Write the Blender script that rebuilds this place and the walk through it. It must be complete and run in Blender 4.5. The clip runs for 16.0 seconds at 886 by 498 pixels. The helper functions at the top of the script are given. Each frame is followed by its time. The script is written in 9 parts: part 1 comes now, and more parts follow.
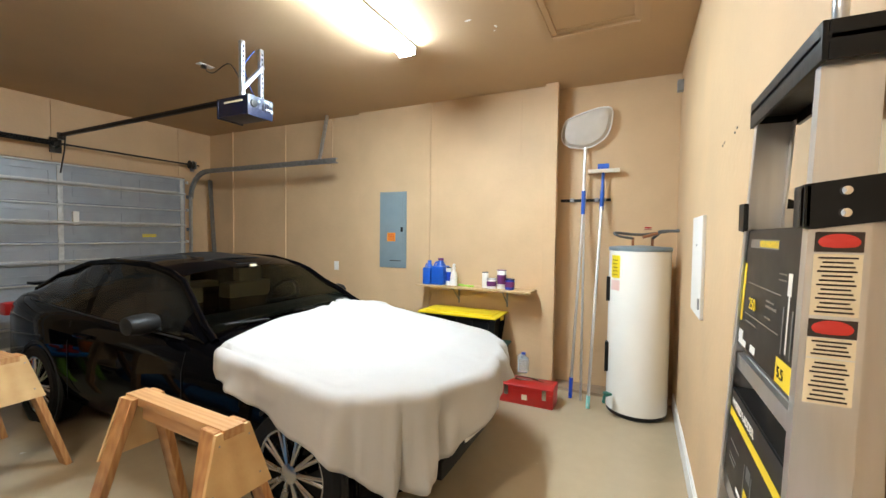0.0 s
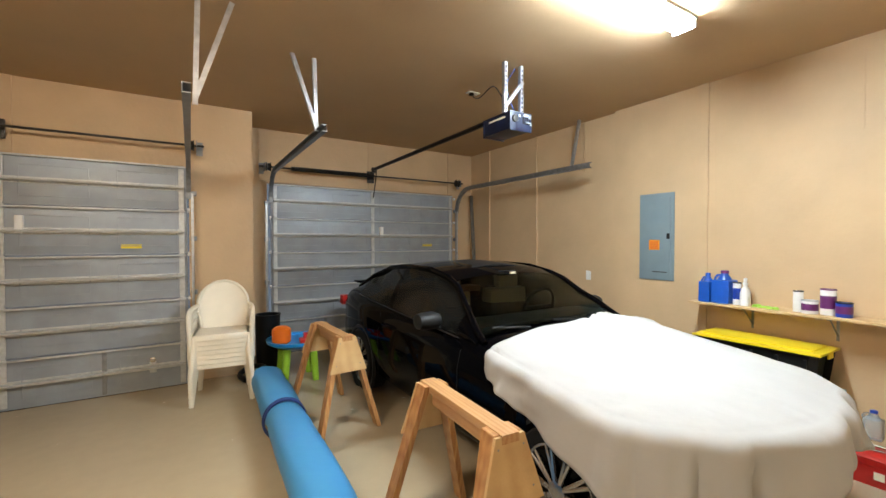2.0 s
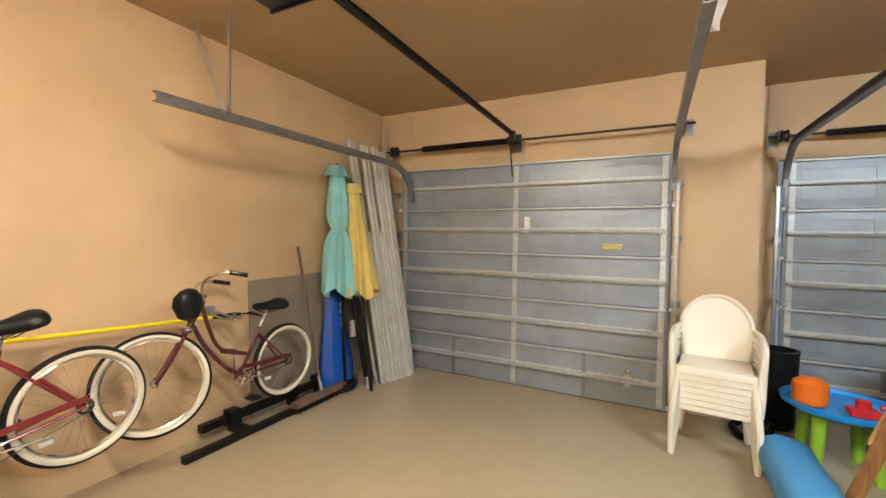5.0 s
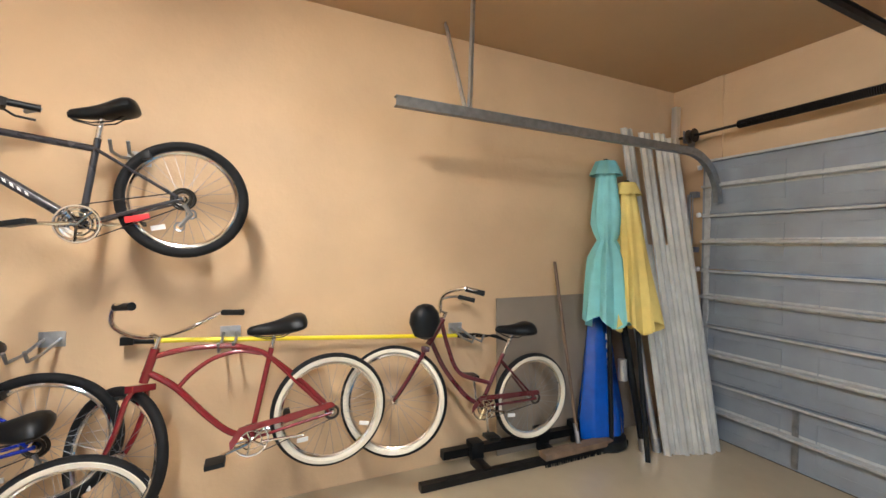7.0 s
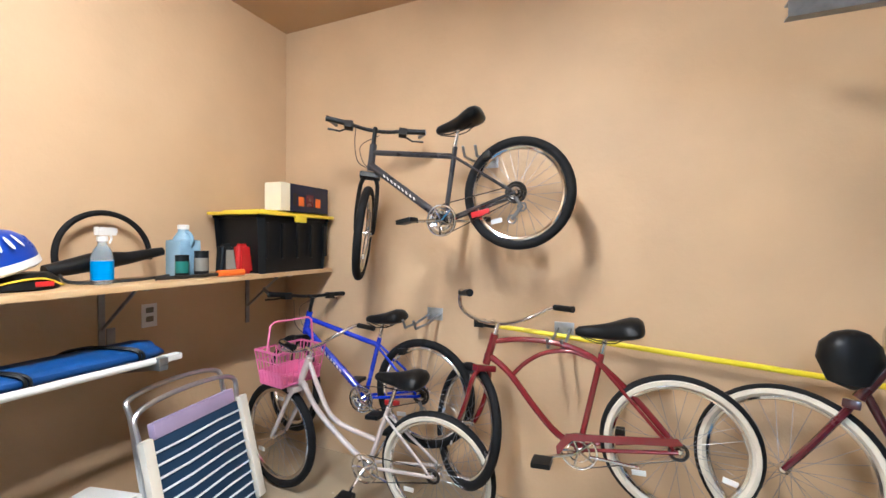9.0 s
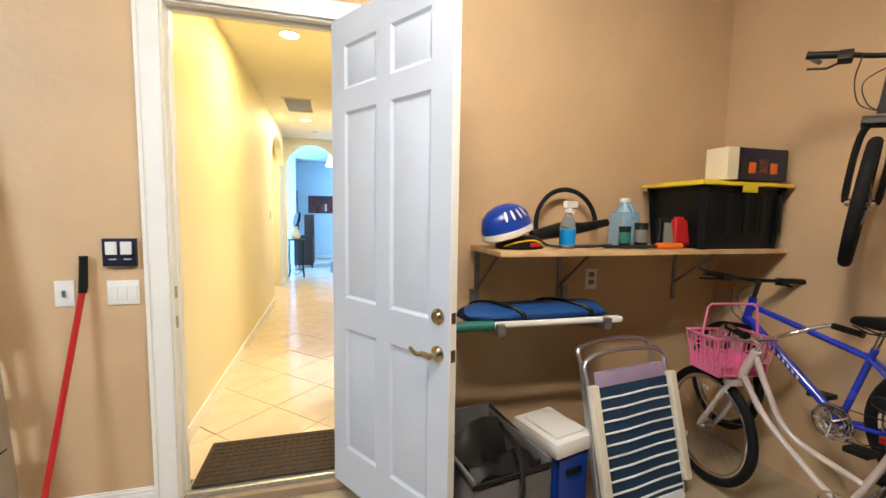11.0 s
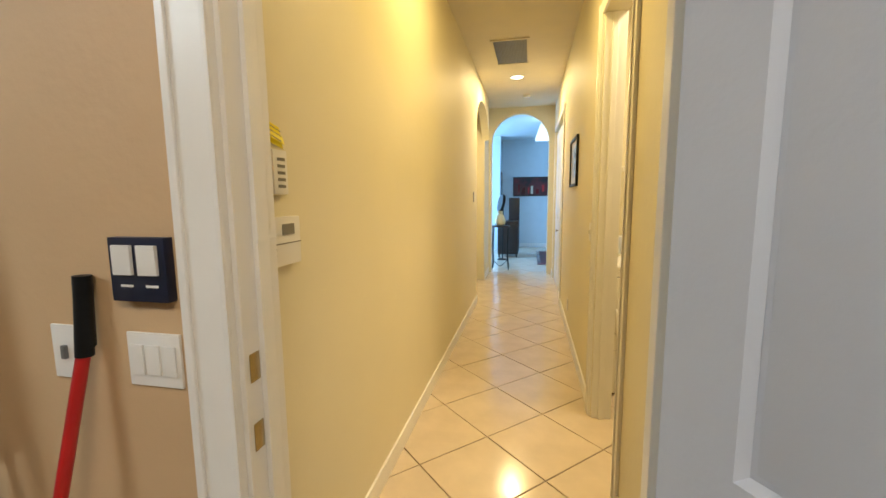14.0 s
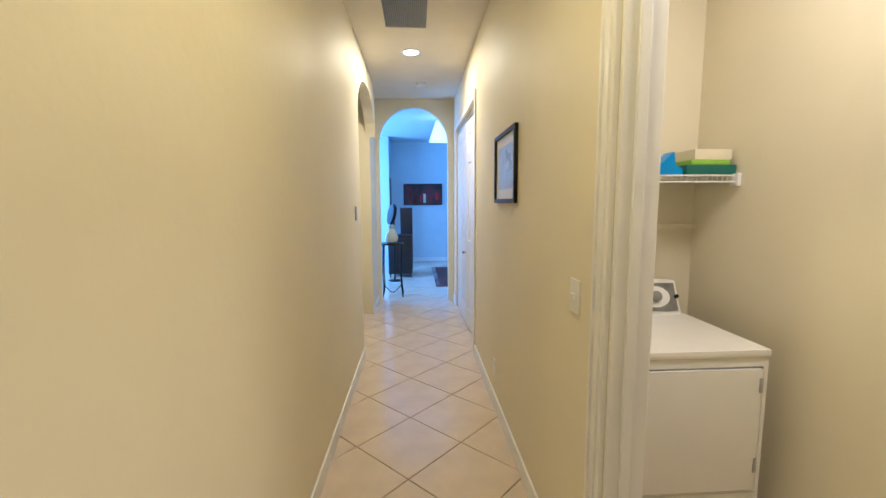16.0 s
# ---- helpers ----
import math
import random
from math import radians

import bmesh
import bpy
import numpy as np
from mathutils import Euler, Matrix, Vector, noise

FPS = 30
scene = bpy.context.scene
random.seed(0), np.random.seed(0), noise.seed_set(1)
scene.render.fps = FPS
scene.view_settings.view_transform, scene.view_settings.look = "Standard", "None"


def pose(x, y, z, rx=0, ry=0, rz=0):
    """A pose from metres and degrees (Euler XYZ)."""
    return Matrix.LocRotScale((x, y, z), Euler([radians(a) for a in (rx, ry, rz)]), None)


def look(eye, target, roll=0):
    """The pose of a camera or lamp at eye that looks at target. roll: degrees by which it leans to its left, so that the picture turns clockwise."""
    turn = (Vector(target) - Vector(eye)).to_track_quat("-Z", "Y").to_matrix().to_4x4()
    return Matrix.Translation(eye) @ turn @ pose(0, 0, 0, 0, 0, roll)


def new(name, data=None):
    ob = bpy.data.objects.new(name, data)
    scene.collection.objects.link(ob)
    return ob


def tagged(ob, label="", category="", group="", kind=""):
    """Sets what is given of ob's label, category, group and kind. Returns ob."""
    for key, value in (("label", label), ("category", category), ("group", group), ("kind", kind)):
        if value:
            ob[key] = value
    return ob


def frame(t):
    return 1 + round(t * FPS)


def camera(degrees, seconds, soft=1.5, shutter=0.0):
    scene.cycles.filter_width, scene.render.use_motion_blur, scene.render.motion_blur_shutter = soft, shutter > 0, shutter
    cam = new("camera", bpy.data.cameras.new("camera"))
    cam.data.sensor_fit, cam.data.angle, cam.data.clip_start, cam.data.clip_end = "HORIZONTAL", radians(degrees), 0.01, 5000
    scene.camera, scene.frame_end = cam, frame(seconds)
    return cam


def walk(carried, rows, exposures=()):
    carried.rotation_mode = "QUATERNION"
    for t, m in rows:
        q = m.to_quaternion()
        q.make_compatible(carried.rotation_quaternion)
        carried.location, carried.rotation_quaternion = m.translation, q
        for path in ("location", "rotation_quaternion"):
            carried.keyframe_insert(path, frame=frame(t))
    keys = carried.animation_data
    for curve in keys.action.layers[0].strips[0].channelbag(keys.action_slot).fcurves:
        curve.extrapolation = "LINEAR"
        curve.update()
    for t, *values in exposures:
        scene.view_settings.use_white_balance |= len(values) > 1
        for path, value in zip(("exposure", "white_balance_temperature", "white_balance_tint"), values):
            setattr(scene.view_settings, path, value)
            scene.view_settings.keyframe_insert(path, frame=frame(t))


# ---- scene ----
cam = camera(94.6, 16.0)
PATH = [
    (0, (0.984, 0.329, 1.597), (2.786, 1.193, 1.525), 0.7),
    (0.5, (0.977, 0.363, 1.6), (2.687, 1.399, 1.547), 0.5),
    (1, (0.971, 0.423, 1.605), (2.524, 1.682, 1.56), 0.2),
    (1.5, (0.974, 0.475, 1.597), (2.301, 1.971, 1.558), -0.0),
    (2, (0.983, 0.525, 1.595), (2.033, 2.226, 1.557), -0.0),
    (2.5, (0.967, 0.59, 1.597), (1.709, 2.447, 1.556), -0.1),
    (3, (0.886, 0.708, 1.603), (1.297, 2.665, 1.56), -0.2),
    (3.5, (0.829, 0.865, 1.595), (0.881, 2.864, 1.547), -0.4),
    (4, (0.835, 1.079, 1.602), (0.548, 3.057, 1.551), -0.3),
    (6.5, (0.599, 2.18, 1.643), (-1.054, 3.306, 1.602), 1.4),
    (7, (0.416, 2.27, 1.609), (-1.408, 3.09, 1.597), 1.1),
    (7.5, (0.278, 2.345, 1.621), (-1.675, 2.773, 1.605), 0.9),
    (8, (0.136, 2.437, 1.605), (-1.863, 2.498, 1.606), 0.6),
    (8.5, (0.064, 2.485, 1.595), (-1.906, 2.14, 1.577), 0.4),
    (9, (0.088, 2.431, 1.571), (-1.739, 1.618, 1.53), 0.6),
    (9.5, (0.193, 2.412, 1.562), (-1.391, 1.193, 1.484), 0.8),
    (10, (0.281, 2.33, 1.551), (-0.989, 0.789, 1.442), 0.8),
    (12.5, (0.252, 2.055, 1.53), (0.562, 0.09, 1.332), -0.2),
    (13, (0.311, 1.626, 1.519), (0.728, -0.318, 1.306), -0.8),
    (13.5, (0.366, 1.129, 1.49), (0.876, -0.792, 1.267), -0.7),
    (14, (0.467, 0.678, 1.472), (0.881, -1.263, 1.224), -0.5),
    (14.5, (0.577, 0.271, 1.449), (0.77, -1.703, 1.195), -0.4),
    (15, (0.616, -0.095, 1.486), (0.652, -2.078, 1.222), -0.8),
    (15.5, (0.603, -0.453, 1.522), (0.519, -2.436, 1.271), -0.9),
    (16, (0.628, -0.788, 1.572), (0.502, -2.771, 1.344), -0.3),
]
walk(cam, [(t, look(eye, target, roll)) for t, eye, target, roll in PATH],
     [(0, 0.1, 6250, 10), (1.5, 0.06, 6350, 10), (2.5, 0.18, 6400, 10), (4, 0.52, 6400, 10), (7, 0.60, 5400, 10), (8.5, 0.66, 4950, 10), (9.5, 0.3, 5250, 10), (10, 0.1, 5750, 10), (12.5, -0.5, 6050, 10), (13, -0.70, 6250, 10), (13.5, -0.84, 6750, 10), (14, -1.0, 6600, 11), (15, -1.14, 4850, 17), (16, -1.19, 4750, 21)])

# exposure and light
world = bpy.data.worlds.new("world")
scene.world = world
world.use_nodes = True
world.node_tree.nodes["Background"].inputs[0].default_value = (0.55, 0.65, 0.8, 1)
world.node_tree.nodes["Background"].inputs[1].default_value = 0.25


def area_lamp(name, m, sx, sy, power, color):
    d = bpy.data.lights.new(name, "AREA")
    d.shape, d.size, d.size_y, d.energy, d.color = "RECTANGLE", sx, sy, power, color
    ob = new(name, d)
    ob.matrix_world = m
    return ob


H = 3.16       # garage ceiling
HF = 0.08      # hall floor
HH = 3.05      # hall ceiling
TUBE_POWER = 230.0
DOWN_POWER = 42.0
area_lamp("hall_downlight_lamp_a", pose(0.604, -1.62, HH - 0.03), 0.14, 0.14, DOWN_POWER * 0.98, (1, 0.74, 0.27))
area_lamp("hall_downlight_lamp_b", pose(0.665, -5.04, HH - 0.03), 0.14, 0.14, DOWN_POWER * 1.9, (1, 0.77, 0.38))
# unseen area light, added to brighten the laundry
area_lamp("laundry_fill", pose(-0.5, -1.7, 2.95), 0.3, 0.3, 56, (1, 0.80, 0.50))
# unseen area light added for the living room's blue daylight; no window is built
area_lamp("living_daylight_fill", pose(3.2, -8.9, 1.7, 0, 90, 0), 2.0, 2.0, 440, (0.26, 0.56, 1.0))


# materials
def node_mat(name, color, rough=0.5, metal=0.0, vary=0.08, scale=6.0, bump=0.0, bump_scale=60.0, coat=0.0,
             color2=None, stain=0.0, transmission=0.0, emit=None, strength=0.0, ior=None, sheen=0.0, stretch=None, rough_vary=0.1):
    m = bpy.data.materials.new(name)
    m.use_nodes = True
    nt = m.node_tree
    b = nt.nodes["Principled BSDF"]
    b.inputs["Roughness"].default_value = rough
    b.inputs["Metallic"].default_value = metal
    b.inputs["Coat Weight"].default_value = coat
    b.inputs["Transmission Weight"].default_value = transmission
    b.inputs["Sheen Weight"].default_value = sheen
    if ior:
        b.inputs["IOR"].default_value = ior
    if emit:
        b.inputs["Emission Color"].default_value = (*emit, 1)
        b.inputs["Emission Strength"].default_value = strength
    co = nt.nodes.new("ShaderNodeTexCoord")
    src = co.outputs["Object"]
    if stretch:
        mp = nt.nodes.new("ShaderNodeMapping")
        mp.inputs["Scale"].default_value = stretch
        nt.links.new(src, mp.inputs[0])
        src = mp.outputs[0]
    n1 = nt.nodes.new("ShaderNodeTexNoise")
    n1.inputs["Scale"].default_value, n1.inputs["Detail"].default_value = scale, 6
    nt.links.new(src, n1.inputs["Vector"])
    ramp = nt.nodes.new("ShaderNodeValToRGB")
    c2 = color2 or tuple(c * (1 - vary * 2.2) for c in color)
    ramp.color_ramp.elements[0].position, ramp.color_ramp.elements[1].position = 0.32, 0.68
    ramp.color_ramp.elements[0].color, ramp.color_ramp.elements[1].color = (*c2, 1), (*color, 1)
    nt.links.new(n1.outputs["Fac"], ramp.inputs[0])
    out = ramp.outputs[0]
    if stain:
        n2 = nt.nodes.new("ShaderNodeTexNoise")
        n2.inputs["Scale"].default_value, n2.inputs["Detail"].default_value = scale * 0.17, 4
        nt.links.new(src, n2.inputs["Vector"])
        r2 = nt.nodes.new("ShaderNodeValToRGB")
        r2.color_ramp.elements[0].position, r2.color_ramp.elements[1].position = 0.35, 0.62
        r2.color_ramp.elements[0].color = (*(1 - stain,) * 3, 1)
        r2.color_ramp.elements[1].color = (1, 1, 1, 1)
        nt.links.new(n2.outputs["Fac"], r2.inputs[0])
        mx = nt.nodes.new("ShaderNodeMixRGB")
        mx.blend_type, mx.inputs[0].default_value = "MULTIPLY", 1
        nt.links.new(out, mx.inputs[1])
        nt.links.new(r2.outputs[0], mx.inputs[2])
        out = mx.outputs[0]
    nt.links.new(out, b.inputs["Base Color"])
    if rough_vary:
        mr = nt.nodes.new("ShaderNodeMapRange")
        mr.inputs["To Min"].default_value, mr.inputs["To Max"].default_value = max(0.02, rough - rough_vary), min(1, rough + rough_vary)
        nt.links.new(n1.outputs["Fac"], mr.inputs["Value"])
        nt.links.new(mr.outputs[0], b.inputs["Roughness"])
    if bump:
        n3 = nt.nodes.new("ShaderNodeTexNoise")
        n3.inputs["Scale"].default_value, n3.inputs["Detail"].default_value = bump_scale, 5
        nt.links.new(src, n3.inputs["Vector"])
        bp = nt.nodes.new("ShaderNodeBump")
        bp.inputs["Strength"].default_value, bp.inputs["Distance"].default_value = bump, 0.004
        nt.links.new(n3.outputs["Fac"], bp.inputs["Height"])
        nt.links.new(bp.outputs[0], b.inputs["Normal"])
    return m


def wood_mat(name, light, dark, rough=0.6, ring=14.0, axis=(1, 8, 8)):
    m = node_mat(name, light, rough, color2=dark, scale=3.0, stretch=axis, bump=0.25, bump_scale=30)
    nt = m.node_tree
    w = nt.nodes.new("ShaderNodeTexWave")
    w.inputs["Scale"].default_value, w.inputs["Distortion"].default_value, w.inputs["Detail"].default_value = ring / 10, 6.0, 3
    mp = [n for n in nt.nodes if n.type == "MAPPING"][0]
    nt.links.new(mp.outputs[0], w.inputs["Vector"])
    mx = nt.nodes.new("ShaderNodeMixRGB")
    mx.inputs[0].default_value = 0.35
    b = nt.nodes["Principled BSDF"]
    old = b.inputs["Base Color"].links[0].from_socket
    r = nt.nodes.new("ShaderNodeValToRGB")
    r.color_ramp.elements[0].color, r.color_ramp.elements[1].color = (*dark, 1), (*light, 1)
    nt.links.new(w.outputs["Fac"], r.inputs[0])
    nt.links.new(old, mx.inputs[1])
    nt.links.new(r.outputs[0], mx.inputs[2])
    nt.links.new(mx.outputs[0], b.inputs["Base Color"])
    return m


M = {}
M["wall"] = node_mat("garage_wall_paint", (0.62, 0.43, 0.245), 0.62, vary=0.05, scale=2.2, bump=0.55, bump_scale=22, stain=0.06)
M["wall_s"] = M["wall"]
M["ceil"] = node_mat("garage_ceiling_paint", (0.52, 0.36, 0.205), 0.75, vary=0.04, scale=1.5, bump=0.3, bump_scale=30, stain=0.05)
M["floor"] = node_mat("coated_concrete", (0.40, 0.32, 0.21), 0.26, vary=0.02, scale=9, bump=0.06, bump_scale=5, stain=0.035, rough_vary=0.03)
M["hall"] = node_mat("hall_wall_paint", (0.74, 0.68, 0.50), 0.6, vary=0.02, scale=2.0, bump=0.3, bump_scale=26)
M["hceil"] = node_mat("hall_ceiling_paint", (0.74, 0.68, 0.55), 0.7, vary=0.02, bump=0.25, bump_scale=30)
M["tile"] = node_mat("floor_tile_glaze", (0.66, 0.55, 0.42), 0.16, vary=0.06, scale=5.0, bump=0.05, bump_scale=14, rough_vary=0.05)
M["grout"] = node_mat("tile_grout", (0.10, 0.07, 0.05), 0.9, bump=0.3)
M["trim"] = node_mat("white_trim_paint", (0.80, 0.79, 0.76), 0.35, vary=0.02, bump=0.08, bump_scale=40)
# the door is white; cool lamplight on it is put into this blue-grey
M["doorw_cool"] = node_mat("white_door_cool_lit", (0.56, 0.62, 0.74), 0.38, vary=0.02, bump=0.12, bump_scale=90)
M["gdoor"] = node_mat("grey_door_steel", (0.33, 0.36, 0.40), 0.42, metal=0.25, vary=0.08, scale=5, bump=0.12, bump_scale=12, stain=0.10)
M["galv"] = node_mat("galvanised_steel", (0.56, 0.58, 0.60), 0.34, metal=0.85, vary=0.10, scale=26)
M["zinc"] = node_mat("zinc_coated_strut", (0.58, 0.59, 0.58), 0.42, metal=0.25, vary=0.10, scale=26)
M["galvd"] = node_mat("dull_track_steel", (0.30, 0.31, 0.32), 0.42, metal=0.8, vary=0.12, scale=20)
M["alu"] = node_mat("brushed_aluminium", (0.66, 0.67, 0.68), 0.32, metal=0.9, vary=0.05, scale=40, stretch=(1, 1, 0.1))
M["chrome"] = node_mat("chrome", (0.75, 0.75, 0.76), 0.12, metal=1.0, vary=0.03, rough_vary=0.05)
M["brass"] = node_mat("aged_brass", (0.52, 0.43, 0.26), 0.22, metal=1.0, vary=0.1)
M["blacksteel"] = node_mat("black_steel", (0.018, 0.017, 0.016), 0.42, metal=0.3, vary=0.2, scale=12)
M["darksteel"] = node_mat("oily_dark_steel", (0.05, 0.045, 0.04), 0.4, metal=0.7, vary=0.2, scale=18)
M["carpaint"] = node_mat("black_car_paint", (0.0015, 0.0015, 0.002), 0.05, vary=0.05, rough_vary=0.0)
M["carpaint"].node_tree.nodes["Principled BSDF"].inputs["Specular IOR Level"].default_value = 0.05
M["cartrim"] = node_mat("black_car_trim", (0.012, 0.012, 0.012), 0.5, vary=0.1)
M["carglass"] = node_mat("tinted_car_glass", (0.66, 0.74, 0.68), 0.02, vary=0.0, transmission=1.0, ior=1.12, rough_vary=0)
M["sideglass"] = node_mat("dark_side_glass", (0.08, 0.085, 0.08), 0.03, vary=0.0, transmission=0.9, ior=1.2, rough_vary=0)
M["leather"] = node_mat("beige_leather", (0.46, 0.36, 0.24), 0.5, vary=0.06, bump=0.3, bump_scale=70)
M["rubber"] = node_mat("tyre_rubber", (0.009, 0.009, 0.010), 0.75, vary=0.2, scale=15, bump=0.4, bump_scale=80)
M["cream_rubber"] = node_mat("cream_sidewall", (0.66, 0.60, 0.48), 0.6, vary=0.05)
M["rim"] = node_mat("alloy_rim", (0.42, 0.43, 0.45), 0.25, metal=0.9, vary=0.04)
M["cloth"] = node_mat("white_dust_sheet", (0.41, 0.395, 0.375), 0.95, vary=0.03, scale=4, bump=0.55, bump_scale=13)
M["pine"] = wood_mat("sawn_pine", (0.50, 0.27, 0.10), (0.30, 0.12, 0.035), axis=(9, 9, 1))
M["pine_y"] = wood_mat("sawn_pine_beam", (0.52, 0.30, 0.13), (0.34, 0.155, 0.05), axis=(9, 1, 9))
M["ply"] = wood_mat("plywood", (0.62, 0.42, 0.20), (0.48, 0.29, 0.12), axis=(2, 9, 2))
M["shelfwood"] = wood_mat("shelf_board", (0.62, 0.44, 0.24), (0.48, 0.30, 0.13), axis=(1, 9, 9))
M["wplastic"] = node_mat("cream_plastic", (0.76, 0.70, 0.58), 0.38, vary=0.03, scale=5)
M["white"] = node_mat("white_plastic", (0.78, 0.77, 0.74), 0.4, vary=0.02)
M["enamel"] = node_mat("white_enamel", (0.78, 0.76, 0.70), 0.22, vary=0.02, scale=3)
M["yellow"] = node_mat("yellow_plastic", (0.80, 0.60, 0.02), 0.38, vary=0.04)
M["yelpole"] = node_mat("yellow_pole", (0.85, 0.72, 0.01), 0.4, vary=0.04)
M["bplastic"] = node_mat("black_plastic", (0.008, 0.009, 0.010), 0.42, vary=0.15, scale=9, bump=0.12)
M["teal"] = node_mat("teal_plastic", (0.02, 0.16, 0.13), 0.4)
M["greybin"] = node_mat("grey_plastic", (0.20, 0.19, 0.16), 0.5)
M["blue"] = node_mat("blue_plastic", (0.015, 0.10, 0.50), 0.35)
M["bluedk"] = node_mat("royal_blue_shell", (0.01, 0.05, 0.38), 0.3)
M["vinyl"] = node_mat("blue_vinyl", (0.01, 0.085, 0.44), 0.2, vary=0.1, scale=12, bump=0.35, bump_scale=14)
M["tarp"] = node_mat("blue_canvas", (0.008, 0.07, 0.28), 0.55, vary=0.12, scale=7, bump=0.6, bump_scale=9)
M["foam"] = node_mat("blue_foam_sheet", (0.06, 0.27, 0.52), 0.5, vary=0.10, scale=5, bump=0.4, bump_scale=14, color2=(0.05, 0.24, 0.52))
M["strap"] = node_mat("navy_strap", (0.01, 0.03, 0.14), 0.7)
M["red"] = node_mat("red_enamel", (0.42, 0.015, 0.012), 0.32, vary=0.06)
M["redpl"] = node_mat("red_plastic", (0.52, 0.015, 0.015), 0.4)
M["bikered"] = node_mat("red_frame_paint", (0.18, 0.012, 0.016), 0.24, vary=0.05, coat=0.6)
M["maroon"] = node_mat("maroon_frame_paint", (0.085, 0.008, 0.015), 0.28, vary=0.05, coat=0.6)
M["bikeblue"] = node_mat("blue_frame_paint", (0.015, 0.04, 0.50), 0.25, coat=0.6)
M["bikegrey"] = node_mat("graphite_frame_paint", (0.028, 0.028, 0.034), 0.28, coat=0.5)
M["bikewhite"] = node_mat("pearl_frame_paint", (0.58, 0.50, 0.46), 0.3, coat=0.5)
M["pink"] = node_mat("pink_plastic", (0.75, 0.18, 0.36), 0.45)
M["aqua"] = node_mat("aqua_canvas", (0.28, 0.62, 0.62), 0.85, vary=0.06, scale=8, bump=0.3)
M["ycanvas"] = node_mat("yellow_canvas", (0.80, 0.62, 0.18), 0.85, vary=0.06, scale=8, bump=0.3)
M["panel"] = node_mat("corrugated_panel", (0.66, 0.66, 0.62), 0.34, metal=0.35, vary=0.08, scale=7)
M["grey_paint"] = node_mat("grey_box_enamel", (0.20, 0.26, 0.29), 0.4, vary=0.04)
M["orange"] = node_mat("orange_sticker", (0.85, 0.30, 0.01), 0.5)
M["orangep"] = node_mat("orange_plastic", (0.80, 0.16, 0.01), 0.4)
M["greenp"] = node_mat("lime_plastic", (0.30, 0.55, 0.04), 0.4)
M["cyanp"] = node_mat("bright_blue_plastic", (0.01, 0.28, 0.75), 0.35)
M["bucket"] = node_mat("pale_green_plastic", (0.50, 0.66, 0.30), 0.4, vary=0.03)
M["navybox"] = node_mat("navy_card", (0.008, 0.013, 0.040), 0.35, vary=0.2, scale=9)
M["darkcard"] = node_mat("dark_printed_card", (0.012, 0.014, 0.016), 0.35, vary=0.3, scale=14)
M["paper"] = node_mat("label_paper", (0.74, 0.66, 0.48), 0.7, vary=0.02)
M["pinkpaper"] = node_mat("pink_label_paper", (0.74, 0.50, 0.44), 0.7, vary=0.04)
M["ink"] = node_mat("printed_ink", (0.03, 0.02, 0.015), 0.6)
M["redink"] = node_mat("red_ink", (0.60, 0.04, 0.03), 0.6)
M["clear"] = node_mat("clear_plastic", (0.80, 0.88, 0.92), 0.12, transmission=0.75, vary=0.02, ior=1.3)
M["bluefluid"] = node_mat("pale_blue_jug", (0.35, 0.55, 0.72), 0.25, transmission=0.3, vary=0.03)
M["purple"] = node_mat("purple_label", (0.14, 0.02, 0.13), 0.4)
M["fabricgrey"] = node_mat("grey_fabric", (0.13, 0.125, 0.125), 0.9, bump=0.5, bump_scale=120)
M["navystripe"] = node_mat("navy_webbing", (0.008, 0.035, 0.085), 0.8, bump=0.4, bump_scale=100)
M["white_web"] = node_mat("white_webbing", (0.72, 0.76, 0.80), 0.8, bump=0.3, bump_scale=100)
M["lilac"] = node_mat("lilac_cloth", (0.36, 0.28, 0.42), 0.85)
M["hardboard"] = node_mat("grey_hardboard", (0.26, 0.21, 0.155), 0.6, vary=0.05, scale=4)
M["rust"] = node_mat("worn_wood_handle", (0.20, 0.13, 0.08), 0.7, vary=0.2, scale=10)
M["copper"] = node_mat("copper_pipe", (0.50, 0.24, 0.14), 0.35, metal=0.8, vary=0.15)
M["mat"] = node_mat("brown_doormat", (0.055, 0.035, 0.022), 0.95, vary=0.2, scale=30, bump=0.8, bump_scale=120)
M["stepconc"] = node_mat("step_concrete", (0.34, 0.24, 0.15), 0.7, bump=0.4, vary=0.1)
M["darkwood"] = node_mat("dark_wood", (0.022, 0.013, 0.011), 0.4, vary=0.2)
M["bluewall"] = node_mat("living_wall_paint", (0.62, 0.68, 0.70), 0.7, vary=0.02)
M["ceramic"] = node_mat("cream_ceramic", (0.55, 0.53, 0.36), 0.35)
M["artred"] = node_mat("dark_red_painting", (0.16, 0.02, 0.02), 0.6, vary=0.4, scale=5, color2=(0.02, 0.012, 0.012))
M["picture"] = node_mat("pale_print", (0.52, 0.58, 0.62), 0.3, vary=0.1, scale=5)
M["net"] = node_mat("white_net", (0.74, 0.72, 0.66), 0.9, vary=0.05)
M["net"].node_tree.nodes["Principled BSDF"].inputs["Alpha"].default_value = 0.62
M["glow"] = node_mat("lit_diffuser", (0.9, 0.9, 0.9), 0.5, emit=(0.80, 0.93, 1.0), strength=TUBE_POWER, vary=0, rough_vary=0)
M["glow_west"] = node_mat("lit_warm_diffuser", (0.9, 0.9, 0.9), 0.5, emit=(1.0, 0.88, 0.70), strength=TUBE_POWER * 0.70, vary=0, rough_vary=0)
M["glow_warm"] = node_mat("lit_lens", (0.9, 0.9, 0.9), 0.5, emit=(1.0, 0.90, 0.66), strength=14, vary=0, rough_vary=0)
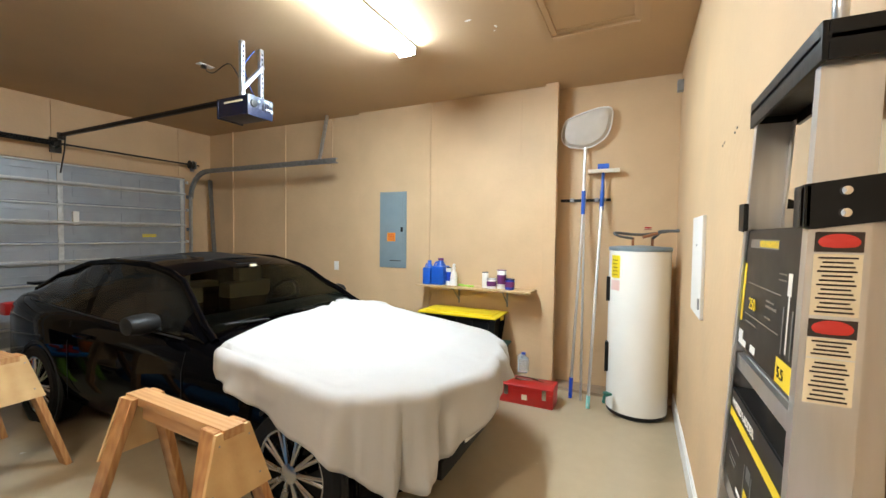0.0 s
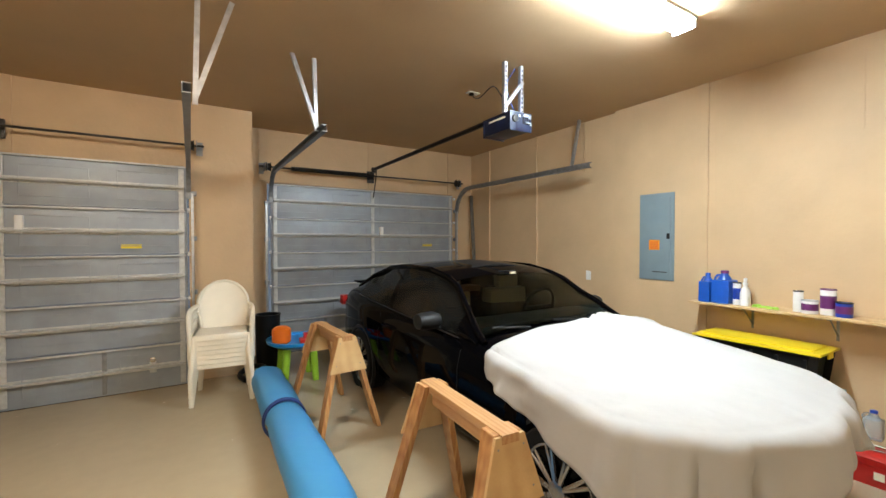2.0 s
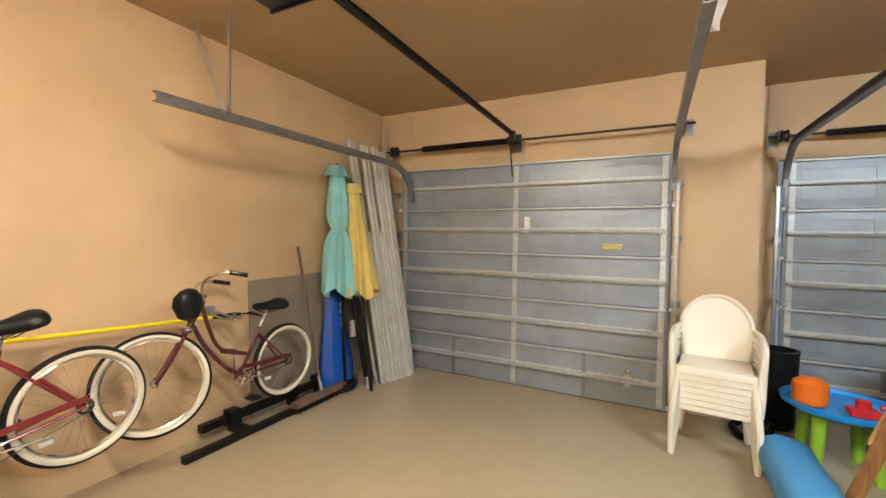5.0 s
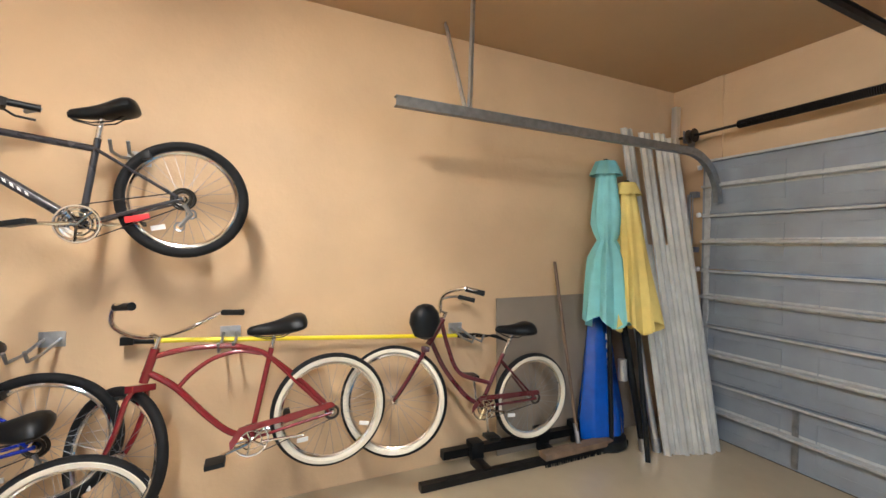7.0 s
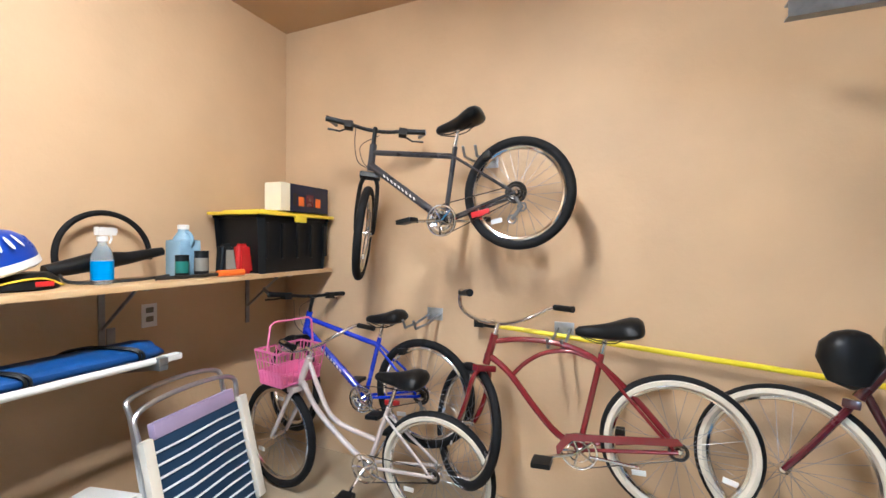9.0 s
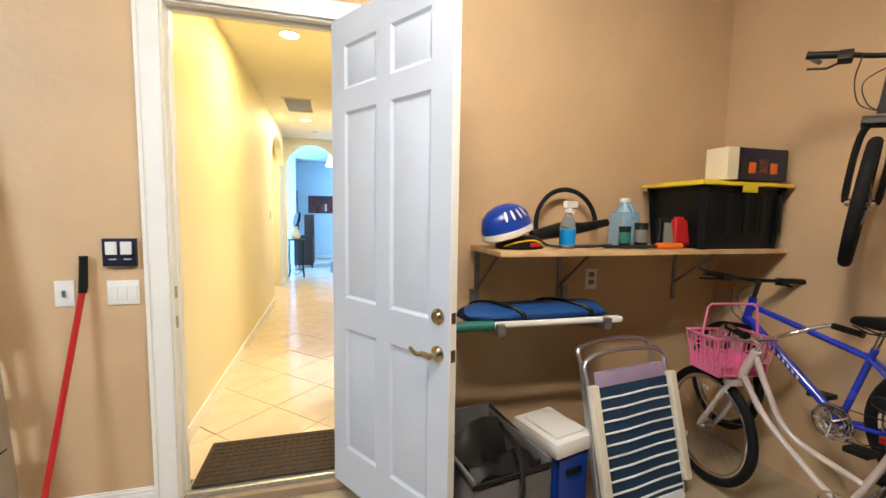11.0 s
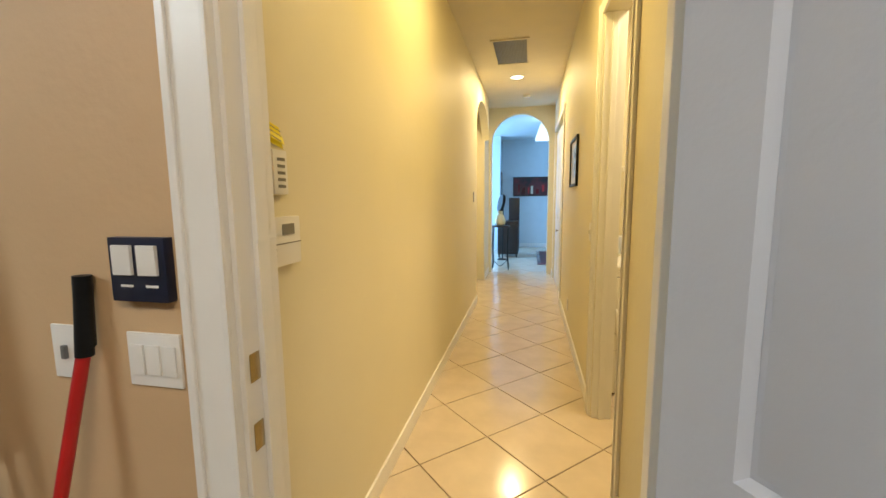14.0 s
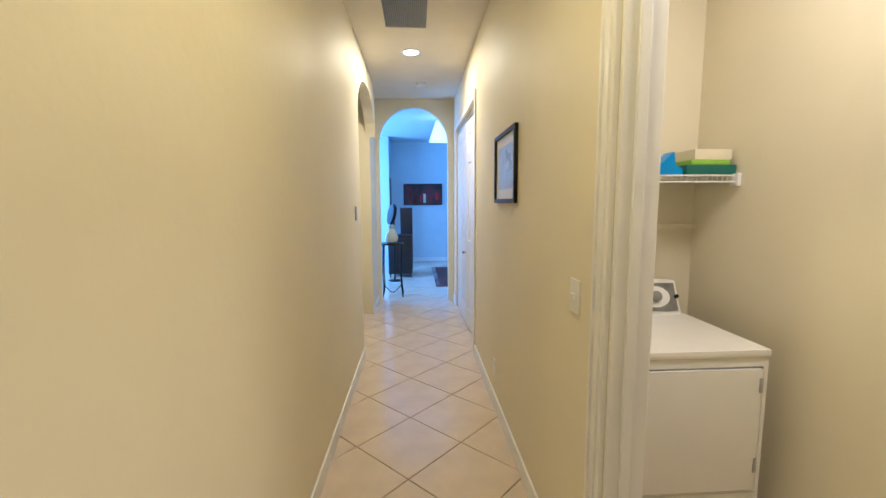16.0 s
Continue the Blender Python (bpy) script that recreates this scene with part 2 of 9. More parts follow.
M["glow_cool"] = node_mat("lit_glass_shade", (0.9, 0.9, 0.9), 0.5, emit=(0.75, 0.95, 1.0), strength=2.5, vary=0, rough_vary=0)
for k_ in ("rubber", "bplastic", "cartrim", "blacksteel", "darkcard", "cable_"):
    if k_ in M:
        M[k_].node_tree.nodes["Principled BSDF"].inputs["Specular IOR Level"].default_value = 0.22
M["cable"] = node_mat("black_cable", (0.02, 0.02, 0.02), 0.5)
M["cablegrey"] = node_mat("grey_hose", (0.12, 0.12, 0.12), 0.45)


# mesh helpers
def box(bm, a, b, bev=0.0, m=None):
    vs = [bm.verts.new((a[0] if i & 1 == 0 else b[0], a[1] if i & 2 == 0 else b[1], a[2] if i & 4 == 0 else b[2])) for i in range(8)]
    fs = [bm.faces.new([vs[j] for j in q]) for q in ((0, 2, 3, 1), (4, 5, 7, 6), (0, 1, 5, 4), (2, 6, 7, 3), (0, 4, 6, 2), (1, 3, 7, 5))]
    if m is not None:
        bmesh.ops.transform(bm, matrix=m, verts=vs)
    if bev:
        es = {e for f in fs for e in f.edges}
        bmesh.ops.bevel(bm, geom=list(es), offset=bev, segments=2, affect="EDGES", profile=0.7)


def tube(bm, pts, r, n=8, closed=False):
    pts = [Vector(p) for p in pts]
    k = len(pts)
    rs = r if isinstance(r, (list, tuple)) else [r] * k
    rings, up = [], None
    for i, p in enumerate(pts):
        a = pts[(i - 1) % k] if (closed or i) else p
        c = pts[(i + 1) % k] if (closed or i < k - 1) else p
        t = (c - a).normalized()
        if up is None:
            up = t.orthogonal().normalized()
        up = (up - t * up.dot(t)).normalized()
        s = t.cross(up)
        rings.append([bm.verts.new(p + (up * math.cos(2 * math.pi * j / n) + s * math.sin(2 * math.pi * j / n)) * rs[i]) for j in range(n)])
    for i in range(k if closed else k - 1):
        A, B = rings[i], rings[(i + 1) % k]
        sh = 0
        if closed and i == k - 1:
            sh = min(range(n), key=lambda q: (A[0].co - B[q].co).length)
        for j in range(n):
            bm.faces.new((A[j], A[(j + 1) % n], B[(j + 1 + sh) % n], B[(j + sh) % n]))
    if not closed:
        bm.faces.new(rings[0][::-1])
        bm.faces.new(rings[-1])


def curve_pts(pts, k=6):
    P = [Vector(p) for p in pts]
    P = [P[0] * 2 - P[1]] + P + [P[-1] * 2 - P[-2]]
    out = []
    for i in range(1, len(P) - 2):
        for j in range(k):
            t = j / k
            a, b, c, d = P[i - 1], P[i], P[i + 1], P[i + 2]
            out.append(0.5 * ((2 * b) + (c - a) * t + (2 * a - 5 * b + 4 * c - d) * t * t + (3 * b - a - 3 * c + d) * t ** 3))
    out.append(P[-2])
    return out


def lathe(bm, prof, c=(0, 0, 0), n=24, m=None):
    made = []
    rings = []
    for r, z in prof:
        rings.append([bm.verts.new((c[0] + r * math.cos(2 * math.pi * j / n), c[1] + r * math.sin(2 * math.pi * j / n), c[2] + z)) for j in range(n)])
        made += rings[-1]
    for A, B in zip(rings, rings[1:]):
        for j in range(n):
            bm.faces.new((A[j], A[(j + 1) % n], B[(j + 1) % n], B[j]))
    bm.faces.new(rings[0][::-1])
    bm.faces.new(rings[-1])
    if m is not None:
        bmesh.ops.transform(bm, matrix=m, verts=made)


def ring(bm, c, R, r, n=48, k=8, m=None, sx=1.0, axis="Y"):
    """A torus of radius R about the local axis; sx squeezes its section sideways."""
    grid = []
    for i in range(n):
        a = 2 * math.pi * i / n
        row = []
        for j in range(k):
            b = 2 * math.pi * j / k
            q = R + r * math.cos(b)
            h = r * sx * math.sin(b)
            p = Vector((q * math.cos(a), h, q * math.sin(a))) if axis == "Y" else Vector((q * math.cos(a), q * math.sin(a), h))
            row.append(bm.verts.new(p + Vector(c)))
        grid.append(row)
    for i in range(n):
        for j in range(k):
            bm.faces.new((grid[i][j], grid[i][(j + 1) % k], grid[(i + 1) % n][(j + 1) % k], grid[(i + 1) % n][j]))
    if m is not None:
        bmesh.ops.transform(bm, matrix=m, verts=[v for row in grid for v in row])


def prism(bm, pts, d, m=None):
    """A slab: the outline pts, pushed by the vector d."""
    A = [bm.verts.new(p) for p in pts]
    B = [bm.verts.new(Vector(p) + Vector(d)) for p in pts]
    n = len(A)
    bm.faces.new(A[::-1])
    bm.faces.new(B)
    for i in range(n):
        bm.faces.new((A[i], A[(i + 1) % n], B[(i + 1) % n], B[i]))
    if m is not None:
        bmesh.ops.transform(bm, matrix=m, verts=A + B)


def mesh_of(name, bm, material, smooth=True):
    bmesh.ops.recalc_face_normals(bm, faces=bm.faces)
    me = bpy.data.meshes.new(name)
    bm.to_mesh(me)
    bm.free()
    me.materials.append(M[material])
    if smooth:
        for p in me.polygons:
            p.use_smooth = True
        me.set_sharp_from_angle(angle=radians(38))
    return me


def part(name, bm, material, parent=None, label="", kind="", smooth=True):
    ob = new(name, mesh_of(name, bm, material, smooth))
    if parent is not None:
        ob.parent = parent
    return tagged(ob, label, "", "", kind)


def thing(name, label, category, group="", m=None):
    ob = new(name)
    ob.empty_display_size = 0.1
    if m is not None:
        ob.matrix_world = m
    return tagged(ob, label, category, group)


def solid(name, bm, material, label, category, group="", m=None):
    ob = new(name, mesh_of(name, bm, material))
    if m is not None:
        ob.matrix_world = m
    return tagged(ob, label, category, group)


def bpart(name, a, b, material, parent, bev=0.0, label="", m=None):
    bm = bmesh.new()
    box(bm, a, b, bev, m)
    return part(name, bm, material, parent, label)


def struct(name, boxes, material, bev=0.0):
    bm = bmesh.new()
    for a, b in boxes:
        box(bm, a, b, bev)
    return part(name, bm, material, kind="structure", smooth=False)


def structs(name, boxes, material, bev=0.0):
    for k, (p, q) in enumerate(boxes):
        struct(name + "_" + str(k + 1), [(p, q)], material, bev)


def text_part(name, words, size, m, material, parent):
    c = bpy.data.curves.new(name, "FONT")
    c.body, c.size, c.extrude, c.align_x = words, size, 0.0006, "LEFT"
    tmp = bpy.data.objects.new(name, c)
    me = bpy.data.meshes.new_from_object(tmp)
    bpy.data.objects.remove(tmp)
    me.materials.clear()
    me.materials.append(M[material])
    ob = new(name, me)
    ob.parent = parent
    ob.matrix_basis = m
    return ob


# the shell of the garage
XW, XE, YN, YE = -2.34, 5.42, 5.97, 6.72
E2, EA = 5.36, 5.52
struct("floor", [((XW - 0.2, -0.15, -0.15), (6.0, 7.1, 0))], "floor")
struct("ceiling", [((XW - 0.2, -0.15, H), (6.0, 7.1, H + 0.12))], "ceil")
struct("wall_west", [((XW - 0.15, -0.15, 0), (XW, 7.1, H))], "wall")
struct("wall_east", [((XE, 3.66, 0), (XE + 0.15, 7.1, H)), ((E2, 1.24, 0), (E2 + 0.2, 3.66, H)), ((EA, -0.15, 0), (EA + 0.15, 1.24, H)),
                     ((XE - 0.018, 5.02, 0), (XE, 5.05, H)), ((XE - 0.012, 4.15, 2.5), (XE, 4.165, H)),
                     ((XE - 0.02, 6.15, 0), (XE, 6.19, H))], "wall")
struct("wall_east_pier", [((5.285, 1.11, 0.06), (E2, 1.24, H))], "wall", 0.004)
structs("wall_east_batten", [((E2 - 0.018, 2.60, 0), (E2 + 0.001, 2.68, H)), ((E2 - 0.006, 1.50, 2.45), (E2, 1.512, H - 0.1))], "wall", 0.003)
struct("wall_south", [((XW, -0.13, 0), (0.20, 0, H)), ((1.035, -0.13, 0), (EA, 0, H)), ((0.20, -0.13, 2.53), (1.035, 0, H))], "wall_s")
struct("wall_north", [((XW, YN, 2.42), (0.97, YN + 0.15, H)), ((XW, YN, 0), (-2.0, YN + 0.15, 2.42)), ((0.97, YN, 0), (1.63, YE, H)),
                      ((1.63, YE, 2.42), (XE, YE + 0.15, H)), ((1.63, YE, 0), (1.9, YE + 0.15, 2.42)), ((5.0, YE, 0), (XE, YE + 0.15, 2.42)),
                      ((-1.98, YN - 0.014, 2.44), (-1.86, YN, H)), ((-0.56, YN - 0.014, 2.44), (-0.44, YN, H)), ((0.86, YN - 0.014, 2.44), (0.98, YN, H)),
                      ((1.80, YE - 0.014, 2.44), (1.92, YE, H)), ((3.40, YE - 0.014, 2.44), (3.52, YE, H)), ((4.90, YE - 0.014, 2.44), (5.02, YE, H))], "wall")
struct("kerb_slab", [((5.29, -0.0, 0), (EA, 1.11, 0.03)), ((5.26, 1.11, 0), (E2, 1.24, 0.058))], "stepconc")
# baseboards of the south wall, with a moulded top
struct("baseboard_south", [((1.13, 0, 0.0), (4.55, 0.014, 0.125)), ((1.13, 0, 0.125), (4.55, 0.010, 0.145)), ((1.13, 0, 0.145), (4.55, 0.006, 0.156)),
                           ((4.55, 0, 0.0), (5.3, 0.014, 0.125)), ((4.55, 0, 0.125), (5.3, 0.010, 0.145))], "trim", 0.002)
# ceiling hatch
hatch = thing("ceiling_hatch", "painted attic access hatch with a moulded frame in the garage ceiling", "hatch")
bm = bmesh.new()
for a, b in (((3.28, 0.30, H - 0.032), (4.32, 0.36, H)), ((3.28, 0.98, H - 0.032), (4.32, 1.04, H)), ((3.28, 0.36, H - 0.02), (3.35, 0.98, H)), ((4.25, 0.36, H - 0.032), (4.32, 0.98, H)),
             ((3.35, 0.36, H - 0.02), (4.25, 0.40, H)), ((3.35, 0.94, H - 0.02), (4.25, 0.98, H)), ((3.35, 0.40, H - 0.012), (3.40, 0.94, H)), ((4.20, 0.40, H - 0.012), (4.25, 0.94, H))):
    box(bm, a, b, 0.003)
part("frame", bm, "ceil", hatch)
bpart("panel", (3.402, 0.402, H - 0.006), (4.198, 0.938, H - 0.001), "ceil", hatch)
# chipped plaster spots
for k, (x, y, s) in enumerate(((3.96, 1.34, 0.014), (4.02, 1.37, 0.009), (3.80, 1.5, 0.018))):
    bm = bmesh.new()
    lathe(bm, [(0.001, -0.004), (s * 0.6, -0.003), (s, -0.0005)], (0, 0, 0), 7, pose(x, y, H, 0, 0, 40 * k) @ Matrix.Diagonal((1.6, 0.7, 1, 1)))
    solid("plaster_chip", bm, "trim", "small pale plaster chip on the garage ceiling", "plaster chip", "plaster chips")

# hall, laundry and living room
struct("floor_hall", [((-2.2, -11.4, -0.02), (3.4, -0.15, HF - 0.012))], "grout")
struct("hall_threshold", [((0.20, -0.149, 0), (1.035, 0.03, 0.05))], "stepconc", 0.006)
struct("ceiling_hall", [((-1.2, -6.9, HH), (1.4, -0.13, HH + 0.1))], "hceil")
struct("ceiling_living", [((-1.6, -11.3, HH), (3.4, -7.0, HH + 0.1))], "bluewall")
structs("wall_hall_east", [((1.15, -4.65, 0), (1.27, -0.13, HH)), ((1.22, -6.9, 0), (1.34, -6.20, HH)), ((1.15, -6.20, 2.86), (1.27, -4.65, HH)), ((1.9, -6.35, 0), (2.0, -4.5, HH)), ((1.27, -4.65, 0), (1.9, -4.55, HH)), ((1.34, -6.30, 0), (1.9, -6.20, HH))], "hall")
structs("wall_hall_west", [((-0.05, -1.16, 0), (0.07, -0.13, HH)), ((-0.05, -4.70, 0), (0.07, -1.92, HH)), ((-0.05, -1.92, 2.50), (0.07, -1.16, HH)),
                          ((-0.05, -6.52, 2.54), (0.07, -4.70, HH)), ((-0.05, -6.9, 0), (0.07, -6.52, HH)), ((-0.16, -6.52, 0), (-0.09, -4.70, 2.54))], "hall")
structs("wall_laundry", [((-0.97, -2.95, 0), (-0.89, -0.13, HH)), ((-0.97, -3.05, 0), (-0.05, -2.95, HH)), ((-0.89, -2.95, 1.42), (-0.05, -2.93, 1.445)), ((-0.97, -0.23, 0), (-0.05, -0.13, HH))], "hall")
structs("wall_living", [((-1.6, -11.2, 0), (1.25, -11.1, HH)), ((-1.7, -11.2, 0), (-1.6, -7.0, HH)), ((1.25, -11.2, 0), (1.32, -10.3, HH)), ((1.32, -10.4, 0), (3.3, -10.3, HH)), ((3.3, -10.4, 0), (3.4, -7.0, HH)), ((1.34, -7.1, 0), (3.4, -7.0, HH)), ((-1.6, -7.1, 0), (-0.05, -7.0, HH))], "bluewall")
# arched end wall
bm = bmesh.new()
ax0, ax1, az, ar, top = 0.163, 1.165, 2.43, 0.501, HH
arc = [(0.5 * (ax0 + ax1) - ar * math.cos(math.pi * i / 20), az + ar * math.sin(math.pi * i / 20)) for i in range(21)]
am = 0.5 * (ax0 + ax1)
prism(bm, [(-0.05, -6.9, 0), (ax0, -6.9, 0)] + [(x, -6.9, z) for x, z in arc[:11]] + [(am, -6.9, top), (-0.05, -6.9, top)], (0, -0.1, 0))
prism(bm, [(1.34, -6.9, 0), (1.34, -6.9, top), (am, -6.9, top)] + [(x, -6.9, z) for x, z in arc[10:]] + [(ax1, -6.9, 0)], (0, -0.1, 0))
part("wall_arch", bm, "hall", kind="structure", smooth=False)
# arched head of the side opening
bm = bmesh.new()
arc2 = [(-5.425 - 0.775 * math.cos(math.pi * i / 16), 2.40 + 0.42 * math.sin(math.pi * i / 16)) for i in range(17)]
prism(bm, [(1.15, -6.20, 2.40)] + [(1.15, y, z) for y, z in arc2[1:-1]] + [(1.15, -4.65, 2.40), (1.15, -4.65, 2.86), (1.15, -6.20, 2.86)], (0.12, 0, 0))
part("wall_side_arch", bm, "hall", kind="structure", smooth=False)
struct("baseboard_hall", [((1.138, -4.65, HF), (1.15, -0.15, HF + 0.10)), ((1.208, -6.9, HF), (1.22, -6.20, HF + 0.10)), ((0.07, -4.64, HF), (0.082, -2.005, HF + 0.10)), ((0.07, -1.08, HF), (0.082, -0.15, HF + 0.10)),
                          ((-1.6, -11.1, HF), (1.25, -11.088, HF + 0.10)), ((0.07, -6.9, HF), (0.082, -6.58, HF + 0.1)), ((-0.89, -2.93, HF), (-0.878, -0.3, HF + 0.1))], "trim", 0.003)
# door casing and jambs
struct("trim_garage_door", [((1.028, 0.0, 0), (1.13, 0.018, 2.60)), ((0.115, 0.0, 0), (0.20, 0.018, 2.60)), ((0.20, 0.0, 2.51), (1.028, 0.018, 2.60)),
                            ((1.112, 0.018, 0), (1.13, 0.026, 2.60)), ((1.028, 0.018, 0), (1.040, 0.024, 2.51)),
                            ((1.018, -0.13, 0.05), (1.035, -0.0005, 2.51)), ((0.20, -0.13, 0.05), (0.24, -0.0005, 2.51)), ((0.24, -0.13, 2.50), (1.018, -0.0005, 2.53)),
                            ((1.006, -0.09, 0.05), (1.018, -0.05, 2.50)), ((0.24, -0.09, 0.05), (0.255, -0.05, 2.50)), ((0.255, -0.09, 2.485), (1.006, -0.05, 2.50))], "trim", 0.003)
struct("trim_laundry", [((0.07, -2.005, HF), (0.085, -1.92, 2.58)), ((0.07, -1.16, HF), (0.085, -1.08, 2.58)), ((0.07, -1.92, 2.50), (0.085, -1.16, 2.58)),
                        ((-0.05, -1.92, HF), (0.068, -1.902, 2.5)), ((-0.05, -1.178, HF), (0.068, -1.16, 2.5)), ((0.0, -1.902, HF), (0.03, -1.89, 2.49))], "trim", 0.003)
bm = bmesh.new()
for a, b in (((0.072, -1.955, HF), (0.092, -1.94, 2.56)), ((0.072, -1.995, HF), (0.094, -1.985, 2.57)), ((0.072, -1.135, HF), (0.092, -1.12, 2.56))):
    box(bm, a, b, 0.002)
part("trim_laundry_bead", bm, "trim", kind="structure")
bm = bmesh.new()
for a, b in (((0.07, -4.70, HF), (0.085, -4.635, 2.60)), ((0.07, -6.58, HF), (0.085, -6.52, 2.60)), ((0.07, -6.52, 2.54), (0.085, -4.70, 2.60)), ((-0.05, -6.52, 2.515), (0.03, -4.70, 2.539))):
    box(bm, a, b, 0.002)
part("trim_closet", bm, "trim", kind="structure", smooth=False)
struct("threshold_plate", [((0.255, -0.13, 0.05), (1.006, -0.005, 0.079))], "galv", 0.004)


# garage doors
def garage_door(name, x0, x1, y, top, label):
    th = thing(name, label, "garage door", "garage doors")
    n, w = 5, x1 - x0
    h = top / n
    for i in range(n):
        bm = bmesh.new()
        z0 = i * h
        box(bm, (x0, y, z0 + 0.004), (x1, y + 0.045, z0 + h - 0.004), 0.004)
        # rolled lips along the section joints
        box(bm, (x0, y - 0.012, z0 + h - 0.022), (x1, y, z0 + h - 0.006), 0.004)
        box(bm, (x0, y - 0.008, z0 + 0.008), (x1, y, z0 + 0.02), 0.003)
        # pressed panels
        pw = w / 4
        for k in range(4):
            a, b = x0 + k * pw + 0.12, x0 + (k + 1) * pw - 0.10
            for q in (((a, z0 + 0.09), (b, z0 + 0.098)), ((a, z0 + h - 0.10), (b, z0 + h - 0.092)), ((a, z0 + 0.09), (a + 0.008, z0 + h - 0.092)), ((b - 0.008, z0 + 0.09), (b, z0 + h - 0.092))):
                box(bm, (q[0][0], y - 0.005, q[0][1]), (q[1][0], y, q[1][1]), 0.002)
        part("section", bm, "gdoor", th)
        if i < n - 1:
            bpart("joint_rail", (x0 + 0.02, y - 0.046, z0 + h - 0.022), (x1 - 0.02, y - 0.0125, z0 + h - 0.004), "zinc", th, 0.004)
        bm = bmesh.new()
        zc = z0 + h * 0.5
        # hat-shaped strut: a proud web with a thin flange above and below
        prism(bm, [(x0 + 0.03, y - 0.0165, zc - 0.012), (x0 + 0.03, y - 0.070, zc - 0.008), (x0 + 0.03, y - 0.074, zc + 0.010), (x0 + 0.03, y - 0.0165, zc + 0.018)], (w - 0.06, 0, 0))
        box(bm, (x0 + 0.03, y - 0.004, zc - 0.030), (x1 - 0.03, y - 0.0005, zc + 0.032), 0.001)
        part("strut", bm, "zinc", th)
    for xs, wd in ((x0 + 0.03, 0.05), ((x0 + x1) / 2 - 0.03, 0.055), (x1 - 0.08, 0.05)):
        for i in range(n):
            bpart("stile", (xs, y - 0.016, i * h + 0.03), (xs + wd, y - 0.0055, (i + 1) * h - 0.03), "zinc", th, 0.002)
            if i < n - 1:
                bm = bmesh.new()
                box(bm, (xs + 0.005, y - 0.022, (i + 1) * h - 0.05), (xs + wd - 0.005, y - 0.013, (i + 1) * h + 0.05), 0.003)
                tube(bm, [(xs - 0.004, y - 0.026, (i + 1) * h), (xs + wd + 0.004, y - 0.026, (i + 1) * h)], 0.008, 8)
                part("hinge", bm, "zinc", th)
    bpart("top_rail", (x0 + 0.02, y - 0.040, top - 0.022), (x1 - 0.02, y - 0.0125, top - 0.004), "zinc", th, 0.003)
    for xs in (x0 + w * 0.25, x0 + w * 0.75):
        bpart("bottom_stile", (xs - 0.02, y - 0.012, 0.02), (xs + 0.02, y - 0.001, h - 0.03), "galvd", th, 0.002)
    for i in range(n + 1):
        for xs in (x0 - 0.025, x1 + 0.002):
            bm = bmesh.new()
            lathe(bm, [(0.006, -0.012), (0.022, -0.01), (0.022, 0.01), (0.006, 0.012)], (0, 0, 0), 12, pose(xs + 0.012, y - 0.03, max(0.05, min(top - 0.06, i * h)), 0, 90, 0))
            part("roller", bm, "white", th)
    bpart("bottom_seal", (x0, y, 0.0), (x1, y + 0.04, 0.006), "cartrim", th)
    bpart("warning_label", (x0 + w * 0.80, y - 0.004, top * 0.628), (x0 + w * 0.86, y - 0.001, top * 0.645), "yellow", th)
    bpart("plate", (x0 + w * 0.535, y - 0.05, top * 0.69), (x0 + w * 0.555, y - 0.004, top * 0.76), "white", th, 0.004)
    bpart("lock_plate", (x1 - 0.36, y - 0.006, 0.18), (x1 - 0.30, y - 0.001, 0.30), "galv", th, 0.003)
    bm = bmesh.new()
    lathe(bm, [(0.004, 0), (0.03, 0.002), (0.028, 0.012), (0.01, 0.016)], (0, 0, 0), 16, pose(x1 - 0.33, y - 0.006, 0.32, 90, 0, 0))
    part("lock", bm, "chrome", th)
    return th


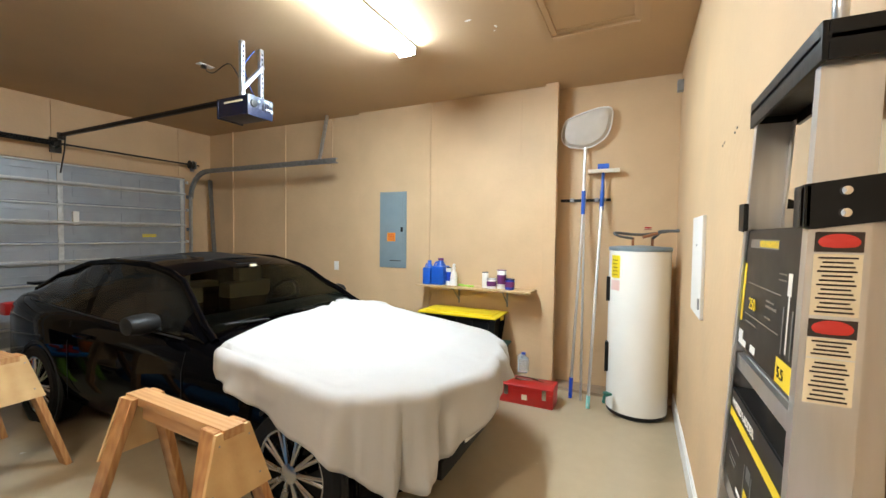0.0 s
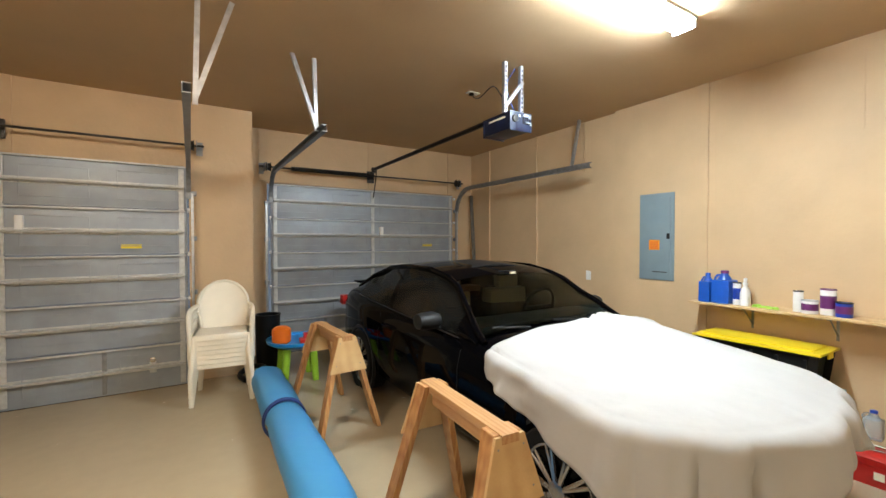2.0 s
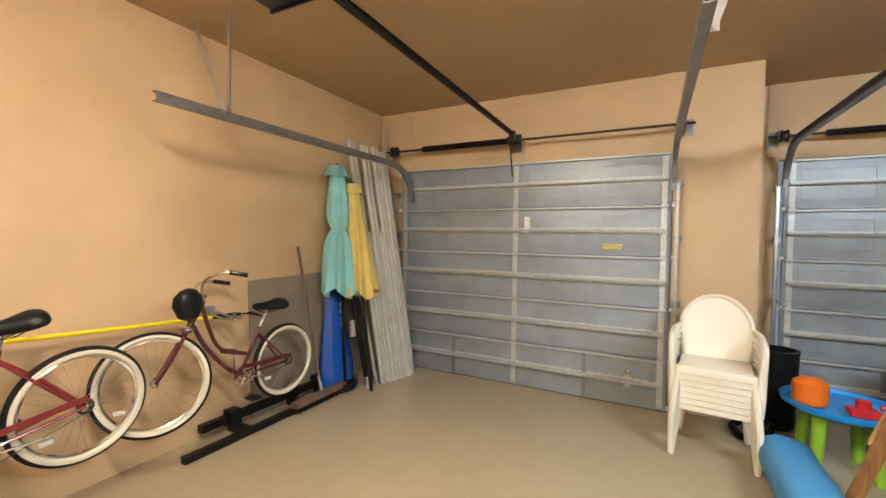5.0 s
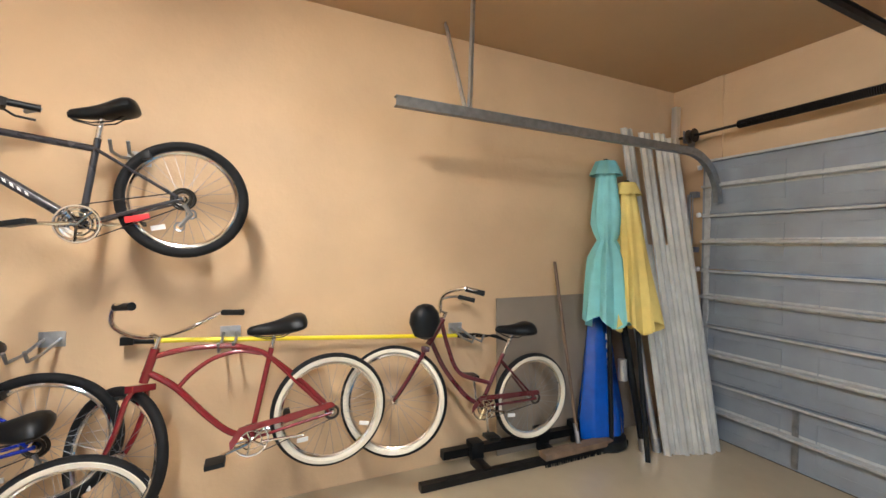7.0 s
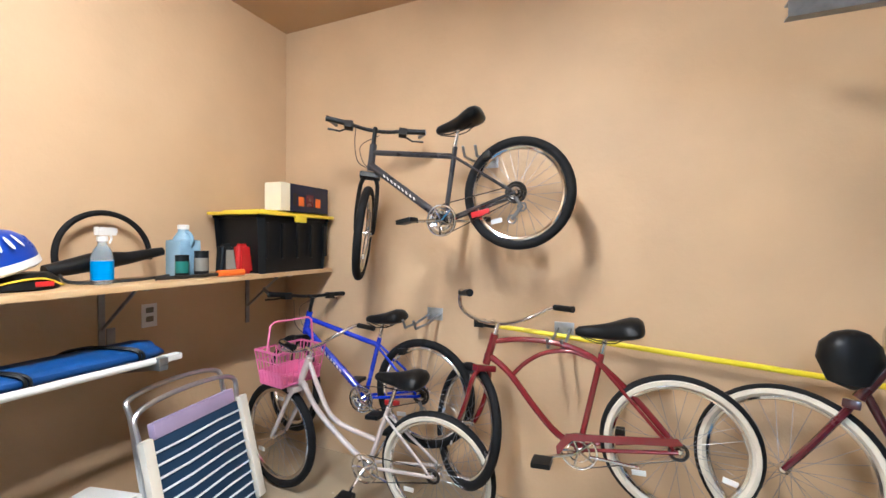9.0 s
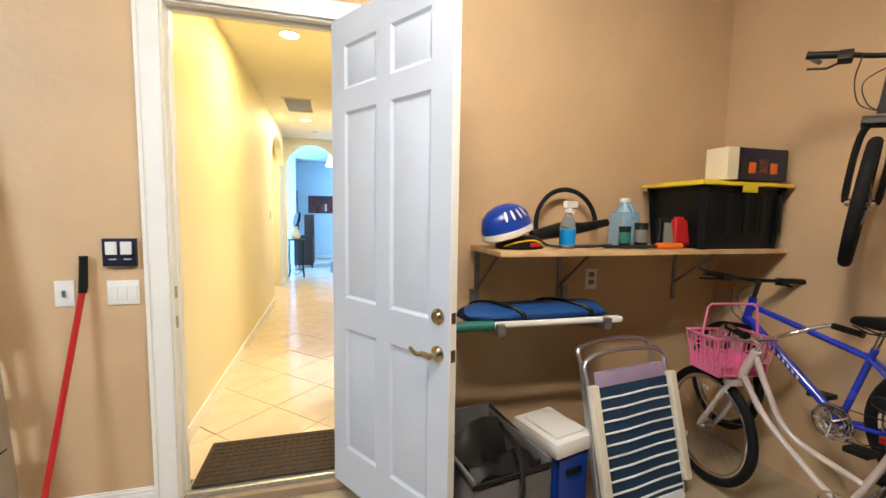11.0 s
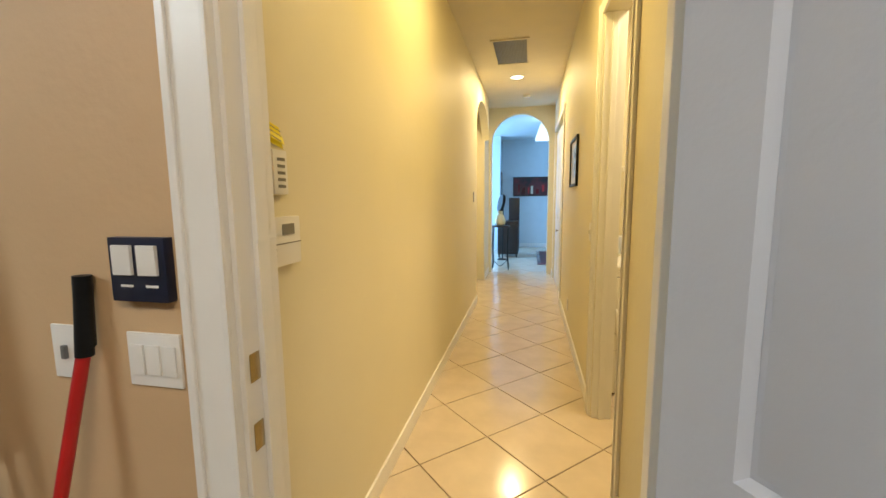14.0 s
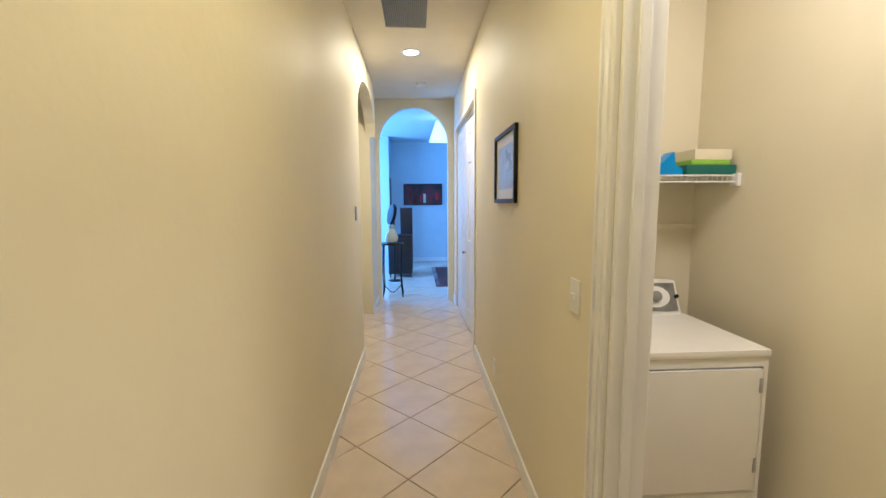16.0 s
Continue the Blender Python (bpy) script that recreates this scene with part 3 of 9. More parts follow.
def door_hardware(name, x0, x1, y, zbar, xs0, xs1, label):
    """Torsion bar, spring, end bearings and vertical tracks, fixed to the wall over a garage door."""
    th = thing(name, label, "door spring", "torsion springs")
    bm = bmesh.new()
    tube(bm, [(x0 - 0.12, y, zbar), (x1 + 0.12, y, zbar)], 0.0125, 10)
    part("torsion_bar", bm, "darksteel", th)
    bm = bmesh.new()
    m = int((xs1 - xs0) / 0.012)
    tube(bm, [(xs0, y, zbar), (xs1, y, zbar)], 0.028, 12)
    part("spring_core", bm, "blacksteel", th)
    bm = bmesh.new()
    for i in range(m):
        x = xs0 + (i + 0.5) * (xs1 - xs0) / m
        lathe(bm, [(0.026, -0.005), (0.034, 0), (0.026, 0.005)], (0, 0, 0), 10, pose(x, y, zbar, 0, 90, 0))
    part("spring_coil", bm, "blacksteel", th, kind="stuff")
    for x in (x0, x1):
        bm = bmesh.new()
        lathe(bm, [(0.02, -0.028), (0.062, -0.026), (0.05, -0.012), (0.05, 0.012), (0.062, 0.026), (0.02, 0.028)], (0, 0, 0), 20, pose(x, y, zbar, 0, 90, 0))
        part("cable_drum", bm, "darksteel", th)
        s = 1 if x == x1 else -1
        bm = bmesh.new()
        box(bm, (x + s * 0.045, y - 0.05, zbar - 0.06), (x + s * 0.052, y + 0.11, zbar + 0.05), 0.003)
        box(bm, (min(x + s * 0.045, x + s * 0.11), y + 0.10, zbar - 0.09), (max(x + s * 0.045, x + s * 0.11), y + 0.108, zbar + 0.06), 0.003)
        part("end_bearing", bm, "galvd", th)
        bm = bmesh.new()
        xt = x + s * 0.015
        for o in (0.0, 0.045):
            box(bm, (xt - 0.002, y + 0.005 + o, 0.02), (xt + 0.002, y + 0.012 + o, 2.12))
        box(bm, (xt - 0.024, y + 0.03, 0.02), (xt - 0.020, y + 0.052, 2.12))
        box(bm, (xt - 0.024, y + 0.005, 0.02), (xt + 0.002, y + 0.008, 2.12))
        part("vertical_track", bm, "galv", th)
        for z in (0.4, 1.0, 1.6, 2.1):
            bpart("track_bracket", (xt - 0.03, y + 0.05, z), (xt + 0.03, y + 0.11, z + 0.05), "galvd", th, 0.003)
    xm = xs1 + 0.05
    bm = bmesh.new()
    box(bm, (xm - 0.05, y + 0.08, zbar - 0.10), (xm + 0.06, y + 0.11, zbar + 0.08), 0.004)
    box(bm, (xm - 0.004, y - 0.04, zbar - 0.05), (xm + 0.004, y + 0.09, zbar + 0.04), 0.002)
    lathe(bm, [(0.013, -0.03), (0.045, -0.028), (0.045, 0.0), (0.02, 0.004), (0.02, 0.03)], (0, 0, 0), 16, pose(xm - 0.03, y, zbar, 0, 90, 0))
    part("centre_bracket", bm, "darksteel", th)
    return th


def horizontal_track(x, y0, y1, z, hx, hy, flip, label):
    """A ceiling track that curves down to the door, hung by two angle irons."""
    th = thing("door_track", label, "door track", "ceiling tracks of the garage doors")
    bm = bmesh.new()
    c = [(x, y0, z), (x, y1 - 0.45, z)] + [(x, y1 - 0.45 + 0.40 * math.sin(a), z - 0.40 * (1 - math.cos(a))) for a in [math.pi / 2 * i / 8 for i in range(1, 9)]]
    prof = [(-0.022, 0.030), (0.022, 0.030), (0.022, -0.030), (-0.022, -0.030), (-0.022, -0.024), (0.018, -0.024), (0.018, 0.024), (-0.022, 0.024)]
    rings = []
    for i, p in enumerate(c):
        a, b = Vector(c[max(0, i - 1)]), Vector(c[min(len(c) - 1, i + 1)])
        t = (b - a).normalized()
        nrm = Vector((0, -t.z, t.y))
        rings.append([bm.verts.new(Vector(p) + Vector((1, 0, 0)) * u * flip + nrm * v) for u, v in prof])
    for A, B in zip(rings, rings[1:]):
        for j in range(8):
            bm.faces.new((A[j], A[(j + 1) % 8], B[(j + 1) % 8], B[j]))
    bm.faces.new(rings[0])
    bm.faces.new(rings[-1][::-1])
    part("track", bm, "galvd", th, smooth=False)
    return th


def angle_iron(bm, p, q, w=0.03, t=0.003, side=(1, 0, 0)):
    p, q = Vector(p), Vector(q)
    ax = (q - p).normalized()
    s = Vector(side)
    s = (s - ax * s.dot(ax)).normalized()
    o = ax.cross(s)
    pts = [p, p + s * w, p + s * w + o * t, p + s * t + o * t, p + s * t + o * w, p + o * w]
    prism(bm, pts, q - p)


garage_door("garage_door", -1.985, 0.955, 5.90, 2.42, "closed grey steel sectional garage door with galvanised struts across its panels")
garage_door("garage_door", 1.94, 4.96, 6.655, 2.40, "closed grey-blue steel sectional garage door behind the parked car")
door_hardware("door_spring", -2.03, 1.00, 5.80, 2.645, -1.64, -0.58, "dark oily torsion spring on a steel bar above the garage door")
door_hardware("door_spring", 1.90, 5.00, 6.555, 2.615, 2.20, 3.36, "dark oily torsion spring on a steel bar above the garage door")
t1 = horizontal_track(-1.82, 2.96, 5.90, 2.43, 0, 0, 1, "dull steel ceiling track hung near the bicycle wall")
bm = bmesh.new()
angle_iron(bm, (-1.82, 3.42, 2.46), (-1.84, 3.44, H - 0.004), 0.032)
part("hanger", bm, "galv", t1)
bm = bmesh.new()
angle_iron(bm, (-1.84, 3.40, 2.46), (-2.20, 3.42, H - 0.004), 0.03)
part("hanger_brace", bm, "galv", t1)
bm = bmesh.new()
angle_iron(bm, (-2.28, 3.44, H - 0.032), (-1.66, 3.44, H - 0.032), 0.03)
part("hanger_rail", bm, "galv", t1)
t2 = horizontal_track(0.97, 3.25, 5.90, 2.46, 0, 0, -1, "dull steel ceiling track hung between the two garage bays")
for a, b, nm in (((1.00, 3.56, 2.46), (1.02, 3.54, H - 0.004), "hanger"), ((1.00, 3.56, 2.50), (1.215, 3.54, H - 0.004), "hanger_brace"), ((0.87, 3.55, H - 0.032), (1.28, 3.55, H - 0.032), "hanger_rail")):
    bm = bmesh.new()
    angle_iron(bm, a, b, 0.032)
    part(nm, bm, "galv", t2)
t3 = horizontal_track(1.93, 3.92, 6.655, 2.53, 0, 0, 1, "dull steel ceiling track hung on a triangular bracket")
for a, b, nm in (((1.90, 4.10, 2.54), (1.88, 4.09, H - 0.004), "hanger"), ((1.90, 4.10, 2.57), (1.70, 4.09, H - 0.004), "hanger_brace"), ((1.58, 4.09, H - 0.032), (2.02, 4.09, H - 0.032), "hanger_rail")):
    bm = bmesh.new()
    angle_iron(bm, a, b, 0.032)
    part(nm, bm, "galv", t3)
t4 = horizontal_track(5.02, 3.74, 6.655, 2.50, 0, 0, -1, "dull steel ceiling track along the panel wall")
for a, b, nm in (((5.03, 4.03, 2.53), (5.24, 4.09, H - 0.004), "hanger"), ((5.02, 4.09, H - 0.032), (5.36, 4.09, H - 0.032), "hanger_rail")):
    bm = bmesh.new()
    angle_iron(bm, a, b, 0.032)
    part(nm, bm, "galv", t4)


def opener(x, y0, y1, yd, z, zd, label):
    """Opener motor with a rail from its head (y1) to the wall over the door (yd)."""
    th = thing("door_opener", label, "garage door opener", "garage door openers")
    bm = bmesh.new()
    box(bm, (x - 0.118, y0, z - 0.165), (x + 0.118, y1, z - 0.02), 0.015)
    part("housing", bm, "navybox", th, "dark blue motor housing")
    bm = bmesh.new()
    box(bm, (x - 0.124, y1 - 0.004, z - 0.175), (x + 0.124, y1 + 0.008, z - 0.01), 0.004)
    box(bm, (x - 0.124, y0 - 0.008, z - 0.175), (x + 0.124, y0 + 0.004, z - 0.01), 0.004)
    box(bm, (x - 0.124, y0, z - 0.024), (x + 0.124, y1, z - 0.015), 0.003)
    part("end_plate", bm, "navybox", th)
    for dx_, dz_, w_, h_ in ((0.03, -0.045, 0.05, 0.02), (0.09, -0.06, 0.03, 0.035), (0.05, -0.10, 0.07, 0.012), (-0.03, -0.055, 0.02, 0.02), (0.10, -0.115, 0.025, 0.014)):
        bpart("terminal", (x + dx_, y0 - 0.015, z + dz_), (x + dx_ + w_, y0 - 0.008, z + dz_ + h_), "galv", th, 0.001)
    bpart("label_strip", (x - 0.1225, y0 + 0.06, z - 0.06), (x - 0.1185, y1 - 0.08, z - 0.045), "paper", th)
    for k in range(4):
        bpart("vent_slot", (x + 0.02 + k * 0.025, y0 - 0.012, z - 0.11), (x + 0.032 + k * 0.025, y0 - 0.0075, z - 0.05), "blacksteel", th)
    bm = bmesh.new()
    lathe(bm, [(0.004, 0), (0.034, 0.002), (0.028, 0.012), (0.008, 0.014)], (0, 0, 0), 16, pose(x - 0.07, y0 - 0.008, z - 0.075, 90, 0, 0))
    part("socket", bm, "darksteel", th)
    bm = bmesh.new()
    p, q = Vector((x, y1 - 0.02, z - 0.01)), Vector((x, yd, zd))
    prism(bm, [p + Vector((-0.012, 0, 0)), p + Vector((0.012, 0, 0)), p + Vector((0.012, 0, 0.03)), p + Vector((-0.012, 0, 0.03))], q - p)
    prism(bm, [p + Vector((-0.025, 0, 0.03)), p + Vector((0.025, 0, 0.03)), p + Vector((0.025, 0, 0.036)), p + Vector((-0.025, 0, 0.036))], q - p)
    part("rail", bm, "blacksteel", th, "long black drive rail")
    bm = bmesh.new()
    tube(bm, [(x, yd - 0.10, zd + 0.0), (x + 0.005, yd - 0.06, zd - 0.16), (x, yd + 0.03, zd - 0.42)], 0.008, 6)
    box(bm, (x - 0.03, yd - 0.02, zd - 0.03), (x + 0.03, yd + 0.03, zd + 0.05), 0.004)
    part("door_arm", bm, "darksteel", th)
    for dx in (-0.11, 0.075):
        bm = bmesh.new()
        angle_iron(bm, (x + dx, (y0 + y1) / 2 - 0.1, z - 0.03), (x + dx, (y0 + y1) / 2 - 0.1, H - 0.004), 0.034)
        part("hanger", bm, "galv", th)
        bm = bmesh.new()
        for k in range(int((H - z) / 0.04)):
            box(bm, (x + dx + 0.012, (y0 + y1) / 2 - 0.1034, z + 0.02 + k * 0.04), (x + dx + 0.022, (y0 + y1) / 2 - 0.1004, z + 0.04 + k * 0.04))
        part("hole_row", bm, "cartrim", th, kind="stuff")
    bm = bmesh.new()
    angle_iron(bm, (x - 0.11, (y0 + y1) / 2 - 0.11, z + 0.06), (x + 0.09, (y0 + y1) / 2 - 0.11, H - 0.14), 0.03)
    part("hanger_brace", bm, "galv", th)
    bm = bmesh.new()
    angle_iron(bm, (x - 0.13, (y0 + y1) / 2 - 0.10, H - 0.034), (x + 0.16, (y0 + y1) / 2 - 0.10, H - 0.034), 0.032)
    part("hanger_rail", bm, "galv", th)
    return th


op1 = opener(3.42, 3.20, 3.56, 6.52, 2.72, 2.69, "dark blue garage door opener hung from the ceiling over the car")
op2 = opener(-0.54, 2.38, 2.82, 5.78, 2.74, 2.69, "dark blue garage door opener hung over the empty bay")
bm = bmesh.new()
tube(bm, curve_pts([(3.52, 4.05, H - 0.02), (3.50, 3.98, H - 0.08), (3.44, 3.80, H - 0.14), (3.40, 3.55, H - 0.12), (3.36, 3.36, H - 0.30), (3.36, 3.3, 2.73)]), 0.005, 6)
part("power_cable", bm, "cable", op1)
bm = bmesh.new()
tube(bm, curve_pts([(3.50, 3.36, H - 0.005), (3.42, 3.38, H - 0.15), (3.44, 3.36, H - 0.30), (3.46, 3.3, 2.73)]), 0.004, 6)
part("blue_wire", bm, "blue", op1)
soc = thing("ceiling_socket", "small white ceiling socket with a black plug", "socket")
bpart("plate", (3.46, 4.02, H - 0.008), (3.60, 4.09, H - 0.0005), "white", soc, 0.003)
bpart("plug", (3.49, 4.03, H - 0.035), (3.53, 4.07, H - 0.008), "bplastic", soc, 0.005)

# fluorescent fixture
for_west = thing("tube_light", "long lit fluorescent wraparound fixture over the west bay", "ceiling light")
bpart("base", (-0.72, 1.72, H - 0.02), (0.52, 1.89, H), "white", for_west, 0.004)
bm = bmesh.new()
prism(bm, [(-0.70, 1.73, H - 0.02), (-0.70, 1.735, H - 0.055), (-0.70, 1.76, H - 0.075), (-0.70, 1.85, H - 0.075), (-0.70, 1.875, H - 0.055), (-0.70, 1.88, H - 0.02)], (1.20, 0, 0))
part("diffuser", bm, "glow_west", for_west)
fx = thing("tube_light", "long lit fluorescent wraparound fixture on the garage ceiling", "ceiling light")
bpart("base", (2.76, 2.04, H - 0.02), (4.0, 2.21, H), "white", fx, 0.004)
bm = bmesh.new()
prism(bm, [(2.78, 2.05, H - 0.02), (2.78, 2.055, H - 0.055), (2.78, 2.08, H - 0.075), (2.78, 2.17, H - 0.075), (2.78, 2.195, H - 0.055), (2.78, 2.20, H - 0.02)], (1.20, 0, 0))
part("diffuser", bm, "glow", fx)
for x in (2.765, 3.98):
    bpart("end_cap", (x, 2.045, H - 0.078), (x + 0.013, 2.205, H - 0.02), "white", fx, 0.003)


# east wall: electrical panel, switch, shelf with its bottles
pnl = thing("electrical_panel", "grey metal electrical panel with an orange warning sticker on the wall", "electrical panel")
bpart("box", (E2 - 0.012, 2.93, 1.17), (E2 - 0.0005, 3.32, 2.12), "grey_paint", pnl, 0.003)
bpart("door", (E2 - 0.022, 2.965, 1.23), (E2 - 0.012, 3.21, 2.07), "grey_paint", pnl, 0.002)
bpart("latch", (E2 - 0.032, 2.97, 1.62), (E2 - 0.022, 3.0, 1.68), "bplastic", pnl, 0.003)
bpart("sticker", (E2 - 0.0235, 3.08, 1.50), (E2 - 0.0222, 3.20, 1.61), "orange", pnl)
for k in range(4):
    bpart("print_line", (E2 - 0.0242, 3.095, 1.515 + k * 0.022), (E2 - 0.0236, 3.185, 1.522 + k * 0.022), "redink", pnl)
bpart("data_label", (E2 - 0.0235, 3.0, 1.255), (E2 - 0.0222, 3.16, 1.265), "ink", pnl)
sw = thing("wall_switch", "small white switch plate on the tan wall beside the panel", "switch", "wall switches")
bpart("plate", (XE - 0.006, 4.04, 1.09), (XE - 0.0005, 4.115, 1.21), "white", sw, 0.002)
bpart("toggle", (XE - 0.012, 4.07, 1.135), (XE - 0.006, 4.085, 1.165), "white", sw, 0.002)
shf = thing("wall_shelf", "narrow pale wooden wall shelf on steel brackets, crowded with bottles", "shelf")
bpart("board", (5.08, 1.31, 1.00), (E2, 2.64, 1.02), "shelfwood", shf, 0.002)
for y in (1.62, 2.20):
    bm = bmesh.new()
    box(bm, (5.14, y, 0.985), (E2, y + 0.02, 1.0), 0.001)
    box(bm, (E2 - 0.004, y, 0.80), (E2, y + 0.02, 0.985), 0.001)
    tube(bm, [(5.18, y + 0.01, 0.985), (E2 - 0.006, y + 0.01, 0.84)], 0.006, 6)
    part("bracket", bm, "galvd", shf)


def jug(x, y, z, h, w, d, mat, cap, label, rz=0, group=""):
    th = thing("jug", label, "bottle", group, pose(x, y, z, 0, 0, rz))
    bm = bmesh.new()
    box(bm, (-d / 2, -w / 2, 0), (d / 2, w / 2, h * 0.72), min(w, d) * 0.18)
    lathe(bm, [(w * 0.42, h * 0.68), (w * 0.36, h * 0.76), (w * 0.2, h * 0.88), (w * 0.2, h * 0.93)], (0, 0, 0), 16)
    tube(bm, curve_pts([(0, w * 0.42, h * 0.55), (0, w * 0.56, h * 0.70), (0, w * 0.42, h * 0.84), (0, w * 0.16, h * 0.86)], 4), w * 0.07, 8)
    part("body", bm, mat, th)
    bm = bmesh.new()
    lathe(bm, [(w * 0.22, h * 0.92), (w * 0.22, h * 1.0), (w * 0.18, h * 1.01)], (0, 0, 0), 16)
    part("cap", bm, cap, th)
    return th


def spray_bottle(x, y, z, h, mat, head, lab, label, rz=0):
    th = thing("spray_bottle", label, "spray bottle", "", pose(x, y, z, 0, 0, rz))
    r = h * 0.16
    bm = bmesh.new()
    lathe(bm, [(r * 0.96, 0), (r, 0.01), (r, h * 0.45), (r * 0.8, h * 0.58), (r * 0.42, h * 0.68), (r * 0.38, h * 0.76)], (0, 0, 0), 20)
    part("body", bm, mat, th)
    bm = bmesh.new()
    lathe(bm, [(r * 1.012, h * 0.08), (r * 1.012, h * 0.40)], (0, 0, 0), 20)
    part("label", bm, lab, th)
    bm = bmesh.new()
    lathe(bm, [(r * 0.5, h * 0.74), (r * 0.5, h * 0.82), (r * 0.3, h * 0.83)], (0, 0, 0), 14)
    box(bm, (-r * 0.7, -r * 0.3, h * 0.84), (r * 1.5, r * 0.3, h * 0.98), r * 0.12)
    box(bm, (r * 1.45, -r * 0.18, h * 0.88), (r * 1.75, r * 0.18, h * 0.96), r * 0.05)
    tube(bm, [(r * 1.0, 0, h * 0.86), (r * 1.15, 0, h * 0.78), (r * 0.9, 0, h * 0.70)], r * 0.12, 6)
    part("trigger_head", bm, head, th)
    return th


def can(x, y, z, r, h, mat, lid, band, label, kind="can"):
    th = thing(kind, label, kind, "", pose(x, y, z))
    bm = bmesh.new()
    lathe(bm, [(r * 0.97, 0), (r, 0.004), (r, h - 0.004), (r * 0.96, h)], (0, 0, 0), 24)
    part("body", bm, mat, th)
    bm = bmesh.new()
    lathe(bm, [(r * 1.03, h - 0.006), (r * 1.03, h + 0.002), (r * 0.8, h + 0.003), (r * 0.78, h - 0.001)], (0, 0, 0), 24)
    part("lid", bm, lid, th)
    bm = bmesh.new()
    lathe(bm, [(r * 1.015, h * 0.25), (r * 1.015, h * 0.75)], (0, 0, 0), 24)
    part("label_band", bm, band, th)
    return th


jug(5.20, 2.52, 1.02, 0.27, 0.10, 0.16, "blue", "blue", "blue plastic jug of car fluid on the wooden shelf")
jug(5.22, 2.385, 1.02, 0.30, 0.15, 0.19, "blue", "purple", "large blue plastic jug with a purple cap on the shelf")
can(5.20, 2.275, 1.02, 0.032, 0.20, "white", "bplastic", "bluedk", "white aerosol can with a black cap and blue label", "aerosol can")
spray_bottle(5.19, 2.205, 1.02, 0.25, "white", "white", "white", "white trigger spray bottle on the wooden shelf", 200)
can(5.20, 1.835, 1.02, 0.033, 0.17, "white", "bplastic", "white", "small white aerosol can with a black cap", "aerosol can")
can(5.18, 1.755, 1.02, 0.052, 0.105, "white", "galv", "purple", "short white paint tin with a dark red label", "paint can")
can(5.22, 1.655, 1.02, 0.048, 0.20, "white", "purple", "purple", "tall white and purple spray can pair on the shelf", "paint can")
can(5.19, 1.555, 1.02, 0.05, 0.11, "bluedk", "bplastic", "purple", "short dark blue paint tin on the shelf", "paint can")
rag = bmesh.new()
for k in range(9):
    a = k * 0.7
    lathe(rag, [(0.002, 0.0), (0.028, 0.002), (0.02, 0.012 + 0.004 * (k % 3)), (0.003, 0.014)], (5.19 + 0.035 * math.cos(a), 2.05 + 0.08 * math.sin(a * 1.3), 1.02), 8)
solid("rag", rag, "greenp", "small crumpled green and white rag on the shelf", "rag")


def tote(name, x0, x1, y0, y1, z, h, body, lidm, label, group=""):
    th = thing(name, label, "storage bin", group)
    bm = bmesh.new()
    cx, cy, wx, wy = (x0 + x1) / 2, (y0 + y1) / 2, (x1 - x0) / 2, (y1 - y0) / 2
    lo, hi = 0.90, 1.0
    vs = []
    for s, zz in ((lo, z), (lo + 0.03, z + h * 0.3), (hi - 0.02, z + h * 0.93), (hi, z + h * 0.94), (hi, z + h)):
        pts = []
        for sx, sy in ((-1, -1), (1, -1), (1, 1), (-1, 1)):
            c = 0.12
            for ax, ay in (((1 - c), 1), (1, (1 - c))) if sx * sy > 0 else ((1, (1 - c)), ((1 - c), 1)):
                pts.append(bm.verts.new((cx + sx * wx * s * ax, cy + sy * wy * s * ay, zz)))
        vs.append(pts)
    for A, B in zip(vs, vs[1:]):
        for j in range(8):
            bm.faces.new((A[j], A[(j + 1) % 8], B[(j + 1) % 8], B[j]))
    bm.faces.new(vs[0][::-1])
    bm.faces.new(vs[-1])
    part("body", bm, body, th)
    bm = bmesh.new()
    n = 5
    for k in range(n):
        yy = y0 + (k + 0.5) * (y1 - y0) / n
        box(bm, (x0 - 0.001 + wx * 0.045, yy - 0.012, z + h * 0.25), (x0 + wx * 0.1, yy + 0.012, z + h * 0.85), 0.003)
        xx = x0 + (k + 0.5) * (x1 - x0) / n
        box(bm, (xx - 0.012, y1 - wy * 0.1, z + h * 0.25), (xx + 0.012, y1 - wy * 0.03, z + h * 0.85), 0.003)
    part("rib", bm, body, th, kind="stuff")
    bm = bmesh.new()
    box(bm, (x0 - 0.012, y0 - 0.012, z + h - 0.004), (x1 + 0.012, y1 + 0.012, z + h + 0.016), 0.008)
    box(bm, (x0 + 0.05, y0 + 0.05, z + h + 0.014), (x1 - 0.05, y1 - 0.05, z + h + 0.030), 0.012)
    part("lid", bm, lidm, th)
    for yy in (y0 - 0.014, y1 + 0.002):
        bpart("latch", (cx - 0.05, yy, z + h - 0.04), (cx + 0.05, yy + 0.012, z + h + 0.012), lidm, th, 0.004)
    return th


tote("storage_bin", 4.92, E2 - 0.03, 1.62, 2.50, 0.44, 0.30, "bplastic", "yellow", "black storage bin with yellow lid stacked on another bin", "storage bins")
tote("storage_bin", 4.90, E2 - 0.03, 1.58, 2.46, 0.0, 0.42, "greybin", "teal", "grey plastic storage bin with a teal lid on the floor", "storage bins")
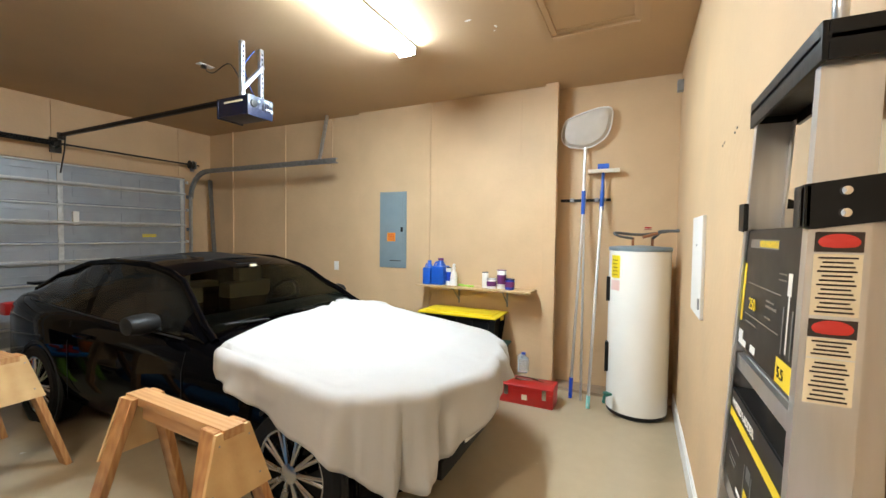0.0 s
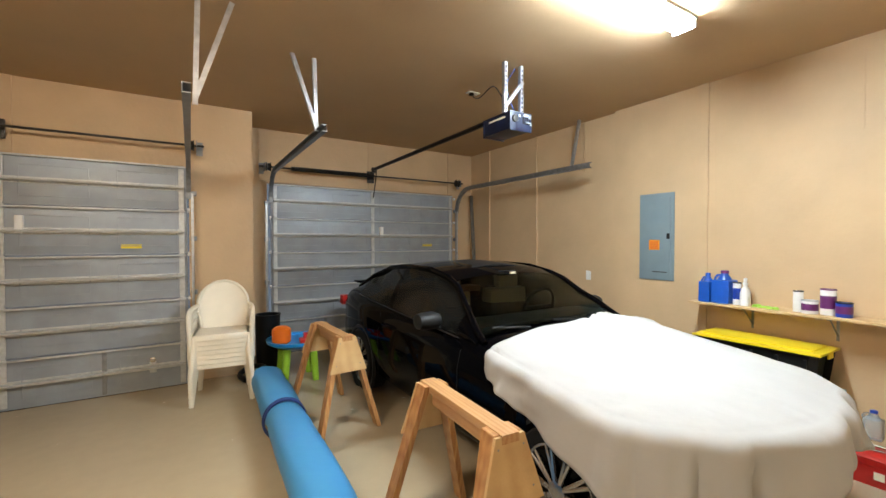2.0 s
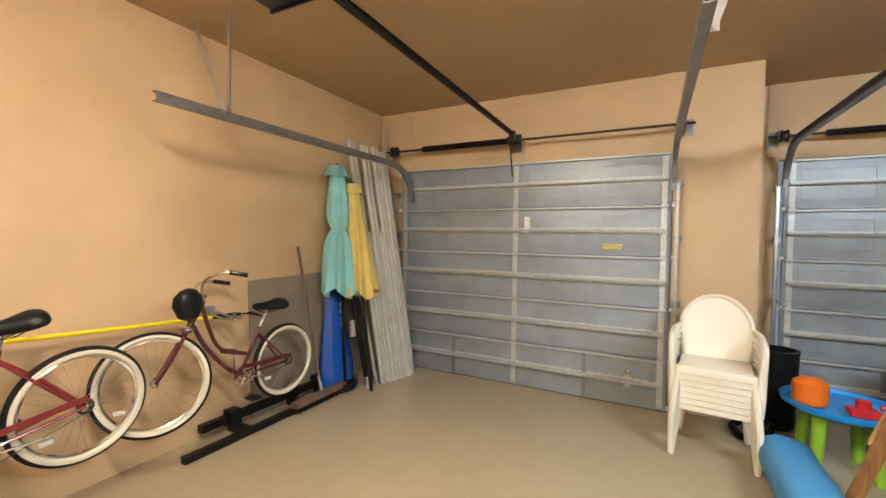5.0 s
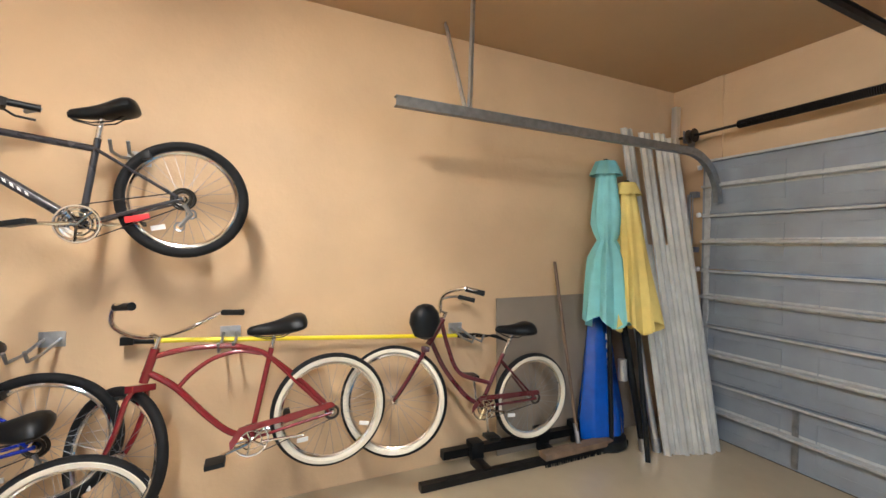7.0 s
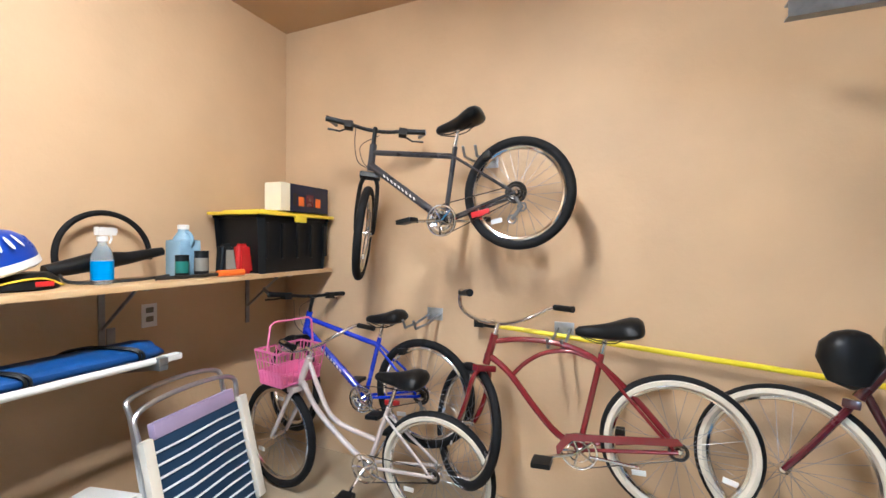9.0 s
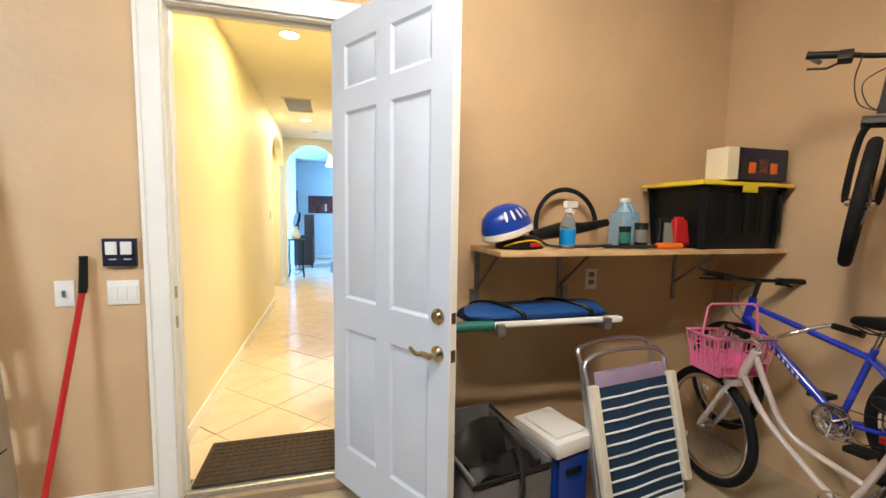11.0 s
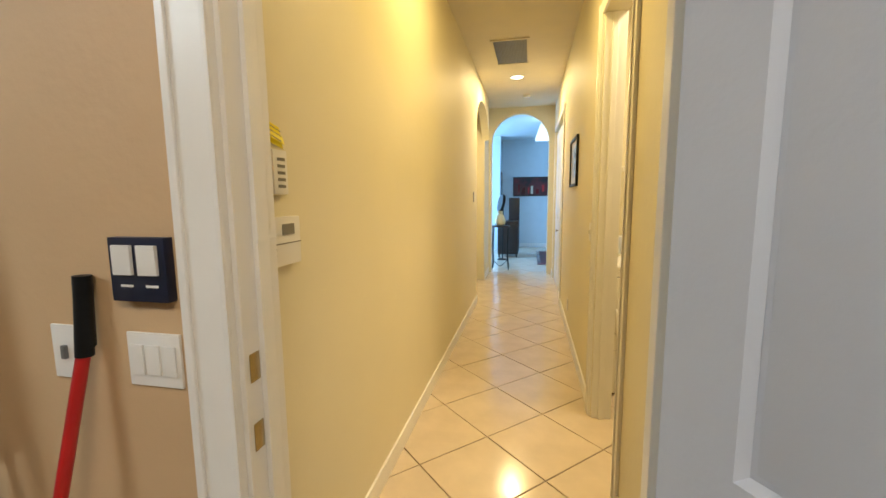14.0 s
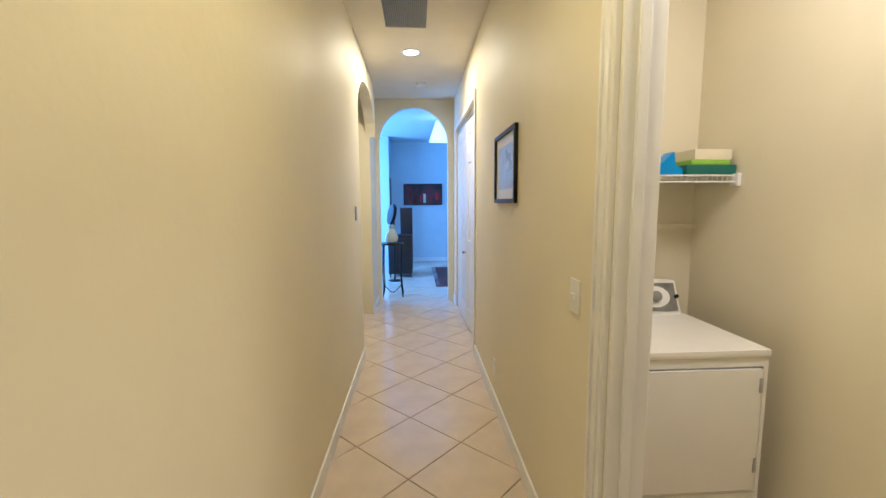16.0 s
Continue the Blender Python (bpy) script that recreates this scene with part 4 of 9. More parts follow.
# recycling mark as a plain disc
jug(5.06, 1.36, 0.205, 0.20, 0.10, 0.10, "clear", "bluedk", "clear plastic bleach jug with a blue cap on the toolbox")
tb = thing("toolbox", "red metal toolbox with chrome latches on the garage floor", "toolbox", "", pose(4.86, 1.27, 0, 0, 0, 0))
bpart("body", (-0.12, -0.27, 0), (0.12, 0.27, 0.13), "red", tb, 0.005)
bm = bmesh.new()
prism(bm, [(-0.122, -0.272, 0.132), (0.122, -0.272, 0.132), (0.122, -0.272, 0.175), (0.09, -0.272, 0.20), (-0.09, -0.272, 0.20), (-0.122, -0.272, 0.175)], (0, 0.544, 0))
part("lid", bm, "red", tb)
for y in (-0.19, 0.17):
    bpart("latch", (-0.132, y - 0.02, 0.08), (-0.122, y + 0.02, 0.17), "chrome", tb, 0.003)
bpart("badge", (-0.1235, -0.03, 0.05), (-0.1205, 0.02, 0.10), "paper", tb)
bm = bmesh.new()
tube(bm, curve_pts([(0, -0.10, 0.20), (0, -0.09, 0.225), (0, 0.09, 0.225), (0, 0.10, 0.20)]), 0.007, 8)
part("handle", bm, "chrome", tb)
for k, (y, a) in enumerate(((1.30, 20), (1.18, -15))):
    bm = bmesh.new()
    tube(bm, [(-0.08, 0, 0.006), (0.02, 0.01, 0.006), (0.08, 0.0, 0.008)], [0.004, 0.005, 0.007], 6)
    solid("hand_tool", bm, "chrome", "small steel hand tool lying on the red toolbox", "hand tool", "hand tools on the toolbox", pose(4.84 + 0.04 * k, y, 0.202, 0, 0, a + 80))

# water heater
wh = thing("water_heater", "tall white cylindrical water heater standing in the corner alcove", "water heater", "", pose(5.08, 0.32, 0.03))
bm = bmesh.new()
lathe(bm, [(0.235, 0.0), (0.255, 0.012), (0.255, 1.44), (0.25, 1.45)], (0, 0, 0), 48)
part("tank", bm, "enamel", wh)
bm = bmesh.new()
lathe(bm, [(0.257, 1.44), (0.262, 1.445), (0.262, 1.465), (0.25, 1.475), (0.02, 1.49)], (0, 0, 0), 48)
part("top_cap", bm, "grey_paint", wh)
bm = bmesh.new()
lathe(bm, [(0.245, -0.025), (0.25, -0.02), (0.25, 0.012), (0.235, 0.014)], (0, 0, 0), 40)
part("base_ring", bm, "cartrim", wh)
for a, z0, z1, w, mt, nm in ((131, 1.20, 1.40, 0.075, "yellow", "energy_label"), (131, 1.09, 1.18, 0.075, "pinkpaper", "caution_label")):
    bm = bmesh.new()
    aa = [radians(a - 12 + 24 * k / 6) for k in range(7)]
    inner = [(0.2565 * math.cos(t), 0.2565 * math.sin(t), z0) for t in aa]
    for p, q in zip(inner, inner[1:]):
        bm.faces.new([bm.verts.new(v) for v in (p, q, (q[0], q[1], z1), (p[0], p[1], z1))])
    bmesh.ops.remove_doubles(bm, verts=bm.verts, dist=1e-5)
    part(nm, bm, mt, wh)
for k in range(5):
    bm = bmesh.new()
    a = radians(131)
    for t0 in (-0.14, -0.05, 0.04):
        aa = [a + t0 + 0.02 * q for q in range(4)]
        pts = [(0.2572 * math.cos(t), 0.2572 * math.sin(t)) for t in aa]
        z = 1.225 + 0.032 * k
        for p, q in zip(pts, pts[1:]):
            bm.faces.new([bm.verts.new(v) for v in ((*p, z), (*q, z), (*q, z + 0.008), (*p, z + 0.008))])
    part("print_line", bm, "ink", wh)
bm = bmesh.new()
tube(bm, [(0.06, -0.10, 1.48), (0.06, -0.10, 1.56)], 0.012, 10)
part("pipe_stub", bm, "copper", wh)
bm = bmesh.new()
tube(bm, [(-0.05, 0.06, 1.48), (-0.05, 0.06, 1.56)], 0.012, 10)
part("pipe_stub", bm, "copper", wh)
bm = bmesh.new()
tube(bm, curve_pts([(0.06, -0.10, 1.55), (0.02, -0.15, 1.60), (-0.05, -0.16, 1.615), (-0.06, -0.30, 1.62)], 5), 0.013, 8)
tube(bm, curve_pts([(-0.05, 0.06, 1.55), (-0.16, 0.17, 1.57), (-0.14, 0.20, 1.60), (-0.02, 0.0, 1.585), (0.12, -0.25, 1.62), (0.12, -0.315, 1.63)], 6), 0.012, 8)
part("flexible_hose", bm, "cablegrey", wh)
bm = bmesh.new()
tube(bm, [(-0.02, -0.02, 1.56), (0.02, -0.14, 1.60)], 0.014, 8)
lathe(bm, [(0.004, 0.0), (0.03, 0.003), (0.03, 0.012), (0.004, 0.015)], (0.0, -0.06, 1.625), 12)
part("valve", bm, "copper", wh)
bm = bmesh.new()
lathe(bm, [(0.004, 0.0), (0.032, 0.003), (0.032, 0.014), (0.004, 0.016)], (0.0, -0.06, 1.64), 6)
part("valve_wheel", bm, "redpl", wh)
bpart("thermostat_cover", (-0.10, 0.232, 0.33), (-0.02, 0.268, 0.60), "blacksteel", wh, 0.004)
bpart("element_cover", (-0.10, 0.232, 0.98), (-0.02, 0.268, 1.20), "blacksteel", wh, 0.004)
bm = bmesh.new()
tube(bm, [(-0.20, 0.20, 0.16), (-0.27, 0.25, 0.16), (-0.275, 0.255, 0.10)], 0.014, 8)
lathe(bm, [(0.004, 0), (0.03, 0.002), (0.03, 0.012), (0.004, 0.014)], (-0.25, 0.235, 0.175), 10)
part("drain_valve", bm, "teal", wh)
sen = solid("sensor_box", (lambda b: (box(b, (5.30, 0.0, 2.93), (5.37, 0.05, 3.03), 0.006), b)[1])(bmesh.new()), "galvd", "small square grey box high on the wall over the water heater", "junction box")
acc = thing("access_plate", "white blank utility cover mounted on the tan wall", "wall cover")
bpart("cover", (3.62, 0.0, 1.14), (4.06, 0.018, 1.72), "white", acc, 0.004)
bpart("latch", (3.66, 0.018, 1.19), (3.70, 0.024, 1.25), "galvd", acc, 0.002)
bpart("slot", (3.82, 0.018, 1.545), (3.87, 0.0195, 1.555), "galvd", acc)

# poles on the alcove wall
rk = thing("tool_rack", "dark horizontal wall rack with clips holding long poles", "wall rack")
bpart("rail", (EA - 0.02, 0.60, 1.955), (EA - 0.001, 1.10, 1.985), "bplastic", rk, 0.004)
for y in (0.665, 0.735, 0.86, 0.98):
    bpart("clip", (EA - 0.05, y - 0.02, 1.95), (EA - 0.02, y + 0.02, 1.99), "galvd", rk, 0.005)
nt_ = thing("pool_net", "white mesh pool net on a pole leaning on the wall", "pool net")
bm = bmesh.new()
tube(bm, [(5.10, 0.90, 0.02), (5.42, 0.86, 1.85)], 0.013, 10)
tube(bm, [(5.42, 0.86, 1.85), (5.45, 0.855, 2.52)], 0.014, 10)
part("pole", bm, "alu", nt_)
bm = bmesh.new()
tube(bm, [(5.415, 0.86, 1.82), (5.43, 0.858, 2.06)], 0.02, 10)
part("grip", bm, "blue", nt_)
bm = bmesh.new()
tube(bm, [(5.10, 0.90, 0.01), (5.12, 0.898, 0.14)], 0.018, 10)
tube(bm, [(5.12, 0.898, 0.14), (5.13, 0.896, 0.20)], 0.02, 10)
part("foot_grip", bm, "bluedk", nt_)
fr = [(5.46, 0.86, 2.50), (5.44, 1.02, 2.53), (5.43, 1.09, 2.62), (5.43, 1.06, 2.78), (5.44, 0.98, 2.83), (5.45, 0.82, 2.88), (5.45, 0.70, 2.90), (5.44, 0.61, 2.87), (5.43, 0.61, 2.72), (5.44, 0.66, 2.60), (5.45, 0.76, 2.53)]
bm = bmesh.new()
tube(bm, curve_pts(fr + [fr[0]], 4)[:-1], 0.009, 6, closed=True)
part("frame", bm, "white", nt_)
bm = bmesh.new()
loop = curve_pts(fr + [fr[0]], 4)[:-1]
cen = Vector((5.47, 0.85, 2.70))
rings_ = []
for s, d in ((1.0, 0.0), (0.85, -0.05), (0.55, -0.075), (0.2, -0.08)):
    rings_.append([bm.verts.new(cen + (Vector(p) - cen) * s + Vector((d, 0, -0.03 * (1 - s)))) for p in loop])
for A, B in zip(rings_, rings_[1:]):
    for j in range(len(loop)):
        bm.faces.new((A[j], A[(j + 1) % len(loop)], B[(j + 1) % len(loop)], B[j]))
bm.faces.new(rings_[-1])
part("netting", bm, "net", nt_)
mp_ = thing("pool_brush", "long pole with blue and white brush head against the wall", "brush")
bm = bmesh.new()
tube(bm, [(4.94, 0.72, 0.02), (5.43, 0.68, 1.95)], 0.014, 10)
part("pole", bm, "alu", mp_)
bm = bmesh.new()
tube(bm, [(5.42, 0.682, 1.86), (5.435, 0.68, 2.06)], 0.02, 10)
tube(bm, [(5.435, 0.68, 2.06), (5.45, 0.675, 2.26)], 0.015, 10)
box(bm, (5.42, 0.62, 2.27), (5.46, 0.73, 2.33), 0.01)
part("handle", bm, "blue", mp_)
bm = bmesh.new()
box(bm, (5.40, 0.52, 2.24), (5.47, 0.82, 2.275), 0.008, )
part("brush_back", bm, "wplastic", mp_)
bm = bmesh.new()
tube(bm, [(4.94, 0.72, 0.0), (4.965, 0.718, 0.11)], 0.018, 10)
part("foot_grip", bm, "aqua", mp_)
pp = thing("aluminium_pole", "thin aluminium pole leaning behind the pool tools", "pole")
bm = bmesh.new()
tube(bm, [(5.08, 0.80, 0.01), (5.44, 0.85, 1.82)], 0.011, 8)
part("tube", bm, "alu", pp)
pv = solid("steel_channel", (lambda b: (prism(b, [(5.30, 6.58, 2.42), (5.37, 6.60, 2.42), (5.37, 6.63, 2.42), (5.30, 6.61, 2.42)], (0.0, -0.20, -2.42)), b)[1])(bmesh.new()), "galvd", "tall grey steel channel leaning in the corner by the garage door", "channel")


# car
def car():
    th = thing("car", "black two-door coupe parked nose-in with a white sheet over its bonnet", "car", "", pose(3.42, 1.2, 0))
    L, W = 4.62, 0.885

    def lerp(t, table):
        for (a, p), (b, q) in zip(table, table[1:]):
            if t <= b:
                s = (t - a) / (b - a)
                s = s * s * (3 - 2 * s) * 0.5 + s * 0.5
                return p + (q - p) * s
        return table[-1][1]
    hw = [(0, 0.60), (0.12, 0.74), (0.4, 0.84), (0.9, 0.875), (2.2, W), (3.6, W), (4.2, 0.83), (4.5, 0.72), (L, 0.60)]
    zlo = [(0, 0.24), (0.3, 0.19), (4.2, 0.19), (L, 0.28)]
    zbelt = [(0, 0.58), (0.15, 0.66), (0.5, 0.76), (1.0, 0.83), (1.55, 0.90), (2.5, 0.93), (3.4, 0.97), (4.0, 1.0), (4.45, 0.98), (L, 0.80)]
    zc = [(0, 0.62), (0.15, 0.70), (0.5, 0.81), (1.0, 0.90), (1.55, 0.965), (2.5, 0.97), (3.4, 1.0), (4.0, 1.06), (4.5, 1.06), (L, 0.84)]
    bm = bmesh.new()
    ys = [0, 0.06, 0.14, 0.28, 0.45, 0.7, 1.0, 1.3, 1.55, 1.9, 2.3, 2.8, 3.3, 3.7, 4.0, 4.25, 4.42, 4.52, 4.58, L]
    rows = []
    for y in ys:
        w, l, b, c = lerp(y, hw), lerp(y, zlo), lerp(y, zbelt), lerp(y, zc)
        half = [(w * 0.86, l), (w * 0.965, l + 0.10), (w, l + 0.30), (w * 0.995, b - 0.16), (w * 0.965, b - 0.06), (w * 0.90, b), (w * 0.66, b + (c - b) * 0.62), (w * 0.33, b + (c - b) * 0.93), (0, c)]
        full = half + [(-x, z) for x, z in half[-2::-1]]
        rows.append([bm.verts.new((x, y, z)) for x, z in full])
    for A, B in zip(rows, rows[1:]):
        for j in range(len(A) - 1):
            bm.faces.new((A[j], A[j + 1], B[j + 1], B[j]))
        bm.faces.new((A[-1], A[0], B[0], B[-1]))
    bm.faces.new(rows[0])
    bm.faces.new(rows[-1][::-1])
    body = part("body", bm, "carpaint", th)
    # greenhouse
    roof = [(1.52, 0.955), (1.75, 1.10), (2.13, 1.315), (2.35, 1.375), (2.8, 1.40), (3.3, 1.375), (3.75, 1.26), (4.05, 1.13), (4.22, 1.06)]
    def zr(y):
        return lerp(y, roof)
    def wr(y):
        return lerp(y, [(1.52, 0.76), (2.13, 0.60), (2.8, 0.585), (3.5, 0.57), (4.22, 0.66)])

    def arc_row(y, n=9):
        w, z = wr(y), zr(y)
        return [(w * math.cos(math.pi * k / (n - 1)), y, z - 0.05 * (1 - math.sin(math.pi * k / (n - 1))) ** 1.5) for k in range(n)]

    def arc_row_flat(y, n=9):
        w, z = wr(y), zr(y)
        return [(w * (1 - 2 * k / (n - 1)), y, z - 0.045 * abs(1 - 2 * k / (n - 1)) ** 2.5) for k in range(n)]
    def skin(name, y0, y1, mat, n=6, inset=0.0):
        bm = bmesh.new()
        rs = []
        for i in range(n + 1):
            y = y0 + (y1 - y0) * i / n
            row = arc_row_flat(y)
            if inset:
                row = [(x * (1 - inset), yy, z - 0.004) for x, yy, z in row]
            rs.append([bm.verts.new(p) for p in row])
        for A, B in zip(rs, rs[1:]):
            for j in range(len(A) - 1):
                bm.faces.new((A[j], A[j + 1], B[j + 1], B[j]))
        ext = bmesh.ops.extrude_face_region(bm, geom=bm.faces[:])
        bmesh.ops.translate(bm, vec=(0, 0, -0.008), verts=[v for v in ext["geom"] if isinstance(v, bmesh.types.BMVert)])
        return part(name, bm, mat, th)
    skin("windshield", 1.55, 2.12, "carglass", 6)
    skin("roof", 2.12, 3.35, "carpaint", 8)
    skin("rear_window", 3.35, 4.15, "sideglass", 6)
    skin("sunroof", 2.32, 2.80, "cartrim", 2, 0.35).location.z = 0.011
    for s in (-1, 1):
        def side_pt(y, f):
            zb, xb = lerp(y, zbelt) - 0.012, lerp(y, hw) * 0.895
            z1, x1 = zr(y) - 0.05, wr(y) * 0.995
            bulge = 0.035 * math.sin(math.pi * f)
            return (s * (xb + (x1 - xb) * f + bulge), y, zb + (z1 - zb) * f)
        for nm, ya, yb in (("side_window", 1.80, 2.92), ("quarter_window", 3.0, 3.80)):
            bm = bmesh.new()
            rs = []
            for i in range(9):
                y = ya + (yb - ya) * i / 8
                rs.append([bm.verts.new(side_pt(y, f)) for f in (0.0, 0.25, 0.5, 0.75, 1.0)])
            for A, B in zip(rs, rs[1:]):
                for j in range(4):
                    bm.faces.new((A[j], A[j + 1], B[j + 1], B[j]))
            ext = bmesh.ops.extrude_face_region(bm, geom=bm.faces[:])
            bmesh.ops.translate(bm, vec=(-s * 0.006, 0, 0), verts=[v for v in ext["geom"] if isinstance(v, bmesh.types.BMVert)])
            part(nm, bm, "sideglass", th)
        for nm, ya, yb in (("front_pillar", 1.55, 1.82), ("door_pillar", 2.92, 3.0), ("rear_pillar", 3.78, 4.2)):
            bm = bmesh.new()
            rs = []
            for i in range(6):
                y = ya + (yb - ya) * i / 5
                rs.append([bm.verts.new(side_pt(y, f)) for f in (-0.05, 0.25, 0.5, 0.75, 1.0)])
            for A, B in zip(rs, rs[1:]):
                for j in range(4):
                    bm.faces.new((A[j], A[j + 1], B[j + 1], B[j]))
            ext = bmesh.ops.extrude_face_region(bm, geom=bm.faces[:])
            bmesh.ops.translate(bm, vec=(-s * 0.012, 0, 0), verts=[v for v in ext["geom"] if isinstance(v, bmesh.types.BMVert)])
            part(nm, bm, "carpaint", th)
        bm = bmesh.new()
        tube(bm, [(s * wr(y) * 1.0, y, zr(y) - 0.044) for y in (1.50, 1.62, 1.75, 1.9, 2.05, 2.2, 2.5, 3.0, 3.4, 3.8, 4.15)], 0.024, 8)
        part("roof_rail", bm, "carpaint", th)
        bm = bmesh.new()
        tube(bm, [(s * (lerp(y, hw) * 0.91 + 0.004), y, lerp(y, zbelt) - 0.004) for y in (1.75, 2.1, 2.5, 3.0, 3.4, 3.8)], 0.007, 6)
        part("window_trim", bm, "cartrim", th)
        # mirror
        mir = bmesh.new()
        lathe(mir, [(0.02, -0.10), (0.055, -0.09), (0.066, -0.03), (0.066, 0.04), (0.05, 0.085), (0.015, 0.10)], (0, 0, 0), 16, pose(s * 0.93, 1.98, 1.0, 0, 90, 0) @ Matrix.Diagonal((1.0, 1.25, 1.0, 1)))
        tube(mir, [(s * 0.80, 2.02, 0.93), (s * 0.90, 2.0, 0.97)], 0.018, 8)
        part("side_mirror", mir, "cartrim", th)
        bm = bmesh.new()
        for y0, z0 in ((1.66, 0.30), (3.05, 0.30)):
            tube(bm, [(s * (lerp(y0, hw) + 0.0015), y0, z0), (s * (lerp(y0, hw) + 0.0015), y0, 0.72), (s * (lerp(y0, hw) * 0.965 + 0.002), y0, lerp(y0, zbelt) - 0.06)], 0.0025, 4)
        part("door_seam", bm, "cartrim", th)
        bm = bmesh.new()
        box(bm, (s * 0.893 - 0.012, 2.72, 0.80), (s * 0.893 + 0.012, 2.92, 0.825), 0.008)
        part("door_handle", bm, "carpaint", th)
        bm = bmesh.new()
        box(bm, (s * 0.74 - 0.10, 0.10, 0.56), (s * 0.74 + 0.08, 0.30, 0.68), 0.03)
        part("headlight", bm, "sideglass", th)
        bm = bmesh.new()
        box(bm, (s * 0.68 - 0.10, 4.46, 0.78), (s * 0.68 + 0.08, 4.585, 0.90), 0.025)
        part("tail_light", bm, "redpl", th)
        for yw in (0.76, 3.54):
            wx = s * (lerp(yw, hw) - 0.098)
            whl = thing("wheel", "", "", "", None)
            whl.parent = th
            whl.matrix_basis = pose(wx, yw, 0.325)
            bm = bmesh.new()
            lathe(bm, [(0.235, -0.11), (0.30, -0.112), (0.325, -0.085), (0.327, 0.0), (0.325, 0.085), (0.30, 0.112), (0.235, 0.11)], (0, 0, 0), 40, pose(0, 0, 0, 0, 90, 0))
            bmesh.ops.delete(bm, geom=[f for f in bm.faces if len(f.verts) > 4], context="FACES")
            part("tyre", bm, "rubber", whl)
            bm = bmesh.new()
            q = s * 0.094
            ring(bm, (0, 0, 0), 0.228, 0.012, 40, 6, pose(q, 0, 0, 0, 0, 90))
            for k in range(10):
                a = 2 * math.pi * k / 10
                for da in (-0.085, 0.085):
                    tube(bm, [(q + s * 0.008, 0.05 * math.cos(a), 0.05 * math.sin(a)), (q, 0.225 * math.cos(a + da), 0.225 * math.sin(a + da))], [0.013, 0.010], 6)
            lathe(bm, [(0.004, -0.02), (0.055, -0.018), (0.055, 0.018), (0.03, 0.024)], (0, 0, 0), 20, pose(q, 0, 0, 0, 90 * s, 0))
            part("rim", bm, "rim", whl)
            bm = bmesh.new()
            lathe(bm, [(0.01, -0.01), (0.235, -0.01), (0.235, 0.01), (0.01, 0.01)], (0, 0, 0), 30, pose(q - s * 0.05, 0, 0, 0, 90, 0))
            part("brake_disc", bm, "cartrim", whl)
            bm = bmesh.new()
            ring(bm, (0, 0, 0), 0.352, 0.02, 40, 6, pose(s * 0.083, 0, 0, 0, 0, 90))
            part("wheel_arch", bm, "cartrim", whl)
    # cabin
    bpart("dashboard", (-0.70, 1.62, 0.80), (0.70, 1.98, 0.99), "cartrim", th, 0.05)
    for x in (-0.36, 0.36):
        bm = bmesh.new()
        box(bm, (x - 0.24, 2.55, 0.70), (x + 0.24, 2.72, 1.12), 0.06)
        part("seat_back", bm, "leather", th)
        bm = bmesh.new()
        box(bm, (x - 0.13, 2.56, 1.12), (x + 0.13, 2.66, 1.27), 0.045)
        part("headrest", bm, "leather", th)
    bpart("rear_bench", (-0.6, 3.35, 0.6), (0.6, 3.55, 1.06), "leather", th, 0.05)
    bm = bmesh.new()
    ring(bm, (0, 0, 0), 0.18, 0.014, 30, 8, pose(0.36, 2.14, 0.98, 20, 0, 0))
    box(bm, (0.20, 2.125, 0.965), (0.52, 2.145, 0.99), 0.004)
    part("steering_wheel", bm, "bplastic", th)
    bm = bmesh.new()
    box(bm, (-0.10, 2.16, 1.285), (0.10, 2.19, 1.33), 0.01)
    part("rear_view_mirror", bm, "bplastic", th)
    bpart("windshield_sticker", (-0.03, 2.085, 1.305), (0.03, 2.10, 1.325), "paper", th)
    bm = bmesh.new()
    for x in (-0.35, 0.25):
        tube(bm, [(x, 1.50, 0.975), (x - 0.3, 1.56, 0.99)], 0.008, 6)
    part("wiper", bm, "cartrim", th)
    bm = bmesh.new()
    box(bm, (-0.60, 4.38, 1.055), (0.60, 4.54, 1.085), 0.012)
    part("spoiler", bm, "carpaint", th)
    bm = bmesh.new()
    box(bm, (-0.84, 0.02, 0.20), (0.84, 0.16, 0.50), 0.06)
    part("front_bumper", bm, "carpaint", th)
    bm = bmesh.new()
    box(bm, (-0.45, -0.012, 0.24), (0.45, 0.03, 0.34), 0.01)
    part("air_intake", bm, "cartrim", th)
    for x in (-0.14, 0.14):
        bm = bmesh.new()
        box(bm, (x - 0.12, -0.01, 0.52), (x + 0.12, 0.05, 0.62), 0.03)
        part("grille", bm, "chrome", th)
    pl = bpart("licence_plate", (-0.255, -0.022, 0.38), (0.05, -0.012, 0.53), "white", th, 0.004)
    for k in range(7):
        bpart("plate_mark", (-0.225 + k * 0.036, -0.0245, 0.42), (-0.203 + k * 0.036, -0.0222, 0.49), "bluedk", th)
    # the nose falls back towards both wings
    for ob in th.children:
        if ob.type == "MESH":
            for v in ob.data.vertices:
                v.co.y += 0.27 * min(1.0, abs(v.co.x / 0.85)) ** 1.8 * max(0.0, 1 - v.co.y / 1.25) if v.co.y < 1.25 else 0.0
    # wheel wells, cut out of the body
    well = bmesh.new()
    for s in (-1, 1):
        for yw in (0.76, 3.54):
            lathe(well, [(0.352, -0.16), (0.352, 0.16)], (0, 0, 0), 40, pose(s * (lerp(yw, hw) - 0.05), yw, 0.325, 0, 90, 0))
